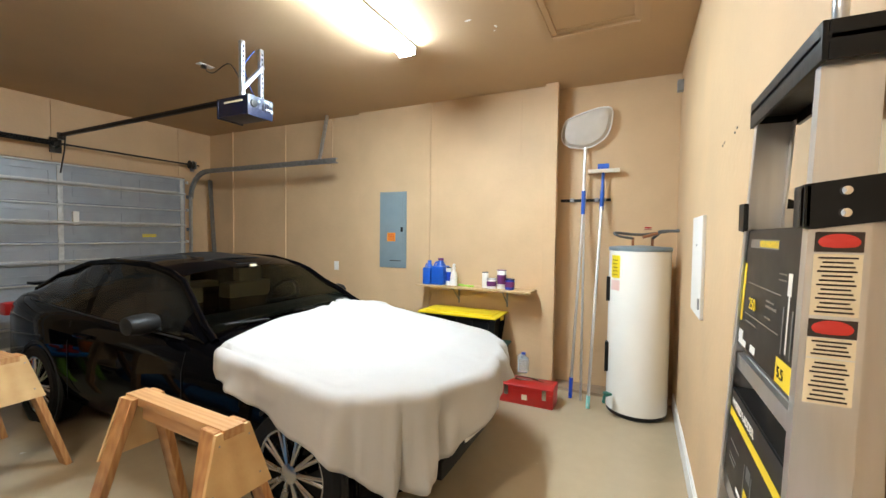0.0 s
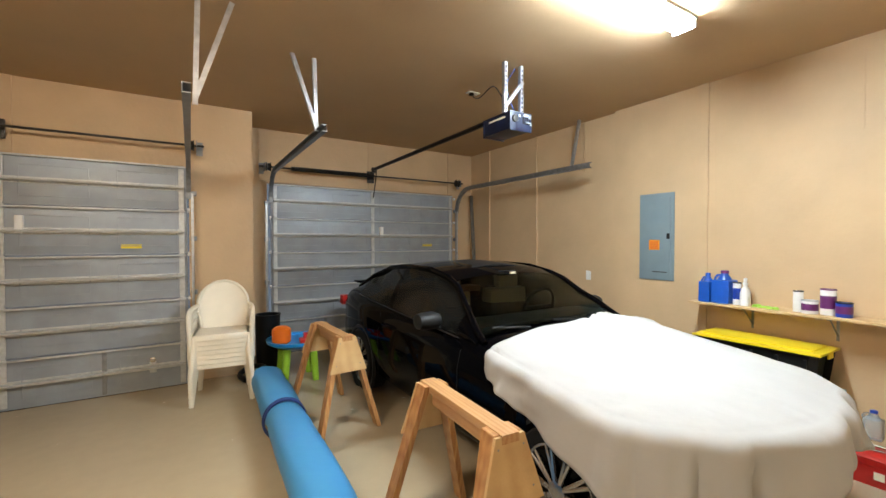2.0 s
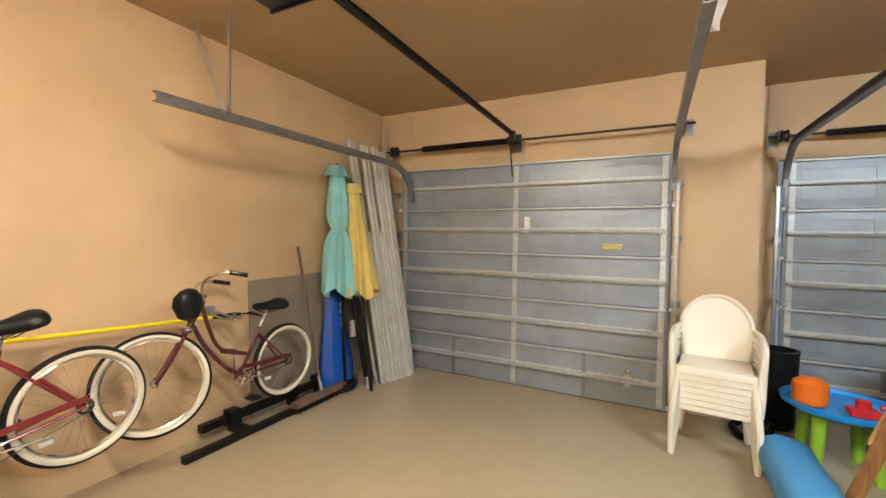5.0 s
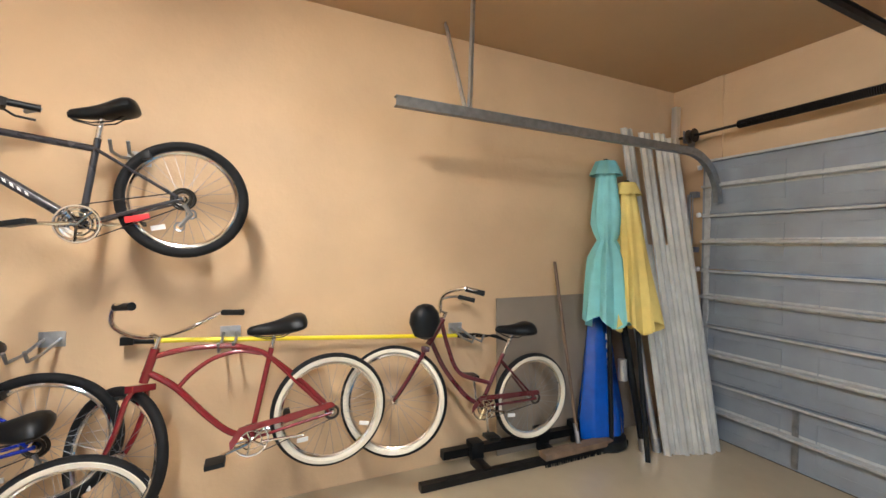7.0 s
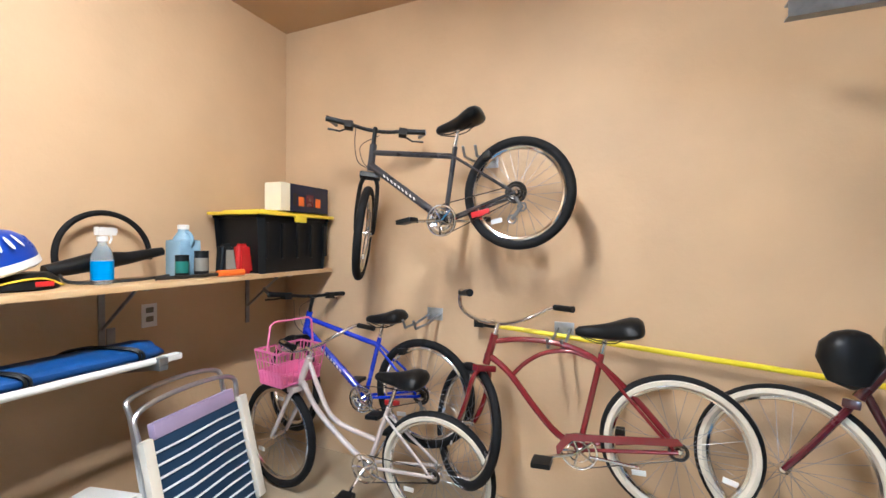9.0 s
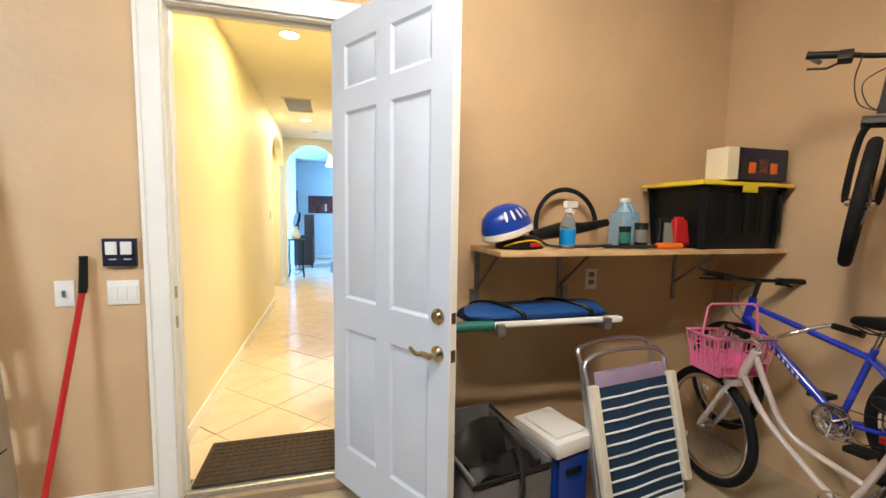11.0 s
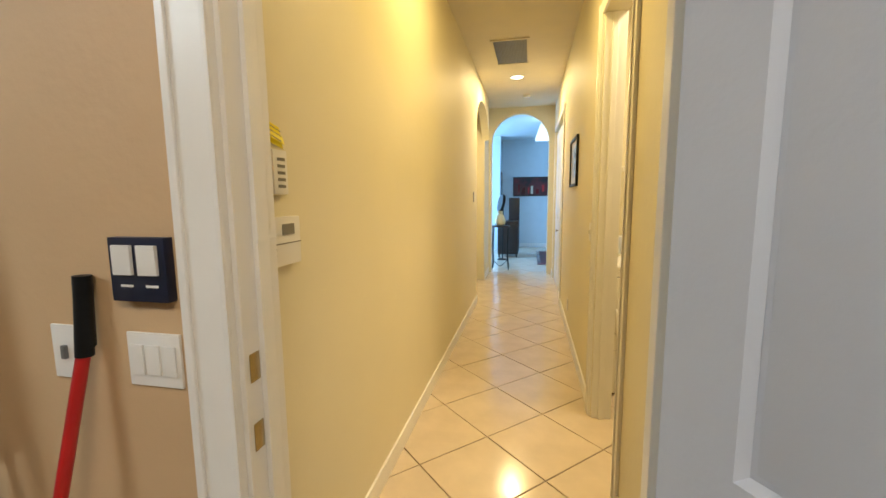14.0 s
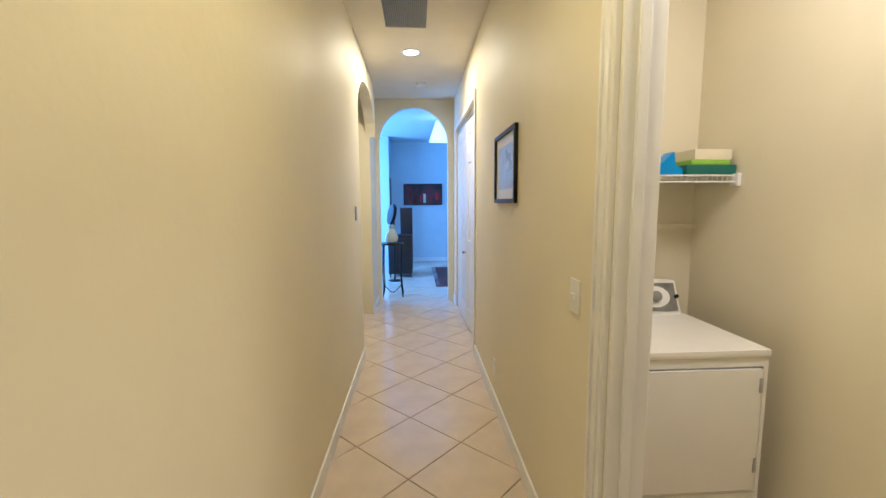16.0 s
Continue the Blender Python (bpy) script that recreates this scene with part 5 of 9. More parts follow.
    cutter = new("cutter", mesh_of("cutter", well, "cartrim"))
    cut = body.modifiers.new("wells", "BOOLEAN")
    cut.object, cut.operation, cut.solver = cutter, "DIFFERENCE", "EXACT"
    body.data = bpy.data.meshes.new_from_object(body.evaluated_get(bpy.context.evaluated_depsgraph_get()))
    body.modifiers.clear()
    body.data.materials.clear()
    body.data.materials.append(M["carpaint"])
    bpy.data.objects.remove(cutter)
    return th


car()

# dust sheet over the bonnet
bm = bmesh.new()
X0, X1, Y0, Y1, RC = 2.575, 4.265, 1.19, 2.54, 0.34
edge = []          # outline of the bonnet: point, outward normal, hem length
for i in range(9):
    t = i / 8
    edge.append(((X0, Y1 + (Y0 + RC - Y1) * t), (-1, 0)))
for i in range(1, 13):
    a = math.pi + math.pi / 2 * i / 12
    edge.append(((X0 + RC + RC * math.cos(a), Y0 + RC + RC * math.sin(a)), (math.cos(a), math.sin(a))))
for i in range(1, 12):
    edge.append(((X0 + RC + (X1 - X0 - 2 * RC) * i / 12, Y0), (0, -1)))
for i in range(0, 13):
    a = -math.pi / 2 + math.pi / 2 * i / 12
    edge.append(((X1 - RC + RC * math.cos(a), Y0 + RC + RC * math.sin(a)), (math.cos(a), math.sin(a))))
for i in range(1, 9):
    edge.append(((X1, Y0 + RC + (Y1 - Y0 - RC) * i / 8), (1, 0)))
# refine the outline
fine = []
for (p, n_), (q, o_) in zip(edge, edge[1:]):
    for k in range(4):
        s = k / 4
        fine.append(((p[0] + (q[0] - p[0]) * s, p[1] + (q[1] - p[1]) * s), (n_[0] + (o_[0] - n_[0]) * s, n_[1] + (o_[1] - n_[1]) * s)))
fine.append(edge[-1])
NF = len(fine)


def bow(x, y):
    """The nose of the bonnet falls back towards both wings."""
    return y + 0.27 * abs((x - 3.42) / 0.85) ** 1.8 * max(0.0, 1 - (y - Y0) / (Y1 - Y0))


fine = [((p[0], bow(*p)), q) for p, q in fine]


def bonnet_z(x, y):
    u = (x - 3.42) / 0.885
    base = 0.80 + (y - 1.2) / 1.56 * 0.20 - 0.05 * max(0.0, 1.45 - y) / 0.3
    return base - 0.10 * abs(u) ** 3.0 + 0.035


hem_table = [(0.0, 0.18), (0.02, 0.18), (0.067, 0.25), (0.12, 0.30), (0.18, 0.34), (0.23, 0.44), (0.28, 0.55), (0.32, 0.54), (0.36, 0.46), (0.41, 0.36), (0.46, 0.28), (0.52, 0.22), (0.62, 0.19), (0.75, 0.28), (0.85, 0.28), (1.0, 0.25)]


def hem_len(t):
    for (a, p), (b, q) in zip(hem_table, hem_table[1:]):
        if t <= b:
            return p + (q - p) * (t - a) / (b - a)
    return hem_table[-1][1]


NT, NH = 44, 16
rows = []
for j, ((x, y), (nx, ny)) in enumerate(fine):
    t = j / (NF - 1)
    row = []
    cx, cy = 3.42, max(y, 1.95) if 0.18 < t < 0.82 else y
    cy = 2.0 if 0.20 < t < 0.80 else y
    for i in range(NT):
        s = i / NT
        px, py = cx + (x - cx) * s, cy + (y - cy) * s
        wr_ = 0.007 * noise.noise(Vector((px * 3.5, py * 3.5, 1.0))) + 0.006 * abs(noise.noise(Vector((px * 9 + py * 4, py * 5, 2.0)))) * s ** 2 + 0.010 * max(0, noise.noise(Vector((px * 2.0, py * 6, 7.0)))) * (1 if py > 2.3 else 0.25)
        dd_ = math.hypot(px - 3.62, py - 2.50)
        wr_ += 0.020 * math.exp(-dd_ / 0.22) * math.sin(11 * math.atan2(py - 2.62, px - 3.60) + 2 * dd_) + 0.03 * math.exp(-(dd_ / 0.14) ** 2)
        row.append(bm.verts.new((px, py, bonnet_z(px, py) + wr_ + (0.02 * math.exp(-((py - 2.50) / 0.05) ** 2)))))
    L_ = hem_len(t)
    ph = t * 62 + 1.6 * math.sin(t * 21) + 1.1 * noise.noise(Vector((t * 9, 0, 3)))
    for i in range(NH + 1):
        s = i / NH
        d = L_ * s
        z = bonnet_z(x, y)
        rr = 0.045 + 0.025 * math.sin(math.pi * min(1.0, t * 1.15)) ** 0.5
        if d < rr * 1.57:
            a = d / rr
            o, dz = rr * math.sin(a), rr * (1 - math.cos(a))
        else:
            o, dz = rr, rr + (d - rr * 1.57)
        fold = 0.042 * (abs(math.sin(ph * 0.5)) ** 0.7 * 2 - 1.1) + 0.020 * math.sin(ph * 1.13 + 1.5 * s + 4 * noise.noise(Vector((t * 14, s * 1.3, 5)))) + 0.010 * math.sin(ph * 2.9 + 3 * s)
        o += s * (0.020 + fold * s ** 0.35) + 0.006 * s * noise.noise(Vector((x * 22, y * 22, d * 5))) + 0.006 * noise.noise(Vector((x * 6, y * 6, d * 7)))
        row.append(bm.verts.new((x + nx * o, y + ny * o, z - dz + 0.01 * math.sin(ph * 0.5) * s)))
    rows.append(row)
for A, B in zip(rows, rows[1:]):
    for i in range(len(A) - 1):
        bm.faces.new((A[i], A[i + 1], B[i + 1], B[i]))
bmesh.ops.remove_doubles(bm, verts=bm.verts, dist=0.0008)
sheet = solid("dust_sheet", bm, "cloth", "white cotton dust sheet draped in folds over the car bonnet", "sheet")
so = sheet.modifiers.new("thickness", "SOLIDIFY")
so.thickness = 0.003


# saw horses
def saw_horse(m, label):
    th = thing("saw_horse", label, "sawhorse", "saw horses", m)
    L = 0.78
    bpart("beam", (-0.045, -L / 2, 0.755), (0.045, L / 2, 0.795), "pine_y", th, 0.003)
    bpart("beam_rail", (-0.02, -L / 2 + 0.1, 0.68), (0.02, L / 2 - 0.1, 0.755), "pine_y", th, 0.003)
    for sy in (-1, 1):
        for sx in (-1, 1):
            bm = bmesh.new()
            top = Vector((sx * 0.055, sy * (L / 2 - 0.07), 0.79))
            bot = Vector((sx * 0.25, sy * (L / 2 + 0.04), 0.0))
            d = bot - top
            w, t = 0.045, 0.019
            pts = [top + Vector((-t, -w, 0)), top + Vector((t, -w, 0)), top + Vector((t, w, 0)), top + Vector((-t, w, 0))]
            prism(bm, pts, d)
            es = bm.edges[:]
            bmesh.ops.bevel(bm, geom=es, offset=0.003, segments=1, affect="EDGES")
            part("leg", bm, "pine", th)
        bm = bmesh.new()
        ye = sy * (L / 2 - 0.02)
        prism(bm, [(-0.075, ye, 0.785), (0.075, ye, 0.785), (0.16, ye + sy * 0.03, 0.50), (-0.16, ye + sy * 0.03, 0.50)], (0, sy * 0.015, 0))
        part("gusset", bm, "ply", th, "plywood end gusset")
        for sx in (-1, 1):
            for zz in (0.74, 0.56):
                bm = bmesh.new()
                lathe(bm, [(0.0005, 0), (0.005, 0.0005), (0.004, 0.0015)], (0, 0, 0), 6, pose(sx * (0.055 + (0.79 - zz) * 0.22), ye + sy * (0.0165 + (0.785 - zz) * 0.10), zz, -90 * sy, 0, 0))
                part("screw", bm, "galvd", th)
    return th


saw_horse(pose(2.13, 2.20, 0, 0, 0, -3), "pale pine sawhorse with plywood gussets standing beside the car")
saw_horse(pose(2.08, 4.25, 0, 0, 0, 3), "pale pine sawhorse with plywood gussets near the toy table")

# foam roll
fr_ = thing("foam_roll", "long rolled blue pool cover tied with navy straps", "foam roll")
bm = bmesh.new()
p0, p1 = Vector((1.56, 1.55, 0.15)), Vector((1.64, 5.05, 0.16))
ax = (p1 - p0).normalized()
sd = Vector((ax.y, -ax.x, 0))
spiral = []
rs = []
NS = 40
for k in range(26):
    c = p0 + (p1 - p0) * k / 25
    row = []
    for j in range(NS):
        a = 2 * math.pi * j / NS
        r = 0.155 + 0.010 * math.sin(3 * a + 0.4) + 0.010 * noise.noise(Vector((c.y * 2, math.cos(a), math.sin(a))))
        if abs(c.y - 4.0) < 0.08 or abs(c.y - 2.45) < 0.08:
            r -= 0.012
        zz = c.z + r * math.sin(a) * 0.98
        row.append(bm.verts.new(c + sd * r * math.cos(a) + Vector((0, 0, max(0.002 - c.z, r * math.sin(a))))))
    rs.append(row)
for A, B in zip(rs, rs[1:]):
    for j in range(NS):
        bm.faces.new((A[j], A[(j + 1) % NS], B[(j + 1) % NS], B[j]))
bm.faces.new(rs[0][::-1])
bm.faces.new(rs[-1])
part("roll", bm, "foam", fr_)
bm = bmesh.new()
for q in (p0 - ax * 0.002, p1 + ax * 0.002):
    tube(bm, [q + sd * (0.14 - 0.0035 * i) * math.cos(i * 0.5) + Vector((0, 0, (0.14 - 0.0035 * i) * math.sin(i * 0.5))) for i in range(38)], 0.005, 5)
part("roll_edge", bm, "strap", fr_)
for yy in (4.0, 2.45):
    bm = bmesh.new()
    c = p0 + ax * ((yy - p0.y) / ax.y)
    for o in (-0.018, 0.0, 0.018):
        ring(bm, (0, 0, 0), 0.158, 0.010, 40, 6, Matrix.Translation(c + ax * o) @ Matrix.Rotation(-math.atan2(ax.x, ax.y), 4, "Z"))
    for v in bm.verts:
        v.co.z = max(v.co.z, 0.003)
    part("strap", bm, "strap", fr_)


# stacked chairs
def chair_stack():
    th = thing("stacked_chairs", "stack of cream plastic garden armchairs by the garage door", "chairs", "", pose(1.26, 5.30, 0, 0, 0, 174))
    for k in range(7):
        dz = 0.048 * k
        top = k == 6
        ch = thing("chair", "", "", "")
        ch.parent = th
        ch.matrix_basis = pose(0, 0.010 * k, dz)
        bm = bmesh.new()
        for sx in (-1, 1):
            tube(bm, [(sx * 0.225, 0.20, 0.40), (sx * 0.265, 0.235, 0.0)], [0.030, 0.022], 8)
            tube(bm, [(sx * 0.20, -0.20, 0.40), (sx * 0.235, -0.27, 0.0)], [0.028, 0.020], 8)
        part("leg", bm, "wplastic", ch, kind="stuff")
        bm = bmesh.new()
        box(bm, (-0.225, -0.20, 0.385), (0.225, 0.235, 0.41), 0.01)
        box(bm, (-0.22, 0.215, 0.355), (0.22, 0.24, 0.40), 0.008)
        part("seat", bm, "wplastic", ch)
        bm = bmesh.new()
        for sx in (-1, 1):
            tube(bm, curve_pts([(sx * 0.265, 0.235, 0.40), (sx * 0.275, 0.225, 0.56), (sx * 0.275, 0.14, 0.62), (sx * 0.27, -0.05, 0.63), (sx * 0.235, -0.20, 0.64)], 5), 0.022, 8)
        part("armrest", bm, "wplastic", ch, kind="stuff")
        bm = bmesh.new()
        outline = [(0.20, 0.41)] + [(0.235 * math.cos(a), 0.64 + 0.24 * math.sin(a)) for a in [math.pi * i / 16 for i in range(17)]] + [(-0.20, 0.41)]
        def bk(x, z):
            return Vector((x, -0.17 - 0.20 * (z - 0.41) - 0.06 * (1 - (x / 0.25) ** 2) + 0.05, z))
        loop_ = [bk(x, z) for x, z in outline]
        tube(bm, loop_, 0.016, 8)
        if top:
            cen_ = bk(0, 0.62)
            inner = [bm.verts.new(p) for p in loop_]
            mid = [bm.verts.new(bk(x * 0.5, 0.60 + (z - 0.60) * 0.5)) for x, z in outline]
            c0 = bm.verts.new(cen_)
            for j in range(len(inner) - 1):
                bm.faces.new((inner[j], inner[j + 1], mid[j + 1], mid[j]))
                bm.faces.new((mid[j], mid[j + 1], c0))
            bm.faces.new((inner[-1], inner[0], mid[0], mid[-1]))
            bm.faces.new((mid[-1], mid[0], c0))
        part("backrest", bm, "wplastic", ch)
        if top:
            bm = bmesh.new()
            for i in range(7):
                x = -0.12 + 0.04 * i
                box(bm, (x - 0.006, 0.236, 0.30), (x + 0.006, 0.2365 + 0.003, 0.40), 0.001)
            part("seat_rib", bm, "wplastic", ch, kind="stuff")
    return th


chair_stack()

# toy water table behind the roll
tt = thing("toy_table", "blue plastic toy water table with green legs and toys on it", "toy table", "", pose(2.03, 5.45, 0))
bm = bmesh.new()
lathe(bm, [(0.10, 0.40), (0.26, 0.40), (0.33, 0.44), (0.34, 0.475), (0.315, 0.475), (0.30, 0.45), (0.02, 0.44)], (0, 0, 0), 28)
part("tray", bm, "cyanp", tt)
for a in (45, 135, 225, 315):
    bm = bmesh.new()
    tube(bm, [(0.20 * math.cos(radians(a)), 0.20 * math.sin(radians(a)), 0.41), (0.24 * math.cos(radians(a)), 0.24 * math.sin(radians(a)), 0.0)], [0.045, 0.035], 10)
    part("leg", bm, "greenp", tt)
bm = bmesh.new()
lathe(bm, [(0.075, 0), (0.10, 0.02), (0.105, 0.12), (0.10, 0.16), (0.06, 0.19), (0.01, 0.195)], (1.84, 5.36, 0.452), 20)
solid("toy_bucket", bm, "orangep", "orange plastic toy bucket with a rim on the toy table", "toy bucket")
bm = bmesh.new()
box(bm, (2.02, 5.22, 0.452), (2.18, 5.34, 0.50), 0.015)
box(bm, (2.06, 5.25, 0.50), (2.13, 5.31, 0.56), 0.012)
tube(bm, [(2.18, 5.28, 0.52), (2.26, 5.28, 0.55)], 0.018, 8)
solid("toy_boat", bm, "redpl", "small red plastic toy boat on the toy table", "toy")
bm = bmesh.new()
lathe(bm, [(0.11, 0), (0.13, 0.02), (0.15, 0.66), (0.155, 0.68), (0.13, 0.68), (0.12, 0.05)], (1.80, 6.05, 0.0), 20)
solid("waste_bin", bm, "bplastic", "black plastic bin standing by the pier of the garage door", "bin")
bm = bmesh.new()
tube(bm, curve_pts([(1.50, 5.60, 0.02), (1.45, 5.75, 0.05), (1.56, 5.82, 0.10), (1.70, 5.72, 0.12), (1.62, 5.55, 0.04)], 5), 0.03, 8)
solid("hose_coil", bm, "bplastic", "short length of black hose lying behind the chairs", "hose")


# bicycles: built in the plane x (forward), z (up) about the rear axle
def bike(label, group, m, wb, R, paint, style, steer, white_f=False, white_r=False, Rf=None, bar="cruiser", basket=False, crank=200, guard=False):
    th = thing("bicycle", label, "bicycle", group, m)
    Rf = Rf or R
    hb, ht = Vector((wb - 0.15, 0, 0.355)), Vector((wb - 0.205, 0, 0.52))
    if style == "cruiser":
        hb, ht = Vector((wb - 0.155, 0, 0.345)), Vector((wb - 0.205, 0, 0.475))
    elif style == "mtb":
        ht = Vector((wb - 0.192, 0, 0.475))
    else:
        hb, ht = Vector((wb - 0.19, 0, 0.36)), Vector((wb - 0.26, 0, 0.51))
    ax = (ht - hb).normalized()
    steer_m = Matrix.Translation(hb) @ Matrix.Rotation(radians(steer), 4, ax) @ Matrix.Translation(-hb)
    bb, sc = Vector((0.42, 0, -0.05)), Vector((0.30, 0, 0.36))
    if style != "cruiser":
        sc = Vector((0.30, 0, 0.26 if style == "step" else 0.28))

    def wheel(name, c, rad, white, mat4):
        w = thing(name, "", "", "", None)
        w.parent = th
        w.matrix_basis = mat4 @ Matrix.Translation(c)
        bm = bmesh.new()
        ring(bm, (0, 0, 0), rad - 0.024, 0.024, 48, 10)
        part("tyre", bm, "rubber", w)
        if white:
            bm = bmesh.new()
            for s in (-1, 1):
                ring(bm, (0, s * 0.013, 0), rad - 0.032, 0.0175, 48, 6)
            part("sidewall", bm, "cream_rubber", w, "cream whitewall band")
        bm = bmesh.new()
        ring(bm, (0, 0, 0), rad - 0.054, 0.0135, 48, 8, sx=1.0)
        part("rim", bm, "chrome", w)
        bm = bmesh.new()
        lathe(bm, [(0.012, -0.05), (0.022, -0.035), (0.014, -0.03), (0.014, 0.03), (0.022, 0.035), (0.012, 0.05)], (0, 0, 0), 14, pose(0, 0, 0, 90, 0, 0))
        part("hub", bm, "chrome", w)
        bm = bmesh.new()
        for k in range(28):
            a = 2 * math.pi * k / 28
            o = 0.30 if k % 2 else -0.30
            s = 0.032 if (k // 2) % 2 else -0.032
            tube(bm, [(0.018 * math.cos(a + o * 3), s, 0.018 * math.sin(a + o * 3)), ((rad - 0.06) * math.cos(a), 0, (rad - 0.06) * math.sin(a))], 0.0012, 3)
        part("spokes", bm, "galvd", w, kind="stuff")
        bm = bmesh.new()
        a = 0.7
        box(bm, ((rad - 0.11) * math.cos(a) - 0.03, -0.004, -(rad - 0.11) * math.sin(a) - 0.012), ((rad - 0.11) * math.cos(a) + 0.03, 0.004, -(rad - 0.11) * math.sin(a) + 0.012), 0.003)
        part("reflector", bm, "white", w)
        return w
    wheel("rear_wheel", (0, 0, 0), R, white_r, Matrix.Identity(4))
    wheel("front_wheel", (wb, 0, 0), Rf, white_f, steer_m)
    bm = bmesh.new()
    r1 = 0.0145
    if style == "cruiser":
        tube(bm, curve_pts([ht + Vector((0, 0, -0.02)), (0.66, 0, 0.468), (0.48, 0, 0.45), (0.36, 0, 0.405), sc, (0.16, 0, 0.21), (0.0, 0, 0.0)], 6), r1, 10)
        tube(bm, curve_pts([(0.735, 0, 0.275), (0.66, 0, 0.345), (0.56, 0, 0.40), (0.44, 0, 0.415), (0.34, 0, 0.385)], 6), 0.0115, 10)
        tube(bm, curve_pts([hb + Vector((0, 0, 0.05)), (0.745, 0, 0.29), (0.62, 0, 0.115), (0.52, 0, 0.0), bb], 6), 0.017, 10)
    elif style == "step":
        tube(bm, curve_pts([ht, (wb - 0.33, 0, 0.34), (wb - 0.44, 0, 0.17), (0.37, 0, 0.10)], 6), r1, 10)
        tube(bm, curve_pts([hb + Vector((0, 0, 0.04)), (wb - 0.32, 0, 0.20), (0.55, 0, 0.02), bb], 6), 0.016, 10)
    else:
        tube(bm, [ht + Vector((0, 0, -0.03)), sc], 0.016, 10)
        tube(bm, [hb + Vector((0, 0, 0.03)), bb], 0.022, 10)
    tube(bm, [bb, sc + (sc - bb).normalized() * 0.05], r1, 10)
    tube(bm, [hb - ax * 0.01, ht + ax * 0.02], 0.021, 12)
    for s in (-1, 1):
        tube(bm, [bb + Vector((-0.02, s * 0.03, 0)), (0.0, s * 0.055, 0)], 0.009, 8)
        tube(bm, [sc + Vector((0, s * 0.015, 0)), (0.02, s * 0.055, 0.01)], 0.008, 8)
    lathe(bm, [(0.02, -0.04), (0.024, -0.035), (0.024, 0.035), (0.02, 0.04)], bb, 14, Matrix.Translation(bb) @ Matrix.Rotation(math.pi / 2, 4, "X") @ Matrix.Translation(-bb))
    part("frame", bm, paint, th)
    # fork, turned with the wheel
    bm = bmesh.new()
    crown = hb - ax * 0.03
    for s in (-1, 1):
        tube(bm, curve_pts([crown + Vector((0, s * 0.02, 0)), crown + Vector((0.03, s * 0.05, -0.06)), (wb - 0.07, s * 0.055, 0.12), (wb, s * 0.052, 0)], 4), [0.013] * 12 + [0.010], 8)
    box(bm, (crown.x - 0.02, -0.06, crown.z - 0.025), (crown.x + 0.035, 0.06, crown.z + 0.01), 0.01)
    bmesh.ops.transform(bm, matrix=steer_m, verts=bm.verts)
    part("fork", bm, paint if style != "mtb" else "blacksteel", th)
    bm = bmesh.new()
    st = ht + ax * {"cruiser": 0.075, "step": 0.06, "mtb": 0.115}[style]
    tube(bm, [ht, st, st + Vector((0.05, 0, 0.015))], 0.013, 10)
    grips = []
    if bar == "cruiser":
        pts = [(-0.21, -0.31, 0.115), (-0.09, -0.29, 0.125), (0.02, -0.21, 0.055), (0.05, -0.08, 0.010), (0.05, 0.08, 0.010), (0.02, 0.21, 0.055), (-0.09, 0.29, 0.125), (-0.21, 0.31, 0.115)]
        grips = [(0, 1), (7, 6)]
    elif bar == "high":
        pts = [(-0.21, -0.24, 0.12), (-0.09, -0.25, 0.14), (0.03, -0.15, 0.10), (0.04, -0.05, 0.01), (0.04, 0.05, 0.01), (0.03, 0.15, 0.10), (-0.09, 0.25, 0.14), (-0.21, 0.24, 0.12)]
        grips = [(0, 1), (7, 6)]
    else:
        pts = [(0.02, -0.29, 0.03), (0.035, -0.17, 0.025), (0.055, -0.06, 0.015), (0.055, 0.06, 0.015), (0.035, 0.17, 0.025), (0.02, 0.29, 0.03)]
        grips = [(0, 1), (5, 4)]
    P = [st + Vector(p) for p in pts]
    tube(bm, curve_pts(P, 5), 0.011, 10)
    bmesh.ops.transform(bm, matrix=steer_m, verts=bm.verts)
    part("handlebar", bm, "chrome" if style != "mtb" else "blacksteel", th)
    for a, b in grips:
        bm = bmesh.new()
        d = (P[b] - P[a]).normalized()
        tube(bm, [P[a] - d * 0.005, P[a] + d * 0.02, P[a] + d * 0.115], [0.018, 0.016, 0.0165], 10)
        bmesh.ops.transform(bm, matrix=steer_m, verts=bm.verts)
        part("grip", bm, "bplastic", th)
        if bar == "flat":
            bm = bmesh.new()
            e = P[a] + d * 0.13
            box(bm, (e.x - 0.02, e.y - 0.025, e.z - 0.03), (e.x + 0.03, e.y + 0.025, e.z + 0.015), 0.008)
            tube(bm, [e + Vector((0.02, 0, -0.015)), e + Vector((0.06, 0, -0.03)) - d * 0.06, e + Vector((0.055, 0, -0.035)) - d * 0.13], 0.006, 6)
            bmesh.ops.transform(bm, matrix=steer_m, verts=bm.verts)
            part("brake_lever", bm, "blacksteel", th)
            bm = bmesh.new()
            tube(bm, [P[a] - d * 0.0, P[a] + Vector((0.07, 0, 0.03)), P[a] + Vector((0.13, 0, 0.04)) + d * 0.03], 0.011, 8)
            bmesh.ops.transform(bm, matrix=steer_m, verts=bm.verts)
            part("bar_end", bm, "galvd", th)
    # saddle
    sd_ = sc + (sc - bb).normalized() * {"cruiser": 0.13, "step": 0.20, "mtb": 0.145}[style]
    bm = bmesh.new()
    tube(bm, [sc, sd_], 0.012, 10)
    part("seat_post", bm, "chrome", th)
    bm = bmesh.new()
    k_ = 0.96 if style == "mtb" else 1.08
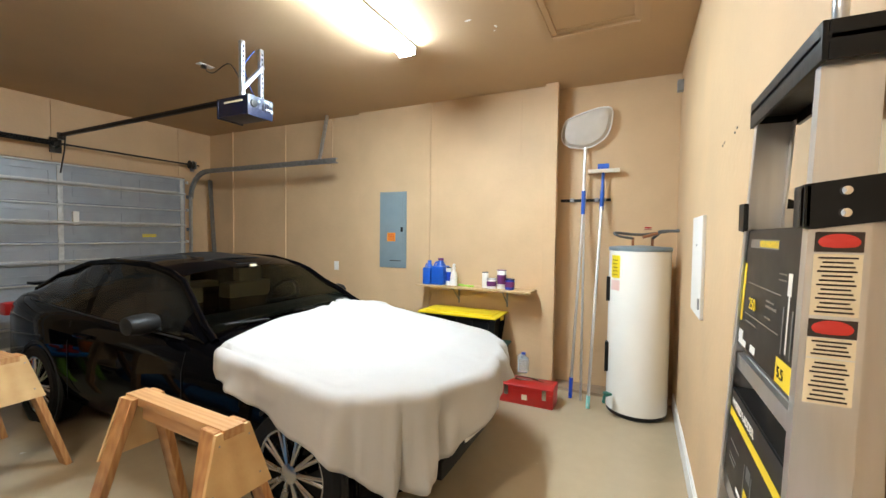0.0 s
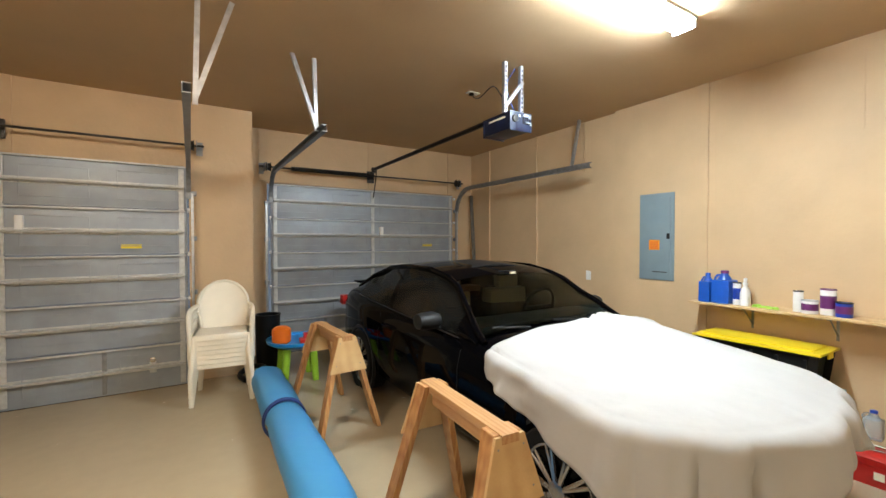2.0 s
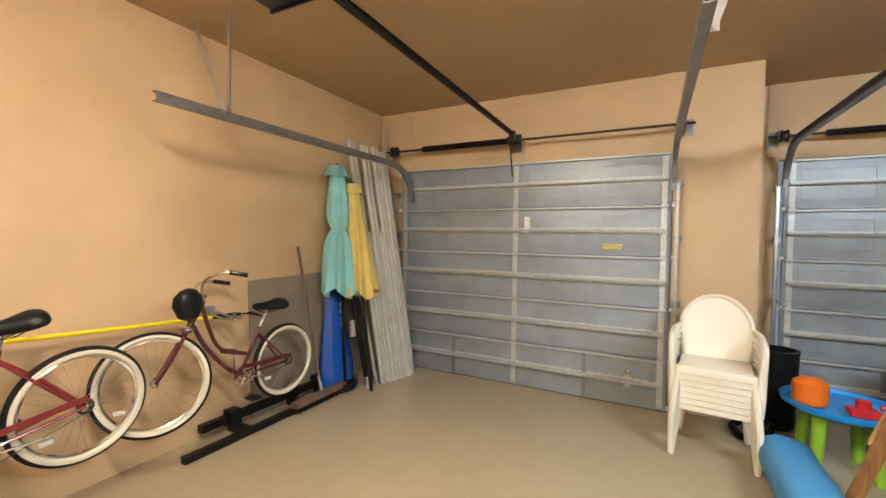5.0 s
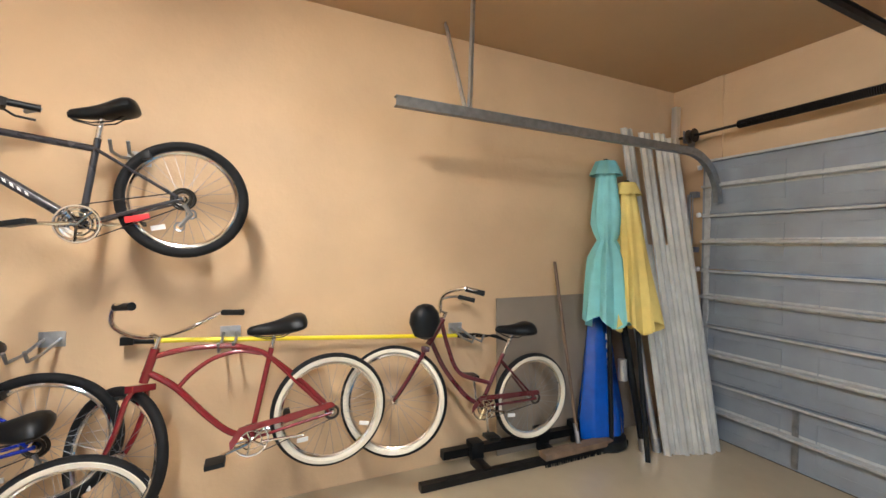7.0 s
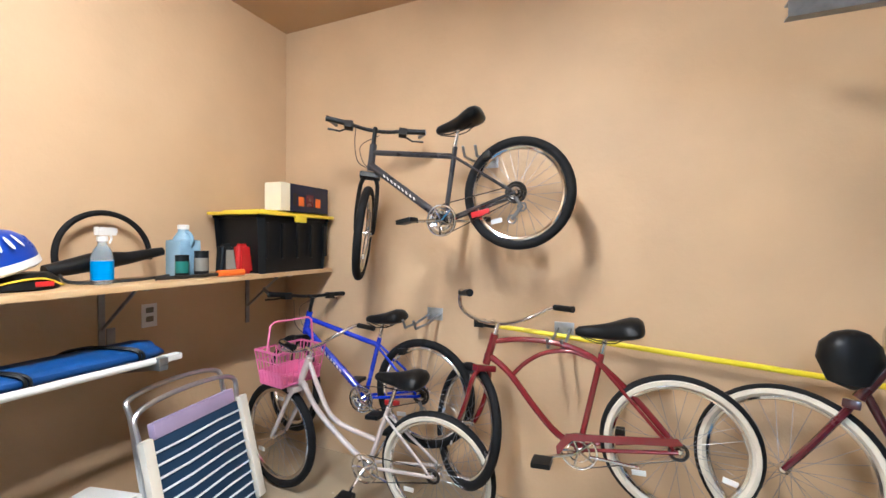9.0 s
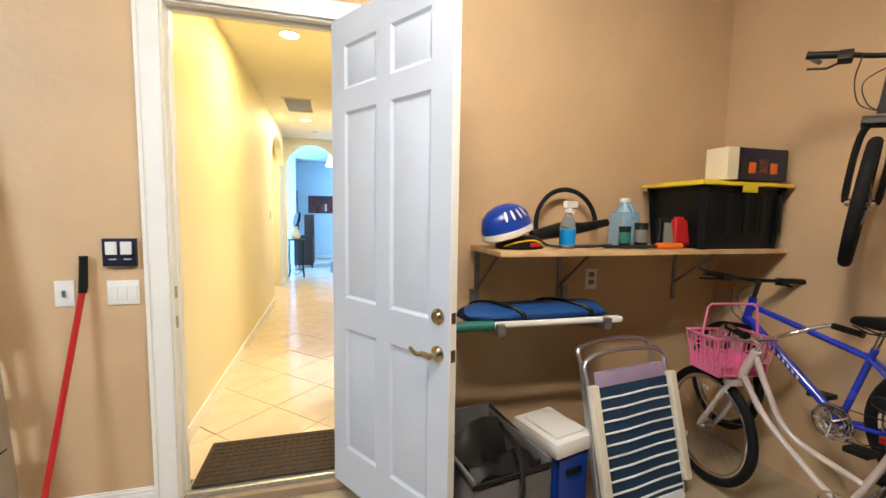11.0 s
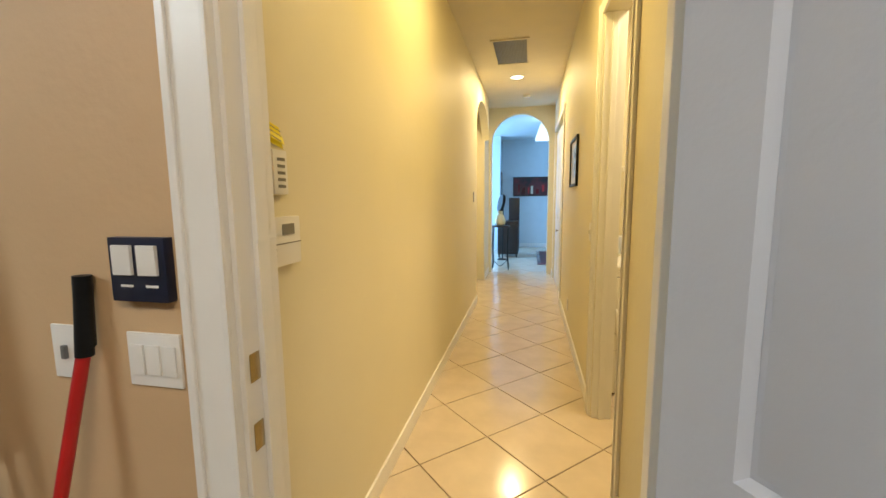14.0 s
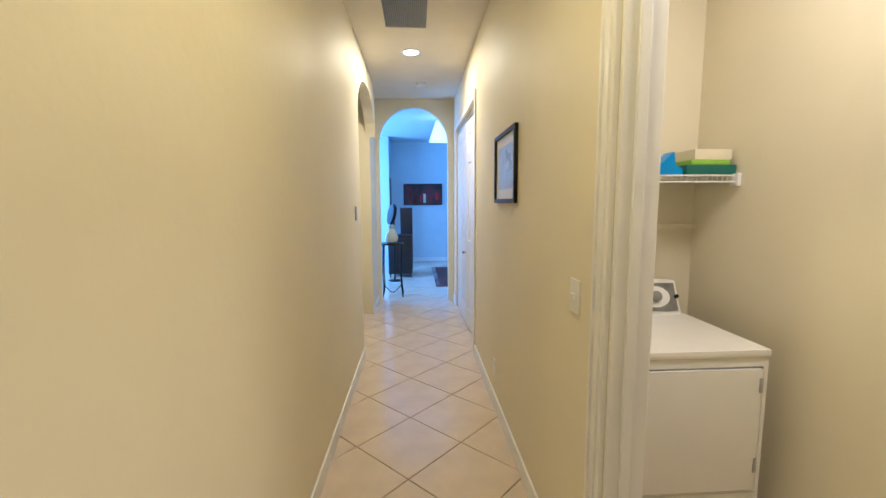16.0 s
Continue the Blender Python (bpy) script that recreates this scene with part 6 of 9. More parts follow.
    prof = [((x - 0.02) * k_, w * k_, h * k_ * 1.5, c * k_) for x, w, h, c in ((-0.138, 0.030, 0.012, 0.016), (-0.132, 0.068, 0.026, 0.016), (-0.115, 0.090, 0.036, 0.014), (-0.085, 0.096, 0.040, 0.011), (-0.05, 0.086, 0.038, 0.006), (-0.015, 0.064, 0.034, 0.002), (0.02, 0.044, 0.030, 0.0), (0.06, 0.033, 0.026, 0.0), (0.10, 0.027, 0.022, 0.002), (0.13, 0.022, 0.019, 0.003), (0.146, 0.010, 0.011, 0.003))]
    rs = []
    for x, w, h, c in prof:
        rs.append([bm.verts.new((sd_.x + x, w * math.cos(a), sd_.z + 0.018 + c + (h if math.sin(a) > 0 else h * 0.55) * math.sin(a))) for a in [2 * math.pi * k / 16 for k in range(16)]])
    for A, B in zip(rs, rs[1:]):
        for j in range(16):
            bm.faces.new((A[j], A[(j + 1) % 16], B[(j + 1) % 16], B[j]))
    bm.faces.new(rs[0][::-1])
    bm.faces.new(rs[-1])
    for dy in (-0.025, 0.025):
        tube(bm, [(sd_.x - 0.09, dy, sd_.z + 0.0), (sd_.x - 0.04, dy, sd_.z - 0.022), (sd_.x + 0.04, dy, sd_.z - 0.022), (sd_.x + 0.11, dy * 0.5, sd_.z + 0.004)], 0.0035, 5)
    part("saddle", bm, "bplastic", th)
    if style == "mtb":
        bm = bmesh.new()
        q0, q1 = hb + Vector((0, 0, 0.03)), bb
        dq = (q1 - q0).normalized()
        for k in range(9):
            for s in (-1, 1):
                c = q0 + (q1 - q0) * (0.22 + 0.05 * k)
                prism(bm, [c + Vector((0, s * 0.0205, 0.008)), c + Vector((0, s * 0.0205, -0.008)), c + dq * 0.014 + Vector((0, s * 0.0205, -0.008)), c + dq * 0.014 + Vector((0, s * 0.0205, 0.008))], (0, s * 0.0022, 0))
        part("decal", bm, "white", th, kind="stuff")
    # crank set
    bm = bmesh.new()
    ring(bm, bb + Vector((0, 0.05, 0)), 0.082, 0.006, 36, 6)
    ring(bm, bb + Vector((0, 0.05, 0)), 0.05, 0.004, 24, 5)
    for k in range(5):
        a = 2 * math.pi * k / 5
        tube(bm, [bb + Vector((0, 0.05, 0)), bb + Vector((0.08 * math.cos(a), 0.05, 0.08 * math.sin(a)))], 0.006, 5)
    if style == "mtb":
        ring(bm, bb + Vector((0, 0.042, 0)), 0.066, 0.008, 30, 5)
        ring(bm, bb + Vector((0, 0.034, 0)), 0.045, 0.010, 24, 5)
    part("chainring", bm, "chrome", th)
    bm = bmesh.new()
    ring(bm, (0, 0.05, 0), 0.034, 0.008, 20, 5)
    if style == "mtb":
        ring(bm, (0, 0.04, 0), 0.048, 0.008, 20, 5)
    for s in (1, -1):
        tube(bm, [bb + Vector((0, 0.05, 0.082 * s)), (0, 0.05, 0.034 * s)], 0.003, 5)
    part("chain", bm, "darksteel", th)
    for s, a in ((1, radians(crank)), (-1, radians(crank + 180))):
        bm = bmesh.new()
        e = bb + Vector((0.165 * math.cos(a), s * 0.085, 0.165 * math.sin(a)))
        tube(bm, [bb + Vector((0, s * 0.045, 0)), bb + Vector((0.02 * math.cos(a), s * 0.075, 0.02 * math.sin(a))), e], 0.009, 8)
        part("crank_arm", bm, "chrome", th)
        bpart("pedal", (e.x - 0.045, min(e.y, e.y + s * 0.09), e.z - 0.012), (e.x + 0.045, max(e.y, e.y + s * 0.09), e.z + 0.012), "bplastic", th, 0.005)
    if guard:
        bm = bmesh.new()
        prism(bm, [bb + Vector((0.05, 0.062, 0.085)), bb + Vector((0.10, 0.062, 0.02)), bb + Vector((0.10, 0.062, -0.03)), bb + Vector((0.075, 0.062, 0.0)), bb + Vector((0.03, 0.062, 0.055)), (0.02, 0.062, 0.03), (-0.02, 0.062, 0.04), (0.0, 0.062, 0.065)], (0, 0.006, 0))
        part("chain_guard", bm, paint, th)
    if style == "mtb":
        bm = bmesh.new()
        tube(bm, [(0, 0.06, -0.03), (-0.02, 0.065, -0.08), (0.04, 0.065, -0.13)], 0.010, 8)
        ring(bm, (0.04, 0.06, -0.13), 0.02, 0.005, 12, 5)
        ring(bm, (-0.02, 0.06, -0.08), 0.02, 0.005, 12, 5)
        part("derailleur", bm, "galvd", th)
        bm = bmesh.new()
        box(bm, (0.15, 0.03, -0.075), (0.25, 0.045, -0.045), 0.004)
        part("side_reflector", bm, "redpl", th)
        bm = bmesh.new()
        for dd in (-0.03, 0.03):
            tube(bm, curve_pts([st + Vector((0.05, dd * 4, 0.0)), st + Vector((0.14, dd, -0.06)), hb + Vector((0.06, dd, 0.06)), hb + Vector((0.0, dd, 0.0))], 5), 0.0025, 4)
        part("brake_cable", bm, "cable", th, kind="stuff")
        for c in ((0.10, 0.0, R * 0.80),):
            bm = bmesh.new()
            box(bm, (0.09, -0.05, R * 0.72), (0.13, 0.05, R * 0.84), 0.008)
            part("brake", bm, "blacksteel", th)
    if style != "mtb":
        bm = bmesh.new()
        tube(bm, [bb + Vector((-0.05, 0.05, -0.02)), bb + Vector((-0.16 if style == "step" else -0.26, 0.07, -0.03))], 0.007, 6)
        part("kickstand", bm, "chrome", th)
    if basket:
        bm = bmesh.new()
        bx0, bx1, bw, bz0, bz1 = st.x + 0.07, st.x + 0.30, 0.17, st.z - 0.20, st.z + 0.0
        corners = [(bx0, -bw), (bx1, -bw), (bx1, bw), (bx0, bw)]
        def at(cx, cy, f):
            s = 0.82 + 0.18 * f
            mx = (bx0 + bx1) / 2
            return Vector((mx + (cx - mx) * s, cy * s, bz0 + (bz1 - bz0) * f))
        for f in (0, 0.35, 0.7, 1.0):
            tube(bm, [at(cx, cy, f) for cx, cy in corners], 0.007 if f in (0, 1.0) else 0.004, 6, closed=True)
        wires = bmesh.new()
        for (ax_, ay), (bx_, by) in zip(corners, corners[1:] + corners[:1]):
            for k in range(7):
                s = k / 7
                c = (ax_ + (bx_ - ax_) * s, ay + (by - ay) * s)
                tube(wires, [at(*c, 0), at(*c, 1)], 0.004, 4)
        box(bm, (at(bx0, -bw, 0).x, at(bx0, -bw, 0).y, bz0 - 0.003), (at(bx1, bw, 0).x, at(bx1, bw, 0).y, bz0 + 0.004), 0.002)
        box(bm, (at(bx1, 0, 0).x + 0.004, -bw * 0.8, bz0), (at(bx1, 0, 0).x + 0.012, bw * 0.8, bz0 + 0.08), 0.002)
        box(bm, (bx0 + 0.01, -bw * 0.83, bz0), (bx1 - 0.01, -bw * 0.83 + 0.006, bz0 + 0.08), 0.002)
        box(bm, (bx0 + 0.01, bw * 0.83 - 0.006, bz0), (bx1 - 0.01, bw * 0.83, bz0 + 0.08), 0.002)
        mx = (bx0 + bx1) / 2
        tube(bm, [(mx, -bw, bz1), (mx, -bw * 0.9, bz1 + 0.15), (mx, -bw * 0.75, bz1 + 0.17), (mx, bw * 0.75, bz1 + 0.17), (mx, bw * 0.9, bz1 + 0.15), (mx, bw, bz1)], 0.006, 6)
        bmesh.ops.transform(bm, matrix=steer_m, verts=bm.verts)
        basket_ = part("basket", bm, "pink", th, "pink plastic handlebar basket")
        bmesh.ops.transform(wires, matrix=steer_m, verts=wires.verts)
        part("basket_lattice", wires, "pink", basket_, kind="stuff")
    return th


def bike_pose(x, y, z, pitch=0.0, lean=0.0, yaw=0.0):
    """Rear axle at x, y, z; forward is -y; pitch lifts the front, lean tips the top to the wall."""
    return Matrix.Translation((x, y, z)) @ Matrix.Rotation(radians(-90 + yaw), 4, "Z") @ Matrix.Rotation(radians(-pitch), 4, "Y") @ Matrix.Rotation(radians(lean), 4, "X")


BG = "bicycles along the wall"
b1 = bike("grey mountain bicycle hung high on the tan wall, front wheel turned", BG, bike_pose(-1.96, 1.93, 1.815, -12, 0, 0), 0.98, 0.287, "bikegrey", "mtb", -62, bar="flat", crank=10)
b2 = bike("red cruiser bicycle with cream whitewall rear tyre, hung on hooks", BG, bike_pose(-1.99, 2.66, 0.66, -5, 0, 0), 1.02, 0.325, "bikered", "cruiser", -42, white_r=True, bar="cruiser", crank=-12, guard=True)
b3 = bike("maroon step-through bicycle with cream whitewall tyres hung on the wall", BG, bike_pose(-2.03, 4.10, 0.53, 6, 0, 0), 1.05, 0.315, "maroon", "step", -25, white_f=True, white_r=True, Rf=0.335, bar="high", crank=-100, guard=True)
b4 = bike("blue mountain bicycle with black tyres leaning in the corner", BG, bike_pose(-2.08, 1.35, 0.66, -5, 0, 0), 1.03, 0.325, "bikeblue", "mtb", -18, bar="flat", crank=200)
b5 = bike("pearl white step-through bicycle with pink basket on the floor", BG, bike_pose(-1.88, 1.53, 0.335, 0, -3, 2), 1.09, 0.33, "bikewhite", "step", -10, white_r=True, bar="cruiser", basket=True, crank=-60)
tagged(bpy.data.objects["bicycle"], "", "")
for y, z in ((2.12, 1.07), (3.62, 1.00), (1.66, 2.06), (1.30, 1.09)):
    hk = thing("bike_hook", "galvanised steel bicycle hook screwed to the wall", "hook", "wall hooks", pose(XW, y, z))
    bpart("plate", (0.0, -0.055, -0.04), (0.006, 0.055, 0.04), "galv", hk, 0.003)
    bm = bmesh.new()
    for dy in (-0.035, 0.035):
        tube(bm, [(0.004, dy, 0.0), (0.20, dy, -0.03), (0.34, dy, -0.03), (0.37, dy, 0.02)], 0.008, 8)
    part("arm", bm, "galvd", hk)
bm = bmesh.new()
tube(bm, [(-2.25, 1.73, 1.07), (-2.26, 3.70, 0.955)], 0.014, 10)
yp = thing("extension_pole", "bright yellow fibreglass extension pole resting on the wall hooks", "pole")
part("shaft", bm, "yelpole", yp)
bm = bmesh.new()
tube(bm, [(-2.25, 1.66, 1.075), (-2.25, 1.76, 1.068)], 0.019, 10)
box(bm, (-2.28, 1.61, 1.055), (-2.22, 1.67, 1.10), 0.006)
part("end_fitting", bm, "bplastic", yp)
bm = bmesh.new()
for k in range(4):
    tube(bm, curve_pts([(-2.26, 3.64, 0.96), (-2.15, 3.70 + 0.02 * k, 0.99 - 0.01 * k), (-2.10, 3.82, 0.965 + 0.006 * k), (-2.06, 3.92, 0.93)], 5), 0.004, 5)
tube(bm, [(-2.26, 3.60, 0.965), (-2.22, 3.72, 0.955)], 0.02, 8)
solid("bungee_cord", bm, "bplastic", "black bungee cord wrapped round the end of the yellow pole", "cord")
# black bag on the bars of the maroon bicycle
bm = bmesh.new()
lathe(bm, [(0.02, -0.14), (0.09, -0.11), (0.115, -0.02), (0.10, 0.05), (0.06, 0.10), (0.02, 0.115)], (0, 0, 0), 14, pose(-1.90, 3.20, 1.16, 0, 0, 20) @ Matrix.Diagonal((0.65, 0.88, 0.85, 1)))
for v in bm.verts:
    v.co += Vector((noise.noise(v.co * 9), noise.noise(v.co * 8 + Vector((3, 0, 0))), 0)) * 0.02
solid("handlebar_bag", bm, "bplastic", "black vinyl bag hanging on the handlebar of the maroon bicycle", "bag")

# board and broom against the wall
bm = bmesh.new()
prism(bm, [(-2.335, 3.97, 1.21), (-2.335, 5.55, 1.23), (-2.28, 5.55, 0.0), (-2.28, 3.97, 0.0)], (0.012, 0, 0))
solid("hardboard_sheet", bm, "hardboard", "grey-brown hardboard sheet leaning on the tan wall", "board")
br = thing("push_broom", "old push broom with a worn wooden handle leaning on the wall", "broom")
bm = bmesh.new()
tube(bm, [(-2.30, 4.51, 1.50), (-2.04, 4.56, 0.12)], 0.013, 10)
part("handle", bm, "rust", br)
bm = bmesh.new()
tube(bm, [(-2.07, 4.555, 0.24), (-2.035, 4.56, 0.10)], 0.017, 10)
part("socket", bm, "galv", br)
bpart("block", (-2.06, 4.20, 0.055), (-1.97, 4.86, 0.10), "rust", br, 0.008)
bm = bmesh.new()
for i in range(60):
    y = 4.21 + 0.64 * i / 59
    for x in (-2.045, -2.015, -1.985):
        tube(bm, [(x, y, 0.056), (x + 0.008 * math.sin(i * 2.1), y + 0.006 * math.sin(i), 0.001)], 0.004, 4)
part("bristles", bm, "bplastic", br, kind="stuff")
# steel roof rack parts on the floor
rk2 = thing("roof_rack", "black steel roof rack frame lying on the floor under the bicycles", "rack")
for a, b, w in (((-2.06, 3.25, 0.03), (-2.02, 5.05, 0.03), 0.025), ((-2.27, 3.5, 0.10), (-2.23, 4.75, 0.10), 0.03)):
    bm = bmesh.new()
    d = Vector(b) - Vector(a)
    prism(bm, [Vector(a) + Vector((-w, 0, -w)), Vector(a) + Vector((w, 0, -w)), Vector(a) + Vector((w, 0, w)), Vector(a) + Vector((-w, 0, w))], d)
    part("bar", bm, "blacksteel", rk2)
for y in (3.75, 4.35, 4.7):
    bpart("cross_member", (-2.25, y - 0.03, 0.0), (-2.03, y + 0.03, 0.07), "blacksteel", rk2, 0.006)
    bpart("clamp", (-2.28, y - 0.05, 0.06), (-2.18, y + 0.05, 0.18), "bplastic", rk2, 0.012)


# parasols
def parasol(x, y, z0, z1, R, mat, label, lean, pinch=0.45):
    th = thing("parasol", label, "umbrella", "folded parasols")
    top, bot = Vector((x - lean[0], y - lean[1], z1)), Vector((x, y, z0))
    bm = bmesh.new()
    rs = []
    N, S = 48, 18
    for i in range(S + 1):
        s = i / S
        c = top + (bot - top) * s
        prof = R * (0.30 + 0.85 * s) if s < pinch * 0.35 else R * (0.45 + 0.30 * math.sin(s * 6))
        base = R * (0.35 + 0.65 * s ** 0.9)
        w = base * (1 - 0.45 * math.exp(-((s - pinch) / 0.06) ** 2)) if pinch else base
        row = []
        for j in range(N):
            a = 2 * math.pi * j / N
            fold = 1 + (0.20 * s + 0.04) * math.sin(8 * a + 2 * s) + 0.06 * math.sin(3 * a + 5 * s)
            row.append(bm.verts.new(c + Vector((w * fold * math.cos(a) * 0.8, w * fold * math.sin(a), (0.05 * math.sin(4 * a) if i == S else 0)))))
        rs.append(row)
    for A, B in zip(rs, rs[1:]):
        for j in range(N):
            bm.faces.new((A[j], A[(j + 1) % N], B[(j + 1) % N], B[j]))
    bm.faces.new(rs[0][::-1])
    part("canopy", bm, mat, th)
    bm = bmesh.new()
    rs = []
    for s in (0.0, 0.05, 0.09):
        c = top + (bot - top) * s
        rs.append([bm.verts.new(c + Vector((R * (0.38 + 2.5 * s) * math.cos(a) * (1 + 0.06 * math.sin(8 * a)), R * (0.42 + 3.0 * s) * math.sin(a) * (1 + 0.06 * math.sin(8 * a)), 0.01))) for a in [2 * math.pi * j / 32 for j in range(32)]])
    for A, B in zip(rs, rs[1:]):
        for j in range(32):
            bm.faces.new((A[j], A[(j + 1) % 32], B[(j + 1) % 32], B[j]))
    bm.faces.new(rs[0][::-1])
    part("vent_flap", bm, mat, th)
    bm = bmesh.new()
    d = (bot - top).normalized()
    foot = bot + d * (bot.z / -d.z) if d.z < 0 else bot
    tube(bm, [top - d * 0.02, foot], 0.019, 10)
    lathe(bm, [(0.02, -0.01), (0.03, 0.0), (0.02, 0.03), (0.005, 0.035)], top, 12)
    part("pole", bm, "bplastic", th)
    return th


parasol(-2.08, 4.90, 1.03, 2.34, 0.20, "aqua", "folded aqua canvas parasol leaning on the wall", (0.10, -0.03), 0.50)
parasol(-1.93, 5.05, 1.00, 2.17, 0.175, "ycanvas", "folded yellow canvas parasol leaning beside the aqua one", (0.20, -0.07), 0)
vb = bmesh.new()
rs = []
for i, (z, r) in enumerate(((0.0, 0.165), (0.15, 0.17), (0.5, 0.125), (0.9, 0.085), (1.25, 0.055))):
    rs.append([vb.verts.new((-2.14 - 0.10 * z + r * math.cos(a) * (0.8 + 0.08 * math.sin(5 * a + z * 3)), 4.90 + 0.03 * z + r * 1.25 * math.sin(a) * (1 + 0.07 * math.sin(7 * a)), z + 0.06)) for a in [2 * math.pi * j / 28 for j in range(28)]])
for A, B in zip(rs, rs[1:]):
    for j in range(28):
        vb.faces.new((A[j], A[(j + 1) % 28], B[(j + 1) % 28], B[j]))
vb.faces.new(rs[0][::-1])
vb.faces.new(rs[-1])
vt = thing("vinyl_bundle", "shiny blue vinyl bundle standing upright against the wall", "bundle")
part("sheet", vb, "vinyl", vt)
bm = bmesh.new()
for z in (0.5, 0.58, 0.66, 0.72, 0.80, 0.87):
    box(bm, (-2.06 - 0.10 * (z - 0.5), 4.885, z), (-2.052 - 0.10 * (z - 0.5), 4.915, z + 0.045), 0.001)
part("print_mark", bm, "white", vt, kind="stuff")
bm = bmesh.new()
lathe(bm, [(0.17, 0.0), (0.19, 0.02), (0.18, 0.08), (0.12, 0.10)], (-2.12, 4.90, 0.0), 20)
part("base", bm, "bplastic", vt)
for x, y, mt, nm, lb, r in ((-1.90, 5.10, "bplastic", "black_pole", "black umbrella pole with a silver foot leaning in the corner", 0.028), (-1.86, 5.20, "alu", "silver_pole", "silver aluminium tube leaning beside the panels", 0.026)):
    pth = thing("pole", lb, "pole", "poles in the corner")
    bm = bmesh.new()
    tube(bm, [(x, y, 0.06), (x - 0.22, y - 0.06, 1.25)], r, 12)
    part("tube", bm, mt, pth)
    bm = bmesh.new()
    tube(bm, [(x + 0.012, y + 0.003, 0.0), (x - 0.004, y, 0.10)], r + 0.006, 12)
    part("foot", bm, "alu" if mt != "alu" else "galv", pth)
bm = bmesh.new()
tube(bm, [(-2.0, 4.98, 0.55), (-2.01, 4.98, 0.72)], 0.035, 12)
solid("pole_collar", bm, "alu", "silver clamp collar on the dark parasol pole", "collar")

# corrugated shutter panels leaning in the corner
for k, (x, y, hgt) in enumerate(((-1.78, 5.26, 2.70), (-1.73, 5.40, 2.66), (-1.70, 5.53, 2.66), (-1.68, 5.64, 2.62))):
    bm = bmesh.new()
    lean = -0.50 + 0.02 * k
    w, dep, cnt = 0.115, 0.030, 2
    pts = []
    for i in range(cnt):
        u = -w + 2 * w * i / cnt
        st_ = 2 * w / cnt
        pts += [(u, 0), (u + st_ * 0.25, 0), (u + st_ * 0.4, dep), (u + st_ * 0.75, dep)]
    pts.append((w, 0))
    outline = [Vector((x + q, y + p * 0.55, 0)) for p, q in pts] + [Vector((x + q - 0.004, y + p * 0.55, 0)) for p, q in pts[::-1]]
    prism(bm, outline, (lean, 0.0, hgt))
    solid("shutter_panel", bm, "panel", "corrugated galvanised storm shutter panel leaning in the corner", "shutter panel", "storm shutter panels")
for k, (x, y, hgt) in enumerate(((-1.80, 5.33, 1.66), (-1.74, 5.47, 1.66), (-1.71, 5.58, 1.64))):
    bm = bmesh.new()
    pts = [(-0.05, 0), (-0.03, 0), (-0.015, 0.03), (0.015, 0.03), (0.03, 0), (0.05, 0)]
    outline = [Vector((x + 0.035 + q, y + p * 0.8, 0)) for p, q in pts] + [Vector((x + 0.031 + q, y + p * 0.8, 0)) for p, q in pts[::-1]]
    prism(bm, outline, (-0.31, 0.0, hgt))
    solid("shutter_panel", bm, "panel", "shorter corrugated galvanised shutter panel leaning on the others", "shutter panel", "storm shutter panels")
bm = bmesh.new()
prism(bm, [(-2.30, 5.86, 0), (-2.25, 5.86, 0), (-2.25, 5.92, 0), (-2.30, 5.92, 0)], (0.02, 0, 2.98))
solid("trim_board", bm, "alu", "narrow pale metal strip standing in the corner by the door", "strip")

# south wall shelf with clutter
s2 = thing("storage_shelf", "long rough wooden shelf on steel brackets above the folded lounger", "shelf")
bpart("board", (XW + 0.02, 0.04, 1.335), (-0.50, 0.47, 1.36), "shelfwood", s2, 0.003)
for x in (-0.555, -1.10, -1.98):
    bm = bmesh.new()
    box(bm, (x - 0.015, 0.0, 1.322), (x + 0.015, 0.40, 1.334), 0.002)
    box(bm, (x - 0.015, 0.0, 0.98), (x + 0.015, 0.008, 1.322), 0.002)
    tube(bm, [(x, 0.30, 1.322), (x, 0.01, 1.10)], 0.008, 6)
    part("bracket", bm, "galvd", s2)
arms = thing("wall_bracket", "dark steel wall arms carrying a blue canvas roll", "bracket")
for x in (-0.53, -1.14):
    bm = bmesh.new()
    box(bm, (x - 0.02, 0.0, 0.94), (x + 0.02, 0.44, 0.965), 0.004)
    box(bm, (x - 0.02, 0.0, 0.90), (x + 0.02, 0.01, 1.10), 0.004)
    box(bm, (x - 0.02, 0.40, 0.965), (x + 0.02, 0.44, 1.0), 0.004)
    prism(bm, [(x - 0.004, 0.01, 0.86), (x - 0.004, 0.01, 0.94), (x - 0.004, 0.42, 0.94)], (0.008, 0, 0))
    part("arm", bm, "galvd", arms)
rl = thing("canopy_bag", "rolled blue canvas canopy resting on the wall arms", "rolled canvas")
bm = bmesh.new()
rs = []
for i in range(25):
    x = -0.40 - 0.80 * i / 24
    e = min(1, 0.72 + min(i, 24 - i) * 0.14)
    row = []
    for j in range(28):
        a = 2 * math.pi * j / 28
        r = 1 + 0.05 * math.sin(4 * a + 1.0) + 0.03 * noise.noise(Vector((x * 7, a * 1.5, 0)))
        sy_, sz_ = math.copysign(abs(math.cos(a)) ** 0.7, math.cos(a)), math.copysign(abs(math.sin(a)) ** 0.8, math.sin(a))
        row.append(bm.verts.new((x + 0.02 * math.sin(a * 2), 0.24 + 0.125 * e * r * sy_, 1.012 + 0.044 * e * r * sz_)))
    rs.append(row)
for A, B in zip(rs, rs[1:]):
    for j in range(28):
        bm.faces.new((A[j], A[(j + 1) % 28], B[(j + 1) % 28], B[j]))
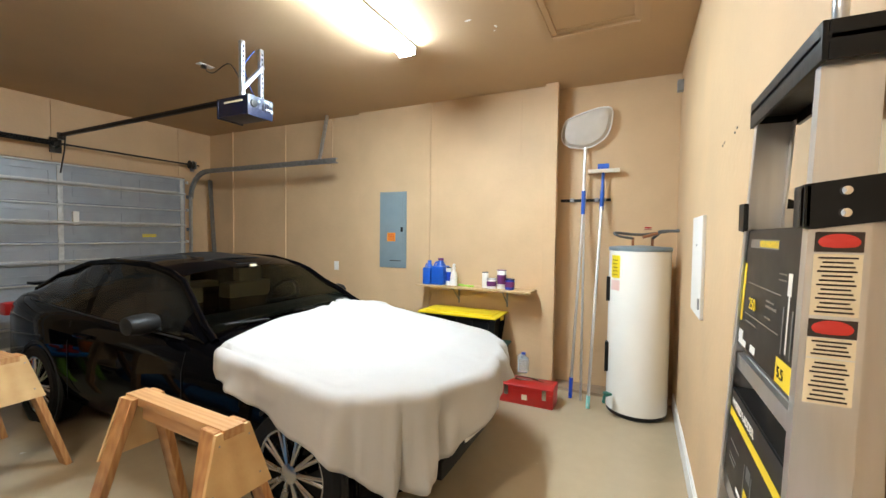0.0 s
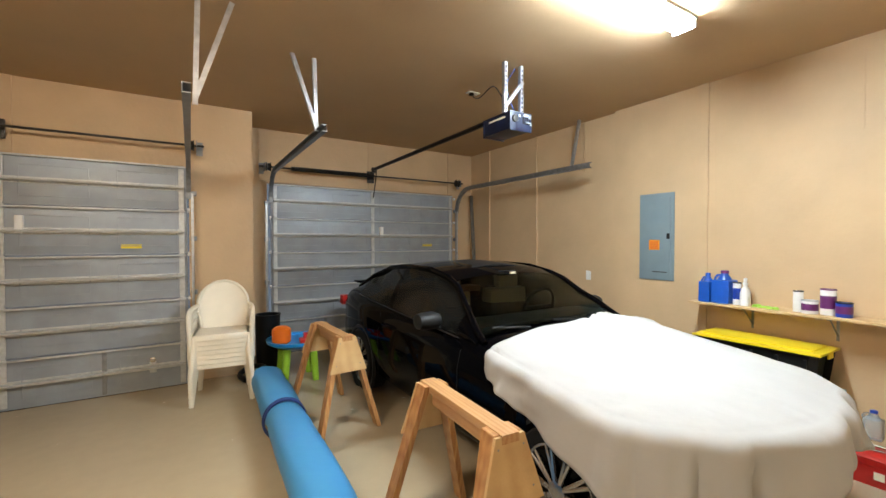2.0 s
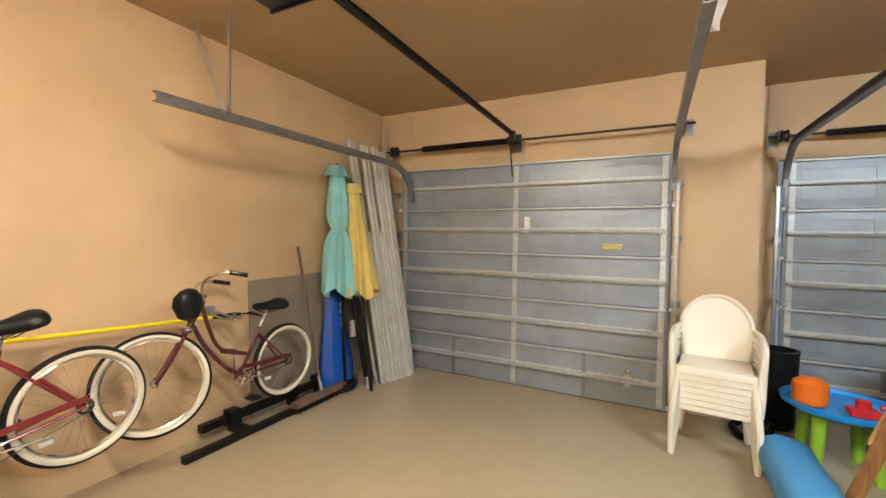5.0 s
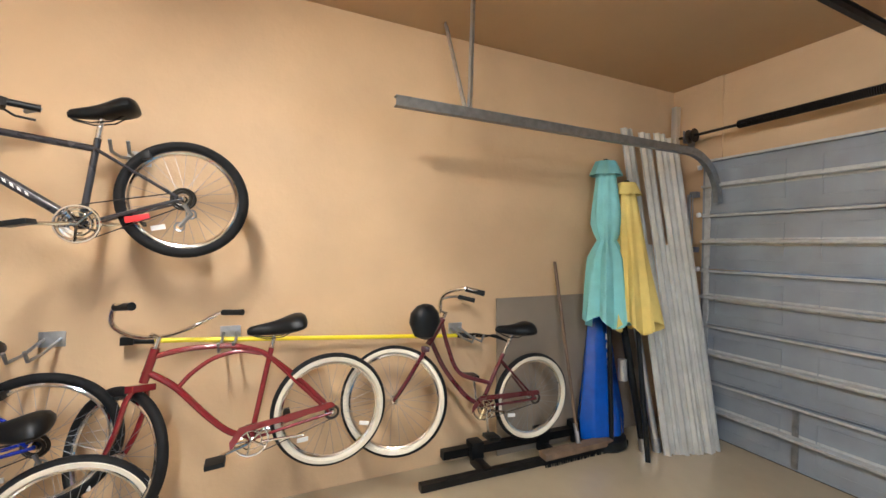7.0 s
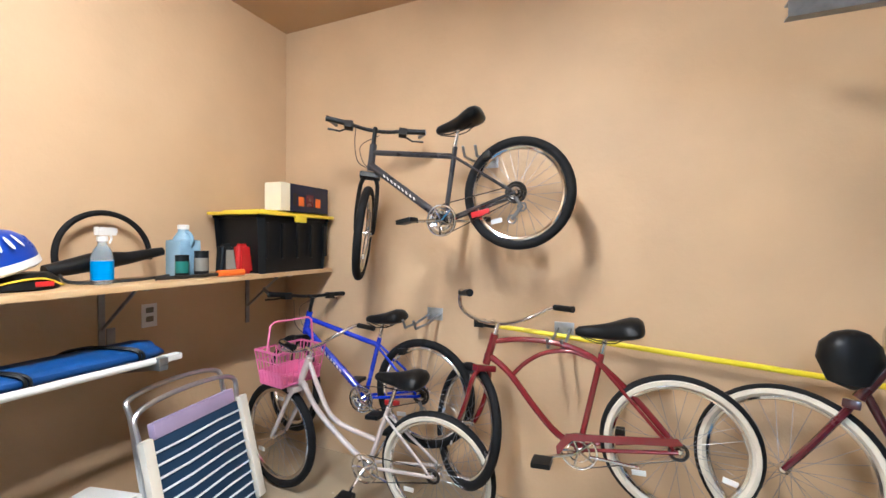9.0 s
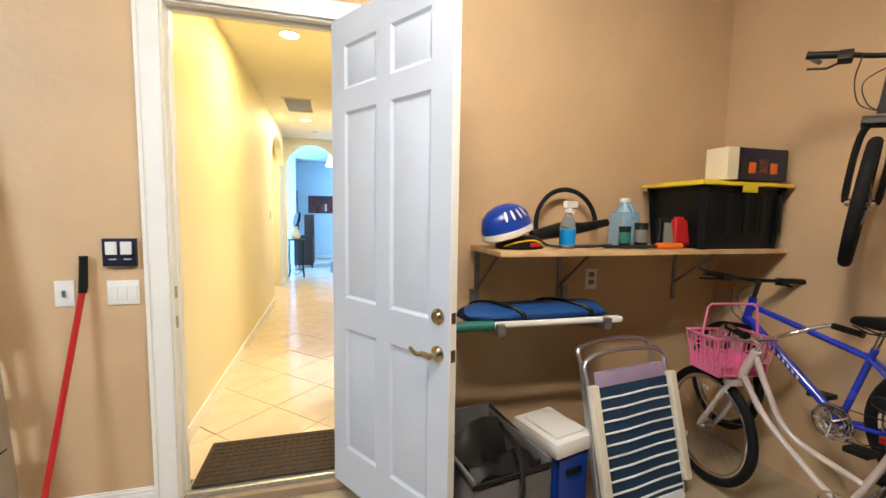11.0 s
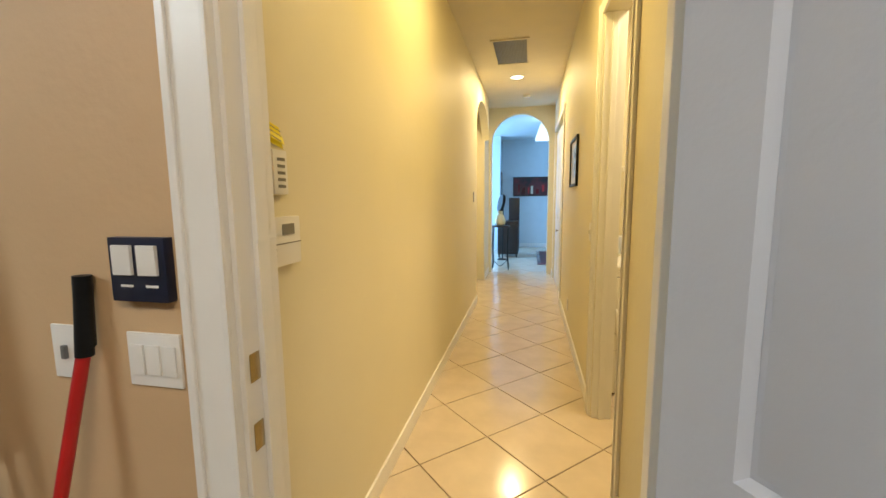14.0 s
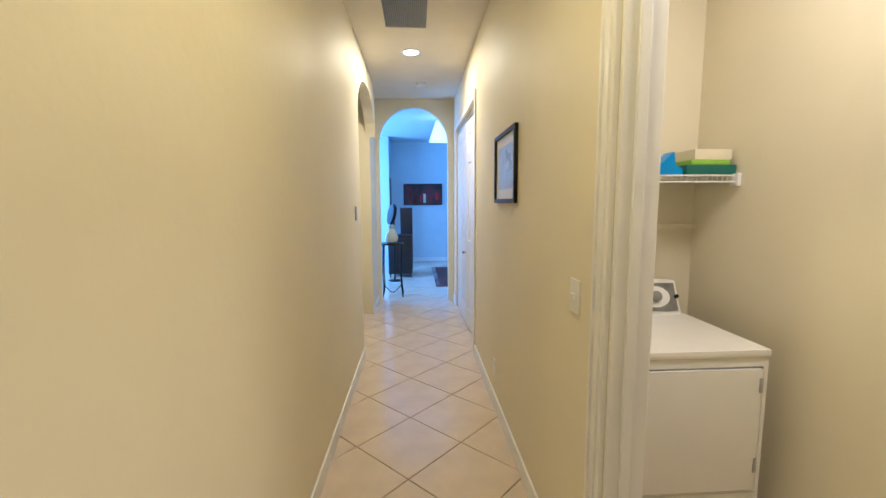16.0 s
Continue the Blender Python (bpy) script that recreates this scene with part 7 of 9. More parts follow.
bm.faces.new(rs[0])
bm.faces.new(rs[-1][::-1])
part("roll", bm, "tarp", rl)
for x in (-0.58, -0.98):
    bm = bmesh.new()
    for o in (-0.008, 0.008):
        tube(bm, [(x + o - 0.10 * math.cos(a), 0.24 + 0.137 * math.copysign(abs(math.cos(a)) ** 0.7, math.cos(a)), 1.012 + 0.052 * math.copysign(abs(math.sin(a)) ** 0.8, math.sin(a))) for a in [math.pi * 2 * j / 28 for j in range(28)]], 0.007, 5, closed=True)
    part("strap", bm, "bplastic", rl)
pl2 = thing("white_pole", "white painted pole with a teal grip lying across the wall arms", "pole")
bm = bmesh.new()
tube(bm, [(-0.25, 0.40, 0.99), (-1.18, 0.40, 0.985)], 0.017, 10)
part("pole", bm, "white", pl2)
bm = bmesh.new()
tube(bm, [(-0.24, 0.40, 0.99), (-0.50, 0.40, 0.989)], 0.026, 10)
part("grip", bm, "teal", pl2)
bpart("end_fitting", (-1.24, 0.375, 0.97), (-1.16, 0.425, 1.0), "white", pl2, 0.01)
out2 = thing("outlet", "white socket plate on the wall under the shelf", "socket")
bpart("plate", (-1.37, 0.0, 1.07), (-1.29, 0.006, 1.20), "white", out2, 0.002)
for z in (1.10, 1.15):
    bpart("receptacle", (-1.35, 0.006, z), (-1.31, 0.008, z + 0.03), "greybin", out2, 0.001)
hm = thing("bike_helmet", "shiny blue and white bicycle helmet lying on the wooden shelf", "helmet", "", pose(-0.640, 0.27, 1.382, 0, 17, 12) @ Matrix.Diagonal((0.88, 0.88, 1.0, 1)))
bm = bmesh.new()
lathe(bm, [(0.145, 0.085), (0.142, 0.12), (0.125, 0.165), (0.09, 0.195), (0.045, 0.212), (0.002, 0.216)], (0, 0, 0), 32, Matrix.Diagonal((1.12, 0.85, 1, 1)))
part("shell", bm, "bluedk", hm)
bm = bmesh.new()
lathe(bm, [(0.135, 0.05), (0.149, 0.06), (0.147, 0.088), (0.13, 0.09)], (0, 0, 0), 32, Matrix.Diagonal((1.12, 0.85, 1, 1)))
part("band", bm, "white", hm)
for a in (60, 80, 100, 120):
    bm = bmesh.new()
    lathe(bm, [(0.001, 0), (0.016, 0.0015), (0.001, 0.003)], (0, 0, 0), 10, Matrix.Rotation(radians(a), 4, "Z") @ pose(0.118, 0, 0.165, 0, 55, 0) @ Matrix.Diagonal((1.9, 0.5, 1, 1)))
    part("vent", bm, "white", hm)
hm2 = thing("bike_helmet", "small black and gold helmet under the blue one on the shelf", "helmet", "", pose(-0.69, 0.27, 1.36) @ Matrix.Diagonal((0.8, 0.8, 0.8, 1)))
bm = bmesh.new()
lathe(bm, [(0.12, 0.0), (0.14, 0.01), (0.138, 0.05), (0.10, 0.085), (0.02, 0.09)], (0, 0, 0), 28, Matrix.Diagonal((1.15, 0.9, 1, 1)))
part("shell", bm, "bplastic", hm2)
bm = bmesh.new()
tube(bm, curve_pts([(-0.14, 0.09, 0.02), (-0.05, 0.125, 0.06), (0.06, 0.12, 0.05), (0.14, 0.07, 0.02)]), 0.005, 5)
part("gold_stripe", bm, "yellow", hm2)
bpart("red_badge", (-0.09, 0.118, 0.02), (-0.02, 0.126, 0.045), "redpl", hm2, 0.002)
bm = bmesh.new()
tube(bm, [(-1.075 + 0.20 * math.cos(a), 0.10 - 0.02 * math.sin(a), 1.48 + 0.21 * math.sin(a)) for a in [math.pi * (-0.12 + 1.16 * i / 30) for i in range(31)]], 0.014, 8)
solid("rubber_tyre", bm, "rubber", "bare black bicycle tyre standing behind the clutter on the shelf", "tyre")
spray_bottle(-0.96, 0.30, 1.36, 0.26, "clear", "white", "cyanp", "clear trigger spray bottle with a blue label on the shelf", 200)
bpart_ = thing("work_light", "black inspection lamp and cable lying on the shelf", "work lamp")
bm = bmesh.new()
tube(bm, [(-0.80, 0.20, 1.42), (-1.0, 0.19, 1.46), (-1.12, 0.20, 1.47), (-1.28, 0.20, 1.50)], [0.03, 0.045, 0.03, 0.022], 12)
part("body", bm, "bplastic", bpart_)
bm = bmesh.new()
tube(bm, curve_pts([(-0.84, 0.20, 1.42), (-0.86, 0.28, 1.375), (-1.05, 0.34, 1.372), (-1.2, 0.30, 1.374), (-1.3, 0.22, 1.372)]), 0.007, 6)
part("cable", bm, "cable", bpart_)
jug(-1.38, 0.22, 1.36, 0.28, 0.13, 0.12, "bluefluid", "white", "translucent jug of pale blue washer fluid on the shelf")
can(-1.40, 0.34, 1.36, 0.035, 0.14, "bplastic", "bplastic", "greybin", "dark bottle of oil on the shelf", "bottle")
can(-1.30, 0.33, 1.36, 0.032, 0.12, "bplastic", "bplastic", "teal", "dark bottle with a green label on the shelf", "bottle")
bm = bmesh.new()
tube(bm, [(-1.15, 0.36, 1.372), (-1.45, 0.40, 1.374)], 0.009, 8)
tl = thing("screwdriver", "long screwdriver with an orange handle on the shelf edge", "hand tool")
part("shaft", bm, "darksteel", tl)
bm = bmesh.new()
tube(bm, [(-1.45, 0.40, 1.378), (-1.60, 0.42, 1.378)], 0.018, 8)
part("handle", bm, "orangep", tl)
for x, mt, lb in ((-1.545, "bplastic", "black handheld tyre inflator standing on the shelf"), (-1.655, "redpl", "red plastic warning triangle case leaning on the bin")):
    th = thing("inflator" if mt == "bplastic" else "triangle_case", lb, "car accessory")
    bm = bmesh.new()
    prism(bm, [(x - 0.055, 0.33, 1.36), (x + 0.055, 0.31, 1.36), (x + 0.035, 0.30, 1.54), (x - 0.045, 0.31, 1.54)], (0, 0.055, 0))
    bmesh.ops.bevel(bm, geom=bm.edges[:], offset=0.018, segments=3, affect="EDGES")
    part("body", bm, mt, th)
    bm = bmesh.new()
    prism(bm, [(x - 0.028, 0.386, 1.395), (x + 0.028, 0.376, 1.395), (x + 0.016, 0.364, 1.505), (x - 0.024, 0.370, 1.505)], (0, 0.005, 0))
    part("window", bm, "greybin" if mt == "bplastic" else "red", th)
tote("storage_bin", XW + 0.04, -1.66, 0.05, 0.48, 1.36, 0.36, "bplastic", "yellow", "black plastic storage bin with a yellow lid on the wall shelf", "storage bins")
gb = thing("game_box", "blue printed cardboard box with white end on the bin", "cardboard box")
bpart("carton", (-2.28, 0.32, 1.752), (-1.92, 0.46, 1.93), "navybox", gb, 0.003)
bpart("white_end", (-1.918, 0.32, 1.752), (-1.84, 0.46, 1.93), "paper", gb, 0.003)
for k, (a, b, mt) in enumerate(((-2.20, -2.15, "orangep"), (-2.13, -2.06, "maroon"), (-2.04, -1.99, "orangep"), (-1.97, -1.94, "darkwood"))):
    bpart("print", (a, 0.461, 1.79), (b, 0.4625, 1.85 + 0.02 * (k % 2)), mt, gb)

# folded lounger
lg = thing("folded_lounger", "folded white-framed beach lounger with navy and white striped webbing", "folding chair", "", Matrix.Translation((-1.33, 0.60, 0.0)) @ Matrix.Rotation(radians(8), 4, "Z") @ Matrix.Rotation(radians(-14), 4, "X").inverted())
bm = bmesh.new()
tube(bm, curve_pts([(-0.27, -0.10, 0.03), (-0.28, -0.10, 0.70), (-0.24, -0.12, 0.86), (0.20, -0.12, 0.87), (0.25, -0.10, 0.72), (0.26, -0.10, 0.03)], 6), 0.013, 8)
tube(bm, curve_pts([(-0.30, -0.04, 0.02), (-0.30, -0.04, 0.60), (-0.28, -0.05, 0.80), (0.22, -0.05, 0.81), (0.28, -0.04, 0.62), (0.30, -0.04, 0.02)], 6), 0.013, 8)
part("back_frame", bm, "alu", lg)
for s in (-1, 1):
    bpart("arm", (s * 0.285 - 0.025, -0.01, 0.10), (s * 0.285 + 0.025, 0.03, 0.68), "wplastic", lg, 0.01)
bm = bmesh.new()
box(bm, (-0.25, -0.005, 0.06), (0.25, 0.01, 0.66), 0.004)
part("webbing", bm, "navystripe", lg)
for k in range(10):
    bm = bmesh.new()
    z = 0.085 + k * 0.058
    tube(bm, [(-0.25, 0.0135, z), (-0.1, 0.0145, z + 0.004), (0.1, 0.0140, z - 0.003), (0.25, 0.0135, z)], 0.006, 5)
    part("white_stripe", bm, "white_web", lg)
bpart("pillow", (-0.24, -0.03, 0.66), (0.24, 0.015, 0.74), "lilac", lg, 0.02)
bm = bmesh.new()
tube(bm, [(-0.25, 0.0, 0.025), (0.25, 0.0, 0.025)], 0.018, 8)
box(bm, (-0.24, 0.0, 0.0), (0.24, 0.02, 0.06), 0.008)
part("foot_bar", bm, "white_web", lg)
cl = thing("cooler", "blue hard cooler with a white lid standing on the floor", "cooler", "", pose(-0.88, 0.36, 0, 0, 0, 104))
bm = bmesh.new()
prism(bm, [(-0.155, -0.12, 0), (0.155, -0.12, 0), (0.155, 0.12, 0), (-0.155, 0.12, 0)], (0, 0, 0.33))
bmesh.ops.bevel(bm, geom=bm.edges[:], offset=0.02, segments=2, affect="EDGES")
part("body", bm, "bluedk", cl)
bpart("lid", (-0.17, -0.135, 0.33), (0.17, 0.135, 0.41), "white", cl, 0.02)
bpart("lid_step", (-0.13, -0.10, 0.405), (0.13, 0.10, 0.425), "white", cl, 0.01)
bpart("side_handle", (0.155, -0.05, 0.22), (0.165, 0.05, 0.25), "bplastic", cl, 0.003)
wg = thing("folding_wagon", "grey fabric folding wagon with black trim standing on the floor", "wagon", "", pose(-0.42, 0.50, 0, 0, 0, 10))
bm = bmesh.new()
for a, b in (((-0.20, -0.26, 0.10), (0.20, 0.26, 0.13)), ((-0.20, -0.26, 0.13), (-0.185, 0.26, 0.47)), ((0.185, -0.26, 0.13), (0.20, 0.26, 0.47)), ((-0.185, -0.26, 0.13), (0.185, -0.245, 0.50)), ((-0.185, 0.245, 0.13), (0.185, 0.26, 0.42))):
    box(bm, a, b, 0.004)
part("tub", bm, "fabricgrey", wg)
bm = bmesh.new()
tube(bm, [(-0.20, -0.26, 0.48), (-0.20, 0.26, 0.44), (0.20, 0.26, 0.44), (0.20, -0.26, 0.48)], 0.012, 8, closed=True)
tube(bm, curve_pts([(0.0, 0.26, 0.30), (-0.02, 0.30, 0.38), (-0.06, 0.20, 0.50), (-0.1, 0.0, 0.52)]), 0.011, 8)
part("rail", bm, "blacksteel", wg)
for sx in (-1, 1):
    for sy in (-1, 1):
        bm = bmesh.new()
        lathe(bm, [(0.01, -0.02), (0.06, -0.02), (0.065, 0), (0.06, 0.02), (0.01, 0.02)], (0, 0, 0), 18, pose(sx * 0.17, sy * 0.22, 0.066, 0, 90, 0))
        part("wheel", bm, "bplastic", wg)
bm = bmesh.new()
rs = []
for i in range(9):
    for_x = -0.17 + 0.34 * i / 8
    rs.append([bm.verts.new((for_x, -0.22 + 0.44 * j / 10, 0.40 + 0.09 * noise.noise(Vector((for_x * 7, j * 0.6, 2))) + 0.06 * math.sin(j * 0.9))) for j in range(11)])
for A, B in zip(rs, rs[1:]):
    for j in range(10):
        bm.faces.new((A[j], A[j + 1], B[j + 1], B[j]))
ext = bmesh.ops.extrude_face_region(bm, geom=bm.faces[:])
bmesh.ops.translate(bm, vec=(0, 0, -0.12), verts=[v for v in ext["geom"] if isinstance(v, bmesh.types.BMVert)])
part("cover", bm, "cartrim", wg, "crumpled black cover")

# ladder
def lad_c(z):
    return 1.933 - (1.85 - z) * 0.027


def lad_w(z):
    return 0.187 + (1.85 - z) * 0.045


def lad_x(z, s):
    return lad_c(z) + s * lad_w(z)


def lad_y(z):
    return 0.068 + (1.85 - z) * 0.05


ld = thing("step_ladder", "aluminium step ladder with a black top cap folded against the wall", "ladder")
for s in (-1, 1):
    bm = bmesh.new()
    p, q = Vector((lad_x(0.03, s), lad_y(0.03), 0.03)), Vector((lad_x(1.85, s), lad_y(1.85), 1.85))
    d = q - p
    o = [(0.0, -0.034), (0.022, -0.034), (0.022, -0.030), (0.004, -0.030), (0.004, 0.030), (0.022, 0.030), (0.022, 0.034), (0.0, 0.034)]
    prism(bm, [p + Vector((u * -s, v, 0)) for u, v in o], d)
    part("front_rail", bm, "alu", ld)
    bm = bmesh.new()
    p2, q2 = Vector((lad_x(0.05, s) - s * 0.045, 0.05, 0.03)), Vector((lad_x(1.66, s) - s * 0.028, 0.035, 1.66))
    prism(bm, [p2 + Vector((u, v, 0)) for u, v in ((-0.009, -0.016), (0.009, -0.016), (0.009, 0.016), (-0.009, 0.016))], q2 - p2)
    part("rear_rail", bm, "alu", ld)
    bm = bmesh.new()
    box(bm, (p.x - 0.022, p.y - 0.045, 0.0), (p.x + 0.022, p.y + 0.045, 0.085), 0.006)
    part("foot", bm, "bplastic", ld)
    bm = bmesh.new()
    box(bm, (p2.x - 0.016, p2.y - 0.024, 0.0), (p2.x + 0.016, p2.y + 0.024, 0.06), 0.005)
    part("foot", bm, "bplastic", ld)
    z = 1.645
    y = lad_y(z)
    bm = bmesh.new()
    x = lad_x(z, s)
    xi = x - s * 0.002
    prism(bm, [(xi, y - 0.065, z - 0.02), (xi, y + 0.036, z - 0.035), (xi, y + 0.044, z - 0.030), (xi, y + 0.044, z + 0.028), (xi, y - 0.04, z + 0.040), (xi, y - 0.065, z + 0.03)], (0.014 * s, 0, 0))
    a_, b_ = sorted((x + s * 0.012, x - s * 0.034))
    box(bm, (a_, y + 0.034, z - 0.033), (b_, y + 0.044, z + 0.028), 0.003)
    part("hinge_bracket", bm, "bplastic", ld)
    for zz in (z - 0.012, z + 0.018):
        bm = bmesh.new()
        lathe(bm, [(0.001, 0.004), (0.006, 0.003), (0.0075, 0)], (0, 0, 0), 12, pose(x + 0.012 * s, y, zz, 0, 90 * s, 0))
        part("rivet", bm, "chrome", ld)
bm = bmesh.new()
box(bm, (1.933 - 0.203, 0.018, 1.868), (1.933 + 0.203, 0.108, 1.885), 0.005)
for a, b in (((1.73, 0.100, 1.845), (2.136, 0.108, 1.900)), ((1.73, 0.018, 1.845), (2.136, 0.026, 1.900)), ((1.73, 0.026, 1.845), (1.738, 0.100, 1.900)), ((2.128, 0.026, 1.845), (2.136, 0.100, 1.900)),
             ((1.845, 0.026, 1.885), (1.855, 0.100, 1.898)), ((1.995, 0.026, 1.885), (2.005, 0.100, 1.898))):
    box(bm, a, b, 0.003)
part("top_cap", bm, "bplastic", ld, "black plastic top cap")
for x in (1.79, 1.90, 1.95, 2.06):
    bm = bmesh.new()
    lathe(bm, [(0.002, 0), (0.020, 0.001), (0.020, 0.003), (0.016, 0.0035)], (x, 0.063, 1.8855), 16)
    part("tool_hole", bm, "cartrim", ld)
bolt = thing("wall_bolt", "steel bolt end sticking up behind the ladder cap", "bolt")
bm = bmesh.new()
tube(bm, [(1.868, 0.0, 1.925), (1.868, 0.03, 1.93), (1.868, 0.045, 1.95), (1.868, 0.045, 1.985)], 0.011, 10)
part("shank", bm, "galv", bolt)
for z in (0.48, 0.765, 1.05, 1.335):
    deep = z < 0.9
    w = lad_w(z) - 0.006
    cx_ = lad_c(z)
    bm = bmesh.new()
    y = lad_y(z)
    y1 = y + (0.045 if deep else 0.025)
    y0 = y1 - (0.085 if deep else 0.05)
    box(bm, (cx_ - w, y0, z - 0.010), (cx_ + w, y1, z), 0.002)
    box(bm, (cx_ - w, y1 - 0.005, z - 0.034), (cx_ + w, y1, z - 0.008), 0.002)
    step_ = part("step", bm, "alu", ld)
    n_ = 6 if deep else 3
    for k in range(n_):
        yy = y0 + 0.006 + k * (y1 - y0 - 0.01) / n_
        bpart("ridge", (cx_ - w + 0.004, yy, z), (cx_ + w - 0.004, yy + 0.006, z + 0.003), "alu", step_)
    if deep:
        for s in (-1, 1):
            bm = bmesh.new()
            tube(bm, [(cx_ + s * (w - 0.075), y + 0.03, z - 0.02), (cx_ + s * (w - 0.010), y + 0.030, z - 0.105)], 0.006, 6)
            box(bm, (cx_ + s * (w - 0.006) - 0.012, y - 0.03, z - 0.034), (cx_ + s * (w - 0.006) + 0.012, y + 0.050, z + 0.008), 0.003)
            part("step_brace", bm, "bplastic", ld)
for z in (0.915, 0.30):
    bm = bmesh.new()
    w = lad_w(z) - 0.03
    box(bm, (lad_c(z) - w, 0.035, z - 0.014), (lad_c(z) + w, 0.06, z + 0.008), 0.003)
    part("rear_rung", bm, "alu", ld)


# warning labels on the outer face of the rail
def rail_x(z):
    return lad_x(z, -1) - 0.0005


for z0, z1, kind in ((1.579, 1.607, "d"), (1.491, 1.576, "p"), (1.461, 1.486, "d"), (1.433, 1.460, "p"), (1.370, 1.431, "p")):
    zc_ = (z0 + z1) / 2
    y = lad_y(zc_)
    bm = bmesh.new()
    prism(bm, [(rail_x(z0), lad_y(z0) - 0.026, z0), (rail_x(z0), lad_y(z0) + 0.026, z0), (rail_x(z1), lad_y(z1) + 0.026, z1), (rail_x(z1), lad_y(z1) - 0.026, z1)], (-0.0006, 0, 0))
    part("warning_label", bm, "ink" if kind == "d" else "paper", ld)
    if kind == "d":
        bm = bmesh.new()
        lathe(bm, [(0.001, 0.0006), (0.022, 0.0003), (0.0225, 0)], (0, 0, 0), 24, pose(rail_x(zc_) - 0.0008, y, zc_, 0, -90, 0) @ Matrix.Diagonal((0.5, 1, 1, 1)))
        part("danger_oval", bm, "redink", ld)
    else:
        nl = max(2, int((z1 - z0) / 0.0065))
        for k in range(nl):
            z = z0 + 0.004 + k * (z1 - z0 - 0.004) / nl
            ww = 0.021 - 0.005 * ((k * 7) % 3) / 2
            bpart("print_line", (rail_x(z) - 0.0016, lad_y(z) - ww, z), (rail_x(z) - 0.0008, lad_y(z) + ww, z + 0.0024), "ink", ld)
bm = bmesh.new()
prism(bm, [(rail_x(0.78), lad_y(0.78) - 0.012, 0.78), (rail_x(0.78), lad_y(0.78) + 0.012, 0.78), (rail_x(1.03), lad_y(1.03) + 0.012, 1.03), (rail_x(1.03), lad_y(1.03) - 0.012, 1.03)], (-0.0008, 0, 0))
part("yellow_label", bm, "ink", ld)
bm = bmesh.new()
prism(bm, [(rail_x(0.80), lad_y(0.80) - 0.005, 0.80), (rail_x(0.80), lad_y(0.80) + 0.005, 0.80), (rail_x(1.01), lad_y(1.01) + 0.005, 1.01), (rail_x(1.01), lad_y(1.01) - 0.005, 1.01)], (-0.0014, 0, 0))
part("yellow_stripe", bm, "yellow", ld)


def carton(name, z0, z1, label, rows_, tilt=0.0):
    """A printed sleeve wrapped over the steps; its face stands 4 mm clear of the rails' front."""
    th = thing(name, label, "cardboard sleeve", "printed sleeves on the ladder")
    w0, w1 = lad_w(z0) - 0.024, lad_w(z1) - 0.024
    ca, cb = lad_c(z0), lad_c(z1)
    y0, y1 = lad_y(z0) + 0.026, lad_y(z1) + 0.026
    bm = bmesh.new()
    prism(bm, [(ca - w0, y0, z0), (ca + w0, y0, z0 + tilt), (cb + w1, y1, z1), (cb - w1, y1, z1)], (0, 0.003, 0))
    part("sleeve", bm, "darkcard", th)
    bm = bmesh.new()
    prism(bm, [(ca + w0 - 0.003, y0 - 0.06, z0 + 0.01 + tilt), (ca + w0 - 0.003, y0, z0 + tilt), (cb + w1 - 0.003, y1, z1), (cb + w1 - 0.003, y1 - 0.06, z1)], (0.003, 0, 0))
    part("side_flap", bm, "darkcard", th)
    bm = bmesh.new()
    prism(bm, [(cb - w1, y1 - 0.06, z1), (cb + w1, y1 - 0.06, z1), (cb + w1, y1, z1), (cb - w1, y1, z1)], (0, 0, 0.003))
    part("top_flap", bm, "darkcard", th)

    def at(u, v, k):
        w, c_ = w0 + (w1 - w0) * v, ca + (cb - ca) * v
        return (c_ + w - 2 * w * u, y0 + (y1 - y0) * v + 0.0032 + k, z0 + tilt * (1 - u) * (1 - v) + (z1 - z0) * v)

    for (u0, u1, v0, v1, mt) in rows_:
        bm = bmesh.new()
        prism(bm, [at(u0, v0, 0), at(u1, v0, 0), at(u1, v1, 0), at(u0, v1, 0)], (0, 0.0006, 0))
        part("print", bm, mt, th)
    return th, at


c1, at1 = carton("ladder_sleeve", 1.36, 1.612, "dark printed cardboard sleeve with yellow marks on the ladder",
       [(0.10, 0.66, 0.86, 0.93, "galvd"), (0.30, 0.65, 0.87, 0.92, "yellow"), (0.01, 0.06, 0.22, 0.72, "yellow"), (0.76, 0.98, 0.01, 0.17, "yellow"), (0.03, 0.20, 0.02, 0.07, "white"), (0.02, 0.12, 0.07, 0.14, "white"),
        (0.86, 0.875, 0.22, 0.62, "white"), (0.84, 0.89, 0.58, 0.72, "white"), (0.80, 0.815, 0.20, 0.50, "galvd"), (0.92, 0.935, 0.20, 0.50, "galvd"), (0.12, 0.75, 0.56, 0.568, "greybin"), (0.12, 0.75, 0.30, 0.308, "greybin"),
        (0.52, 0.70, 0.44, 0.455, "greybin"), (0.52, 0.66, 0.48, 0.49, "greybin"), (0.15, 0.38, 0.24, 0.25, "greybin"), (0.52, 0.62, 0.36, 0.37, "greybin"), (0.30, 0.40, 0.03, 0.09, "white"), (0.70, 0.82, 0.70, 0.71, "greybin"), (0.70, 0.82, 0.66, 0.67, "greybin")])
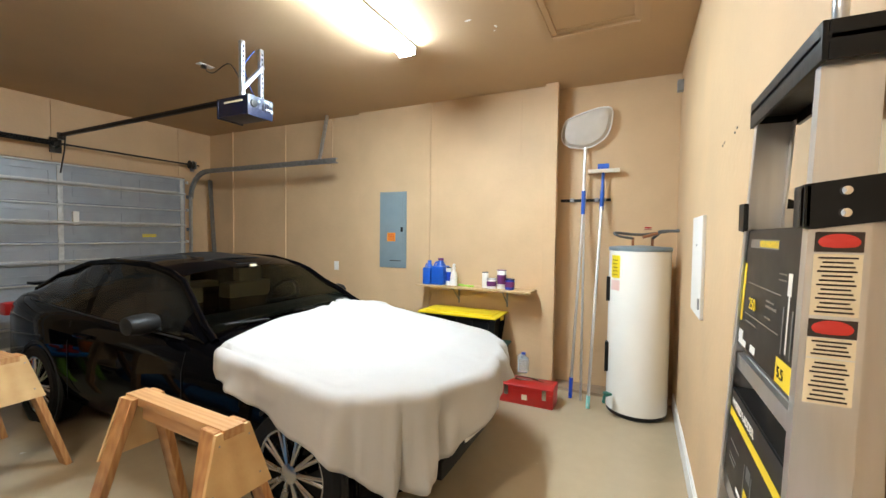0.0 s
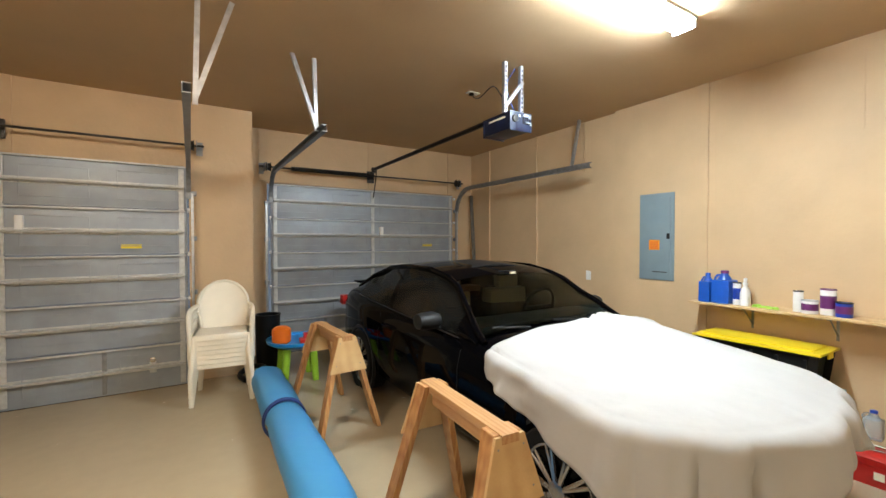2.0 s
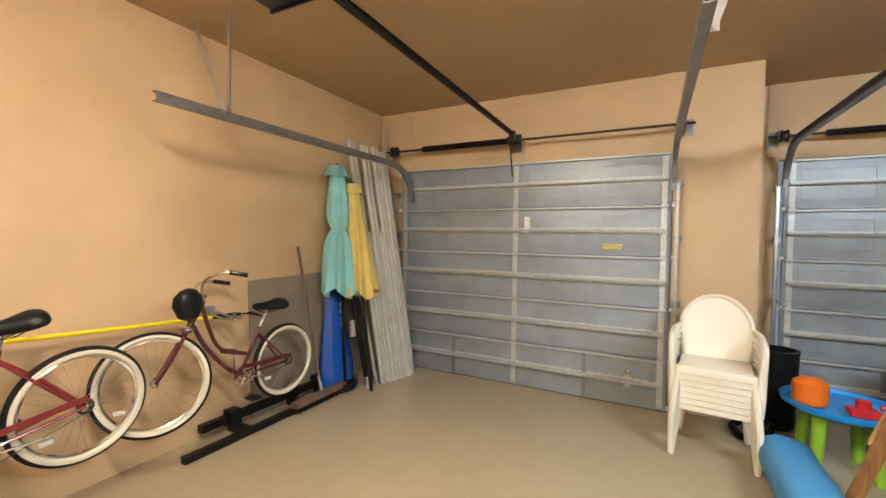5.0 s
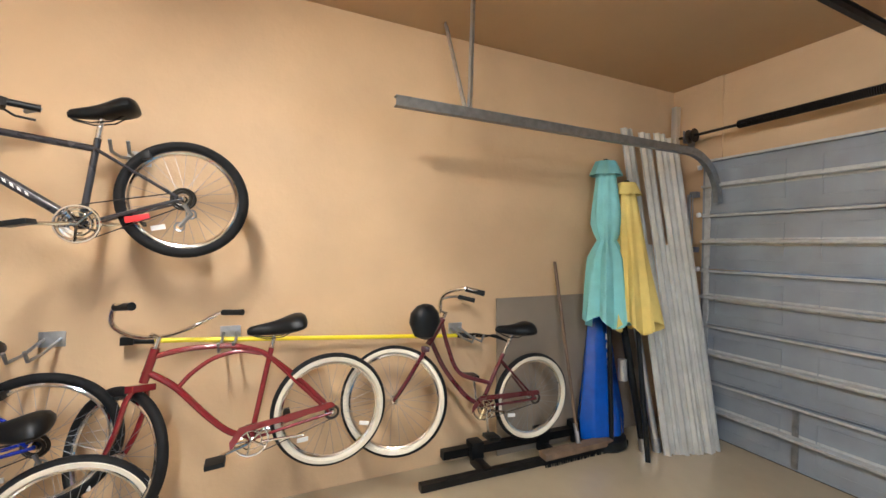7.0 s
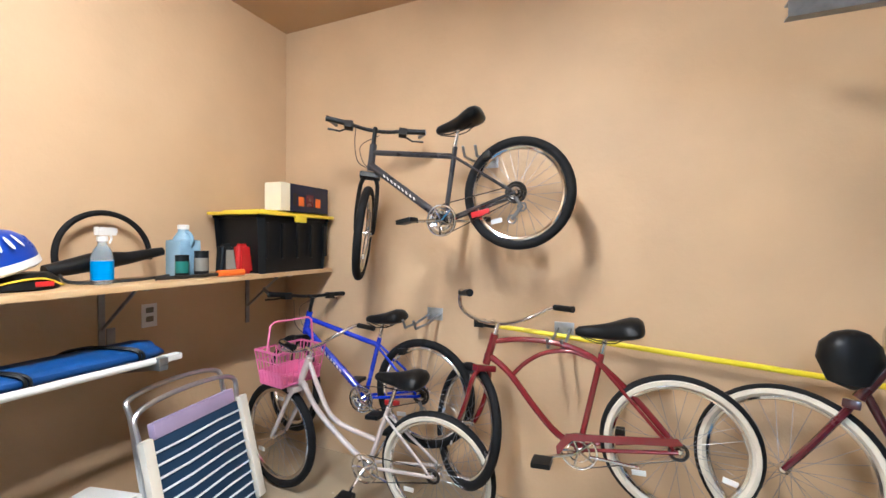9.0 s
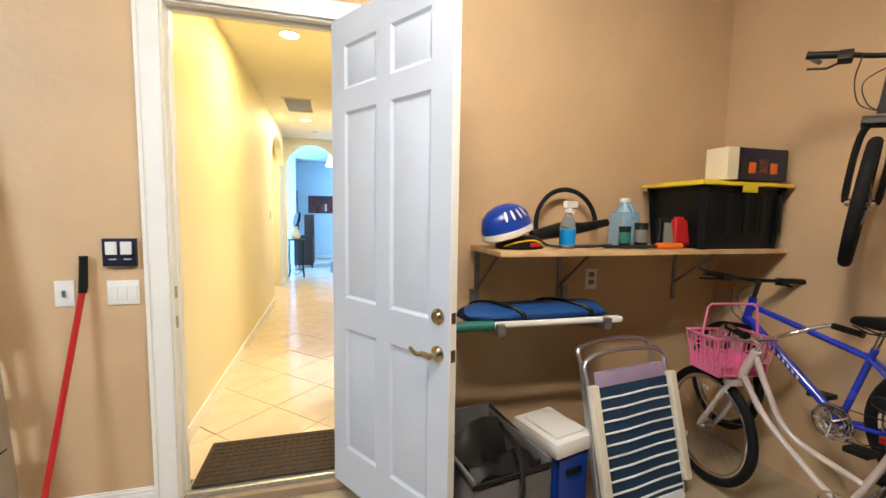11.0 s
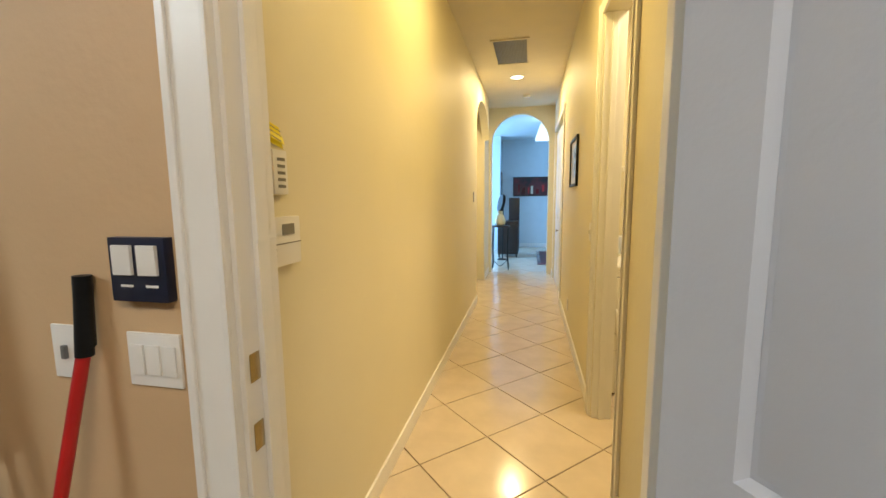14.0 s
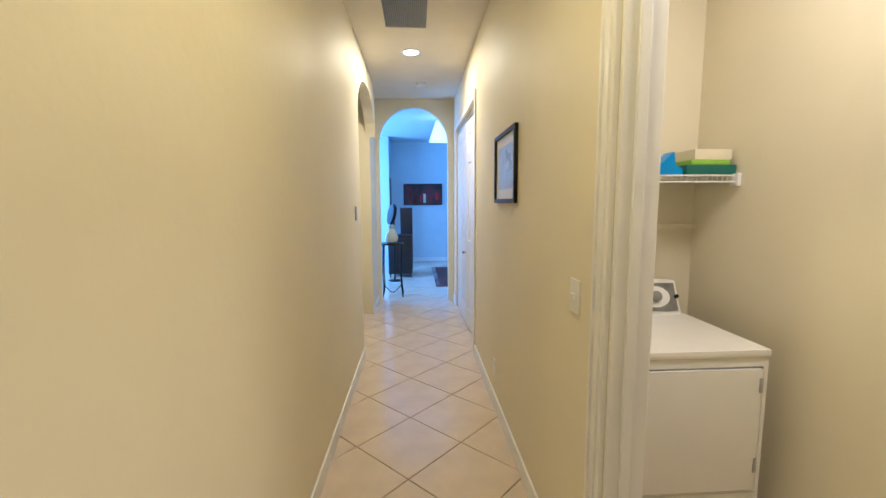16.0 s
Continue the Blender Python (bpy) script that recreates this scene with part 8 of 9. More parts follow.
c2, at2 = carton("ladder_sleeve", 1.047, 1.255, "dark printed cardboard sleeve lettered in white on the ladder",
       [(0.02, 0.99, 0.70, 0.79, "yellow"), (0.42, 0.435, 0.05, 0.50, "galvd"), (0.55, 0.565, 0.05, 0.50, "galvd"), (0.44, 0.55, 0.17, 0.27, "yellow"), (0.46, 0.54, 0.40, 0.52, "galvd"), (0.82, 0.835, 0.05, 0.52, "galvd"),
        (0.10, 0.26, 0.30, 0.312, "greybin"), (0.10, 0.24, 0.25, 0.262, "greybin"), (0.10, 0.30, 0.45, 0.462, "greybin"), (0.74, 0.92, 0.28, 0.30, "greybin"), (0.30, 0.42, 0.08, 0.12, "white")], 0.02)
text_part("lettering", "250", 0.034, pose(*at1(0.20, 0.36, 0.001), 90, 0, 180), "yellow", c1)
text_part("lettering", "5.5", 0.026, pose(*at1(0.79, 0.05, 0.001), 90, 0, 180), "ink", c1)
text_part("lettering", "HYBRID LADDER", 0.024, pose(*at2(0.06, 0.84, 0.001), 90, 0, 180), "white", c2)
bk_ = thing("bucket", "pale green plastic bucket on the floor beside the ladder", "bucket", "", pose(1.885, 0.34, 0) @ Matrix.Diagonal((0.9, 0.9, 0.95, 1)))
bm = bmesh.new()
lathe(bm, [(0.13, 0), (0.14, 0.005), (0.19, 0.29), (0.205, 0.295), (0.205, 0.31), (0.19, 0.31), (0.13, 0.02), (0.01, 0.015)], (0, 0, 0), 36)
part("body", bm, "bucket", bk_)
sq = thing("squeegee", "chrome squeegee with a ribbed black grip standing in the bucket", "squeegee")
bm = bmesh.new()
tube(bm, [(1.800, 0.350, 0.04), (2.210, 0.360, 0.63)], 0.014, 10)
part("handle", bm, "alu", sq)
bm = bmesh.new()
pa, pb = Vector((1.965, 0.354, 0.275)), Vector((2.115, 0.358, 0.493))
for k in range(12):
    c = pa + (pb - pa) * k / 11
    tube(bm, [c - (pb - pa) * 0.02, c, c + (pb - pa) * 0.02], [0.018, 0.024, 0.018], 10)
part("grip", bm, "bplastic", sq)
bm = bmesh.new()
prism(bm, [(2.180, 0.350, 0.605), (2.235, 0.350, 0.605), (2.290, 0.350, 0.675), (2.165, 0.350, 0.70)], (0, 0.02, 0.0))
part("head", bm, "bplastic", sq)
bm = bmesh.new()
tube(bm, [(2.160, 0.360, 0.705), (2.295, 0.360, 0.678)], 0.008, 6)
part("blade", bm, "alu", sq)
ws = thing("white_brush", "white plastic brush with a looped handle standing by the green bucket", "brush")
bm = bmesh.new()
tube(bm, curve_pts([(1.395, 0.620, 0.49), (1.450, 0.620, 0.445), (1.540, 0.620, 0.405), (1.680, 0.620, 0.39)], 5), [0.012] * 8 + [0.016] * 8, 10)
tube(bm, curve_pts([(1.460, 0.620, 0.435), (1.530, 0.620, 0.375), (1.680, 0.620, 0.33)], 5), 0.013, 8)
tube(bm, curve_pts([(1.680, 0.620, 0.345), (1.740, 0.630, 0.33), (1.780, 0.640, 0.22), (1.790, 0.650, 0.08)], 5), 0.032, 10)
box(bm, (1.700, 0.590, 0.0), (1.880, 0.710, 0.10), 0.03)
part("body", bm, "white", ws)
dp_ = thing("long_dustpan", "red long-handled dustpan with a black brush leaning on the wall", "dustpan")
bm = bmesh.new()
tube(bm, [(1.375, 0.03, 1.16), (1.50, 0.20, 0.16)], 0.013, 10)
part("handle", bm, "redpl", dp_)
bm = bmesh.new()
tube(bm, [(1.372, 0.026, 1.17), (1.368, 0.022, 1.32)], 0.017, 10)
tube(bm, [(1.3745, 0.03, 1.15), (1.368, 0.022, 1.30)], 0.017, 10)
part("grip", bm, "bplastic", dp_)
bm = bmesh.new()
rs = []
for i in range(9):
    a = math.pi * i / 8
    rs.append((1.50 + 0.125 * math.cos(a), 0.13 + 0.0, 0.06 + 0.13 * math.sin(a)))
prism(bm, [(1.625, 0.12, 0.0)] + rs + [(1.375, 0.12, 0.0)], (0, 0.02, 0))
tube(bm, rs, 0.012, 8)
box(bm, (1.39, 0.13, 0.0), (1.61, 0.33, 0.012), 0.004)
tube(bm, [(1.49, 0.18, 0.24), (1.50, 0.19, 0.12)], [0.016, 0.03], 10)
part("pan", bm, "redpl", dp_)
bm = bmesh.new()
for i in range(70):
    a = (i * 0.618) % 1.0
    b = (i * 0.377) % 1.0
    tube(bm, [(1.48 + 0.05 * (a - 0.5), 0.21 + 0.04 * b, 0.17), (1.50 + 0.26 * (a - 0.5), 0.24 + 0.12 * b, 0.004)], 0.006, 4)
part("bristles", bm, "bplastic", dp_, kind="stuff")
# controls by the door
ct = thing("opener_control", "pair of navy and white garage door wall buttons", "wall control")
bpart("back_plate", (1.13 + 0.03, 0.0, 1.27), (1.295, 0.022, 1.40), "navybox", ct, 0.003)
for x in (1.175, 1.235):
    bpart("button", (x, 0.022, 1.325), (x + 0.045, 0.03, 1.385), "white", ct, 0.003)
    bpart("logo_bar", (x + 0.005, 0.0222, 1.30), (x + 0.035, 0.0228, 1.305), "white", ct)
swp = thing("switch_plate", "white three-gang rocker switch plate beside the door", "switch", "wall switches")
bpart("plate", (1.16, 0.0, 1.085), (1.29, 0.007, 1.20), "white", swp, 0.002)
for x in (1.168, 1.208, 1.248):
    bpart("rocker", (x, 0.007, 1.11), (x + 0.032, 0.012, 1.175), "white", swp, 0.002)
otl = thing("outlet", "white single switch plate partly behind the red handle", "switch", "wall switches")
bpart("plate", (1.42, 0.0, 1.085), (1.495, 0.006, 1.205), "white", otl, 0.002)
bpart("toggle", (1.452, 0.006, 1.13), (1.464, 0.014, 1.16), "galvd", otl, 0.002)
for x, z in ((2.9, 2.02), (2.94, 2.01), (3.16, 2.015), (3.20, 2.01)):
    bm = bmesh.new()
    lathe(bm, [(0.001, 0.004), (0.005, 0.003), (0.006, 0)], (0, 0, 0), 8, pose(x, 0.0, z, -90, 0, 0))
    solid("wall_anchor", bm, "greybin", "small leftover wall anchor in the tan wall", "wall anchor", "wall anchors")


# six-panel doors
def panel_door(bm, w, h, t, cols=2):
    """Stiles and rails stand round sunk fields; each field holds a raised panel with sloping sides."""
    dep = 0.010
    box(bm, (0.001, -t / 2 + dep, 0.001), (w - 0.001, t / 2 - dep, h - 0.001))
    st, mid = 0.115, 0.10
    pw = (w - 2 * st - mid * (cols - 1)) / cols
    rows_ = [(0.0, 0.22), (0.87, 1.03), (h - 0.46, h - 0.35), (h - 0.14, h)]
    for s in (-1, 1):
        yc = s * (t / 2 - dep)
        y0, y1 = sorted((yc, s * t / 2))
        box(bm, (0, y0, 0), (st, y1, h))
        box(bm, (w - st, y0, 0), (w, y1, h))
        for c in range(cols - 1):
            x = st + pw + c * (pw + mid)
            box(bm, (x, y0, 0.0), (x + mid, y1, h))
        for a, b in rows_:
            for c in range(cols):
                x = st + c * (pw + mid)
                box(bm, (x, y0, a), (x + pw, y1, b))
        for (a, b), (c_, d) in zip(rows_, rows_[1:]):
            for c in range(cols):
                x = st + c * (pw + mid)
                # moulding slope down from the stiles, then the raised panel
                for i0, i1, ya, yb in ((0.0, 0.014, s * (t / 2 - 0.0005), yc + s * 0.0006), (0.022, 0.05, yc + s * 0.0006, s * (t / 2 - 0.002))):
                    o = [(x + i0, b + i0), (x + pw - i0, b + i0), (x + pw - i0, c_ - i0), (x + i0, c_ - i0)]
                    n_ = [(x + i1, b + i1), (x + pw - i1, b + i1), (x + pw - i1, c_ - i1), (x + i1, c_ - i1)]
                    A = [bm.verts.new((u, ya, v)) for u, v in o]
                    B = [bm.verts.new((u, yb, v)) for u, v in n_]
                    for k in range(4):
                        bm.faces.new((A[k], A[(k + 1) % 4], B[(k + 1) % 4], B[k]))
                    if i1 > 0.03:
                        bm.faces.new(B)


hinge = Vector((0.245, 0.01, 0.07))
ang = math.degrees(math.atan2(0.700, -0.438))
dr = thing("door_1", "open white six-panel door with brass lever and deadbolt", "door", "", Matrix.Translation(hinge) @ Matrix.Rotation(radians(ang), 4, "Z"))
bm = bmesh.new()
panel_door(bm, 0.83, 2.42, 0.042)
part("leaf", bm, "doorw_cool", dr)
bpart("edge_strip", (0.83, -0.020, 0), (0.833, 0.020, 2.42), "trim", dr)
for s in (-1, 1):
    bm = bmesh.new()
    lathe(bm, [(0.034, 0), (0.034, 0.006), (0.026, 0.012), (0.022, 0.020), (0.004, 0.022)], (0, 0, 0), 24, pose(0.77, s * 0.021, 1.05, -90 * s, 0, 0))
    part("deadbolt", bm, "brass", dr)
    bm = bmesh.new()
    lathe(bm, [(0.034, 0), (0.034, 0.006), (0.022, 0.012), (0.014, 0.016), (0.013, 0.05), (0.004, 0.052)], (0, 0, 0), 24, pose(0.77, s * 0.021, 0.895, -90 * s, 0, 0))
    tube(bm, curve_pts([(0.77, s * 0.066, 0.895), (0.73, s * 0.068, 0.897), (0.695, s * 0.068, 0.887), (0.67, s * 0.068, 0.895), (0.652, s * 0.066, 0.903)], 5), [0.011] * 8 + [0.009] * 13, 10)
    part("door_handle", bm, "brass", dr)
for z, hh in ((0.87, 0.05), (1.028, 0.045)):
    bpart("latch_plate", (0.8335, -0.013, z), (0.8355, 0.013, z + hh), "brass", dr, 0.001)
for z in (0.25, 1.2, 2.1):
    bm = bmesh.new()
    tube(bm, [(-0.006, 0.022, z), (-0.006, 0.022, z + 0.1)], 0.007, 8)
    part("hinge", bm, "brass", dr)
stk = thing("strike_plate", "brass strike plates in the white door jamb", "strike plate")
for z in (0.95, 1.10):
    bpart("plate", (1.0155, -0.045, z), (1.0178, -0.015, z + 0.06), "brass", stk, 0.001)

# hall things
mt_ = thing("doormat", "dark brown woven doormat on the cream tiles inside the door", "doormat")
bpart("base", (0.25, -0.465, HF + 0.001), (0.99, -0.04, HF + 0.014), "mat", mt_, 0.004)
bm = bmesh.new()
for i in range(18):
    for j in range(9):
        box(bm, (0.27 + i * 0.039, -0.45 + j * 0.044, HF + 0.014), (0.27 + i * 0.039 + 0.030, -0.45 + j * 0.044 + 0.034, HF + 0.017), 0)
part("weave", bm, "mat", mt_, kind="stuff")
kp = thing("alarm_keypad", "white alarm keypad with a yellow note on the hall wall", "keypad")
bpart("body", (1.128, -0.362, 1.485), (1.1495, -0.298, 1.605), "white", kp, 0.006)
for k in range(5):
    bpart("key_strip", (1.1265, -0.348, 1.503 + k * 0.018), (1.128, -0.315, 1.511 + k * 0.018), "greybin", kp)
bm = bmesh.new()
prism(bm, [(1.147, -0.375, 1.612), (1.147, -0.28, 1.632), (1.147, -0.28, 1.685), (1.147, -0.36, 1.668)], (0.002, 0, 0))
prism(bm, [(1.140, -0.372, 1.622), (1.140, -0.285, 1.642), (1.146, -0.285, 1.664), (1.146, -0.372, 1.646)], (0.001, 0, 0))
part("note", bm, "yelpole", kp)
bm = bmesh.new()
for z in (1.632, 1.645, 1.657):
    prism(bm, [(1.1385, -0.355, z - 0.003), (1.1385, -0.30, z + 0.010), (1.1385, -0.30, z + 0.012), (1.1385, -0.355, z - 0.001)], (0.0006, 0, 0))
part("note_line", bm, "greybin", kp, kind="stuff")
thm = thing("thermostat", "white thermostat with a grey display on the hall wall", "thermostat")
bpart("body", (1.125, -0.405, 1.29), (1.1495, -0.25, 1.425), "white", thm, 0.006)
bpart("display", (1.1235, -0.372, 1.375), (1.125, -0.315, 1.405), "greybin", thm)
bpart("seam", (1.1240, -0.403, 1.350), (1.1252, -0.252, 1.353), "greybin", thm)
for k in range(2):
    bpart("button", (1.1235, -0.285, 1.335 - k * 0.015), (1.125, -0.262, 1.340 - k * 0.015), "greybin", thm)
pf = thing("picture_frame", "small black framed print on the cream hall wall", "picture")
bm = bmesh.new()
for a, b in (((0.0705, -3.62, 1.565), (0.092, -3.595, 2.0)), ((0.0705, -3.065, 1.565), (0.092, -3.04, 2.0)), ((0.0705, -3.595, 1.565), (0.092, -3.065, 1.59)), ((0.0705, -3.595, 1.975), (0.092, -3.065, 2.0))):
    box(bm, a, b, 0.002)
part("frame", bm, "bplastic", pf)
bpart("mount", (0.0705, -3.595, 1.59), (0.078, -3.065, 1.975), "white", pf)
bpart("print", (0.078, -3.53, 1.65), (0.0787, -3.13, 1.915), "picture", pf)
for (y, z, nm, lb) in ((-2.17, 1.18, "hall_switch", "white switch plate on the hall wall by the laundry door"), ):
    hs = thing(nm, lb, "switch", "wall switches")
    bpart("plate", (0.0705, y - 0.04, z), (0.077, y + 0.04, z + 0.12), "white", hs, 0.002)
    bpart("toggle", (0.077, y - 0.006, z + 0.045), (0.088, y + 0.006, z + 0.07), "white", hs, 0.002)
hs = thing("outlet", "white socket plate low on the hall wall", "socket")
bpart("plate", (0.0705, -3.68, 0.31), (0.076, -3.60, 0.43), "white", hs, 0.002)
hs = thing("wall_switch", "small white switch plate near the hall archway", "switch", "wall switches")
bpart("plate", (1.143, -4.38, 1.42), (1.1495, -4.30, 1.54), "galvd", hs, 0.002)
vg = thing("air_vent", "grey slatted return air vent in the hall ceiling", "air vent")
bm = bmesh.new()
for a, b in (((0.50, -4.48, HH - 0.012), (0.90, -4.45, HH)), ((0.50, -3.72, HH - 0.012), (0.90, -3.69, HH)), ((0.50, -4.45, HH - 0.012), (0.53, -3.72, HH)), ((0.87, -4.45, HH - 0.012), (0.90, -3.72, HH))):
    box(bm, a, b, 0.002)
part("frame", bm, "hceil", vg)
bpart("backing", (0.53, -4.45, HH - 0.004), (0.87, -3.72, HH - 0.0005), "greybin", vg)
for k in range(22):
    bm = bmesh.new()
    x = 0.537 + k * 0.0153
    prism(bm, [(x, -4.45, HH - 0.011), (x + 0.002, -4.45, HH - 0.012), (x + 0.009, -4.45, HH - 0.005), (x + 0.007, -4.45, HH - 0.0045)], (0, 0.73, 0))
    part("slat", bm, "galvd", vg)
for x, y in ((0.604, -1.62), (0.665, -5.04)):
    dl = thing("downlight", "round recessed white downlight, lit, in the hall ceiling", "downlight", "hall downlights")
    bm = bmesh.new()
    ring(bm, (x, y, HH - 0.002), 0.085, 0.010, 32, 6, axis="Z")
    part("trim_ring", bm, "white", dl)
    bm = bmesh.new()
    lathe(bm, [(0.001, -0.006), (0.078, -0.004), (0.079, 0.0)], (x, y, HH - 0.001), 28)
    lens = part("lens", bm, "glow_warm", dl)
    lens.visible_shadow = False
sm = thing("smoke_alarm", "round white smoke alarm on the hall ceiling", "smoke alarm")
bm = bmesh.new()
lathe(bm, [(0.02, -0.03), (0.055, -0.026), (0.06, 0.0)], (0.55, -6.1, HH), 20)
part("body", bm, "white", sm)
cd = thing("closet_door", "white four-leaf folding closet door standing slightly ajar in the hall", "closet door")
cy = -6.50
for k, (turn, x0) in enumerate(((90, 0.035), (90, 0.035), (94, 0.035), (86, 0.004))):
    bm = bmesh.new()
    panel_door(bm, 0.44, 2.38, 0.03, cols=1)
    bmesh.ops.transform(bm, matrix=pose(x0, cy + k * 0.447, HF + 0.015, 0, 0, turn), verts=bm.verts)
    part("leaf", bm, "trim", cd)
bm = bmesh.new()
lathe(bm, [(0.008, 0), (0.008, 0.02), (0.02, 0.03), (0.005, 0.04)], (0, 0, 0), 14, pose(0.055, -5.56, 0.98, 0, 90, 0))
part("knob", bm, "brass", cd)

# laundry
dy = thing("dryer", "white front-loading dryer with a grey control panel", "dryer")
dx0, dx1, dyf, dyb, dt = -0.735, -0.05, -2.235, -2.86, 1.0
bpart("cabinet", (dx0, dyb, HF + 0.02), (dx1, dyf, dt - 0.03), "enamel", dy, 0.006)
bpart("top", (dx0 - 0.003, dyb, dt - 0.03), (dx1 + 0.003, dyf + 0.008, dt), "enamel", dy, 0.012)
bpart("base_gap", (dx0 + 0.02, dyb, HF), (dx1 - 0.02, dyf - 0.03, HF + 0.02), "cartrim", dy)
bpart("door", (dx0 + 0.03, dyf, HF + 0.34), (dx1 - 0.03, dyf + 0.016, dt - 0.075), "enamel", dy, 0.014)
# grey plate behind the door's rim paints the shaded gap round it
bpart("door_gap_shade", (dx0 + 0.024, dyf, HF + 0.333), (dx1 - 0.024, dyf + 0.003, dt - 0.069), "galvd", dy, 0.001)
bpart("lower_panel", (dx0 + 0.004, dyf, HF + 0.03), (dx1 - 0.004, dyf + 0.004, HF + 0.325), "enamel", dy, 0.002)
for z in (HF + 0.42, dt - 0.17):
    bpart("door_hinge", (dx0 + 0.034, dyf + 0.016, z), (dx0 + 0.048, dyf + 0.02, z + 0.06), "galv", dy, 0.002)
bm = bmesh.new()
tube(bm, curve_pts([(dx1 - 0.07, dyf + 0.016, 0.70), (dx1 - 0.07, dyf + 0.04, 0.68), (dx1 - 0.07, dyf + 0.04, 0.56), (dx1 - 0.07, dyf + 0.016, 0.54)]), 0.010, 8)
part("door_grip", bm, "enamel", dy)
bm = bmesh.new()
prism(bm, [(dx0 + 0.03, dyb, dt), (dx0 + 0.03, dyb + 0.13, dt), (dx0 + 0.03, dyb + 0.06, dt + 0.16), (dx0 + 0.03, dyb, dt + 0.16)], (dx1 - dx0 - 0.06, 0, 0))
part("console", bm, "enamel", dy)
bm = bmesh.new()
q0, q1 = Vector((0, dyb + 0.125, dt + 0.02)), Vector((0, dyb + 0.068, dt + 0.15))
nrm = Vector((0, (q1 - q0).z, -(q1 - q0).y)).normalized()
prism(bm, [Vector((dx0 + 0.045, 0, 0)) + q0 + nrm * 0.001, Vector((dx1 - 0.045, 0, 0)) + q0 + nrm * 0.001, Vector((dx1 - 0.045, 0, 0)) + q1 + nrm * 0.001, Vector((dx0 + 0.045, 0, 0)) + q1 + nrm * 0.001], nrm * 0.004)
part("control_panel", bm, "galvd", dy)
cmid = (q0 + q1) / 2 + nrm * 0.006
rot = Matrix.Translation((0, 0, 0)) @ Vector((0, 0, 1)).rotation_difference(nrm).to_matrix().to_4x4()
bm = bmesh.new()
lathe(bm, [(0.055, 0), (0.055, 0.001), (0.001, 0.0015)], (0, 0, 0), 32, Matrix.Translation(cmid + Vector((-0.58, 0, 0))) @ rot @ Matrix.Diagonal((1.4, 1, 1, 1)))
part("dial_ring", bm, "white", dy)
bm = bmesh.new()
lathe(bm, [(0.028, 0.0), (0.026, 0.02), (0.003, 0.022)], (0, 0, 0), 24, Matrix.Translation(cmid + nrm * 0.001 + Vector((-0.58, 0, 0))) @ rot)
part("dial", bm, "galvd", dy)
bm = bmesh.new()
lathe(bm, [(0.011, 0.0), (0.010, 0.01), (0.003, 0.012)], (0, 0, 0), 16, Matrix.Translation(cmid + Vector((-0.69, 0, 0))) @ rot)
part("knob", bm, "cartrim", dy)
bm = bmesh.new()
a = Vector((-0.46, 0, 0))
prism(bm, [a + q0 + nrm * 0.006 + (q1 - q0) * 0.1, a + Vector((0.10, 0, 0)) + q0 + nrm * 0.006 + (q1 - q0) * 0.1, a + Vector((0.10, 0, 0)) + q0 + nrm * 0.006 + (q1 - q0) * 0.7, a + q0 + nrm * 0.006 + (q1 - q0) * 0.7], nrm * 0.001)
part("instruction_label", bm, "paper", dy)
ws_ = thing("wire_shelf", "white wire shelf on the laundry wall with boxes on it", "wire shelf")
bm = bmesh.new()
zs = 1.69
for y in (-2.945, -2.65):
    tube(bm, [(-0.886, y, zs), (-0.055, y, zs)], 0.004, 6)
tube(bm, [(-0.886, -2.648, zs - 0.03), (-0.055, -2.648, zs - 0.03)], 0.004, 6)
for k in range(34):
    x = -0.885 + k * 0.025
    tube(bm, [(x, -2.945, zs + 0.002), (x, -2.65, zs + 0.002), (x, -2.648, zs - 0.03)], 0.0018, 4)
part("wire_grid", bm, "white", ws_, kind="stuff")
bpart("end_bracket", (-0.889, -2.68, zs - 0.05), (-0.87, -2.63, zs + 0.01), "white", ws_, 0.003)
bm = bmesh.new()
tube(bm, [(-0.38, -2.66, zs - 0.02), (-0.38, -2.945, zs - 0.30)], 0.006, 6)
part("strut", bm, "white", ws_)
bm = bmesh.new()
prism(bm, [(-0.62, -2.74, zs + 0.006), (-0.42, -2.74, zs + 0.006), (-0.40, -2.74, zs + 0.03), (-0.47, -2.74, zs + 0.05), (-0.52, -2.74, zs + 0.06), (-0.575, -2.74, zs + 0.11), (-0.585, -2.74, zs + 0.05), (-0.62, -2.74, zs + 0.03)], (0, 0.08, 0))
solid("toy_fish", bm, "cyanp", "small blue plastic shark-shaped toy on the wire shelf", "toy")
cb = thing("cloth_box", "flat green and white cartons stacked on the wire shelf", "cartons")
bpart("green_carton", (-0.885, -2.88, zs + 0.005), (-0.64, -2.66, zs + 0.05), "teal", cb, 0.003)
bpart("lime_carton", (-0.86, -2.86, zs + 0.051), (-0.67, -2.67, zs + 0.075), "greenp", cb, 0.003)
bpart("white_carton", (-0.875, -2.85, zs + 0.076), (-0.69, -2.68, zs + 0.125), "paper", cb, 0.003)
os_ = thing("dryer_outlet", "white outlet plate above the dryer", "socket")
bpart("plate", (-0.64, -2.9285, 1.20), (-0.56, -2.923, 1.30), "white", os_, 0.002)

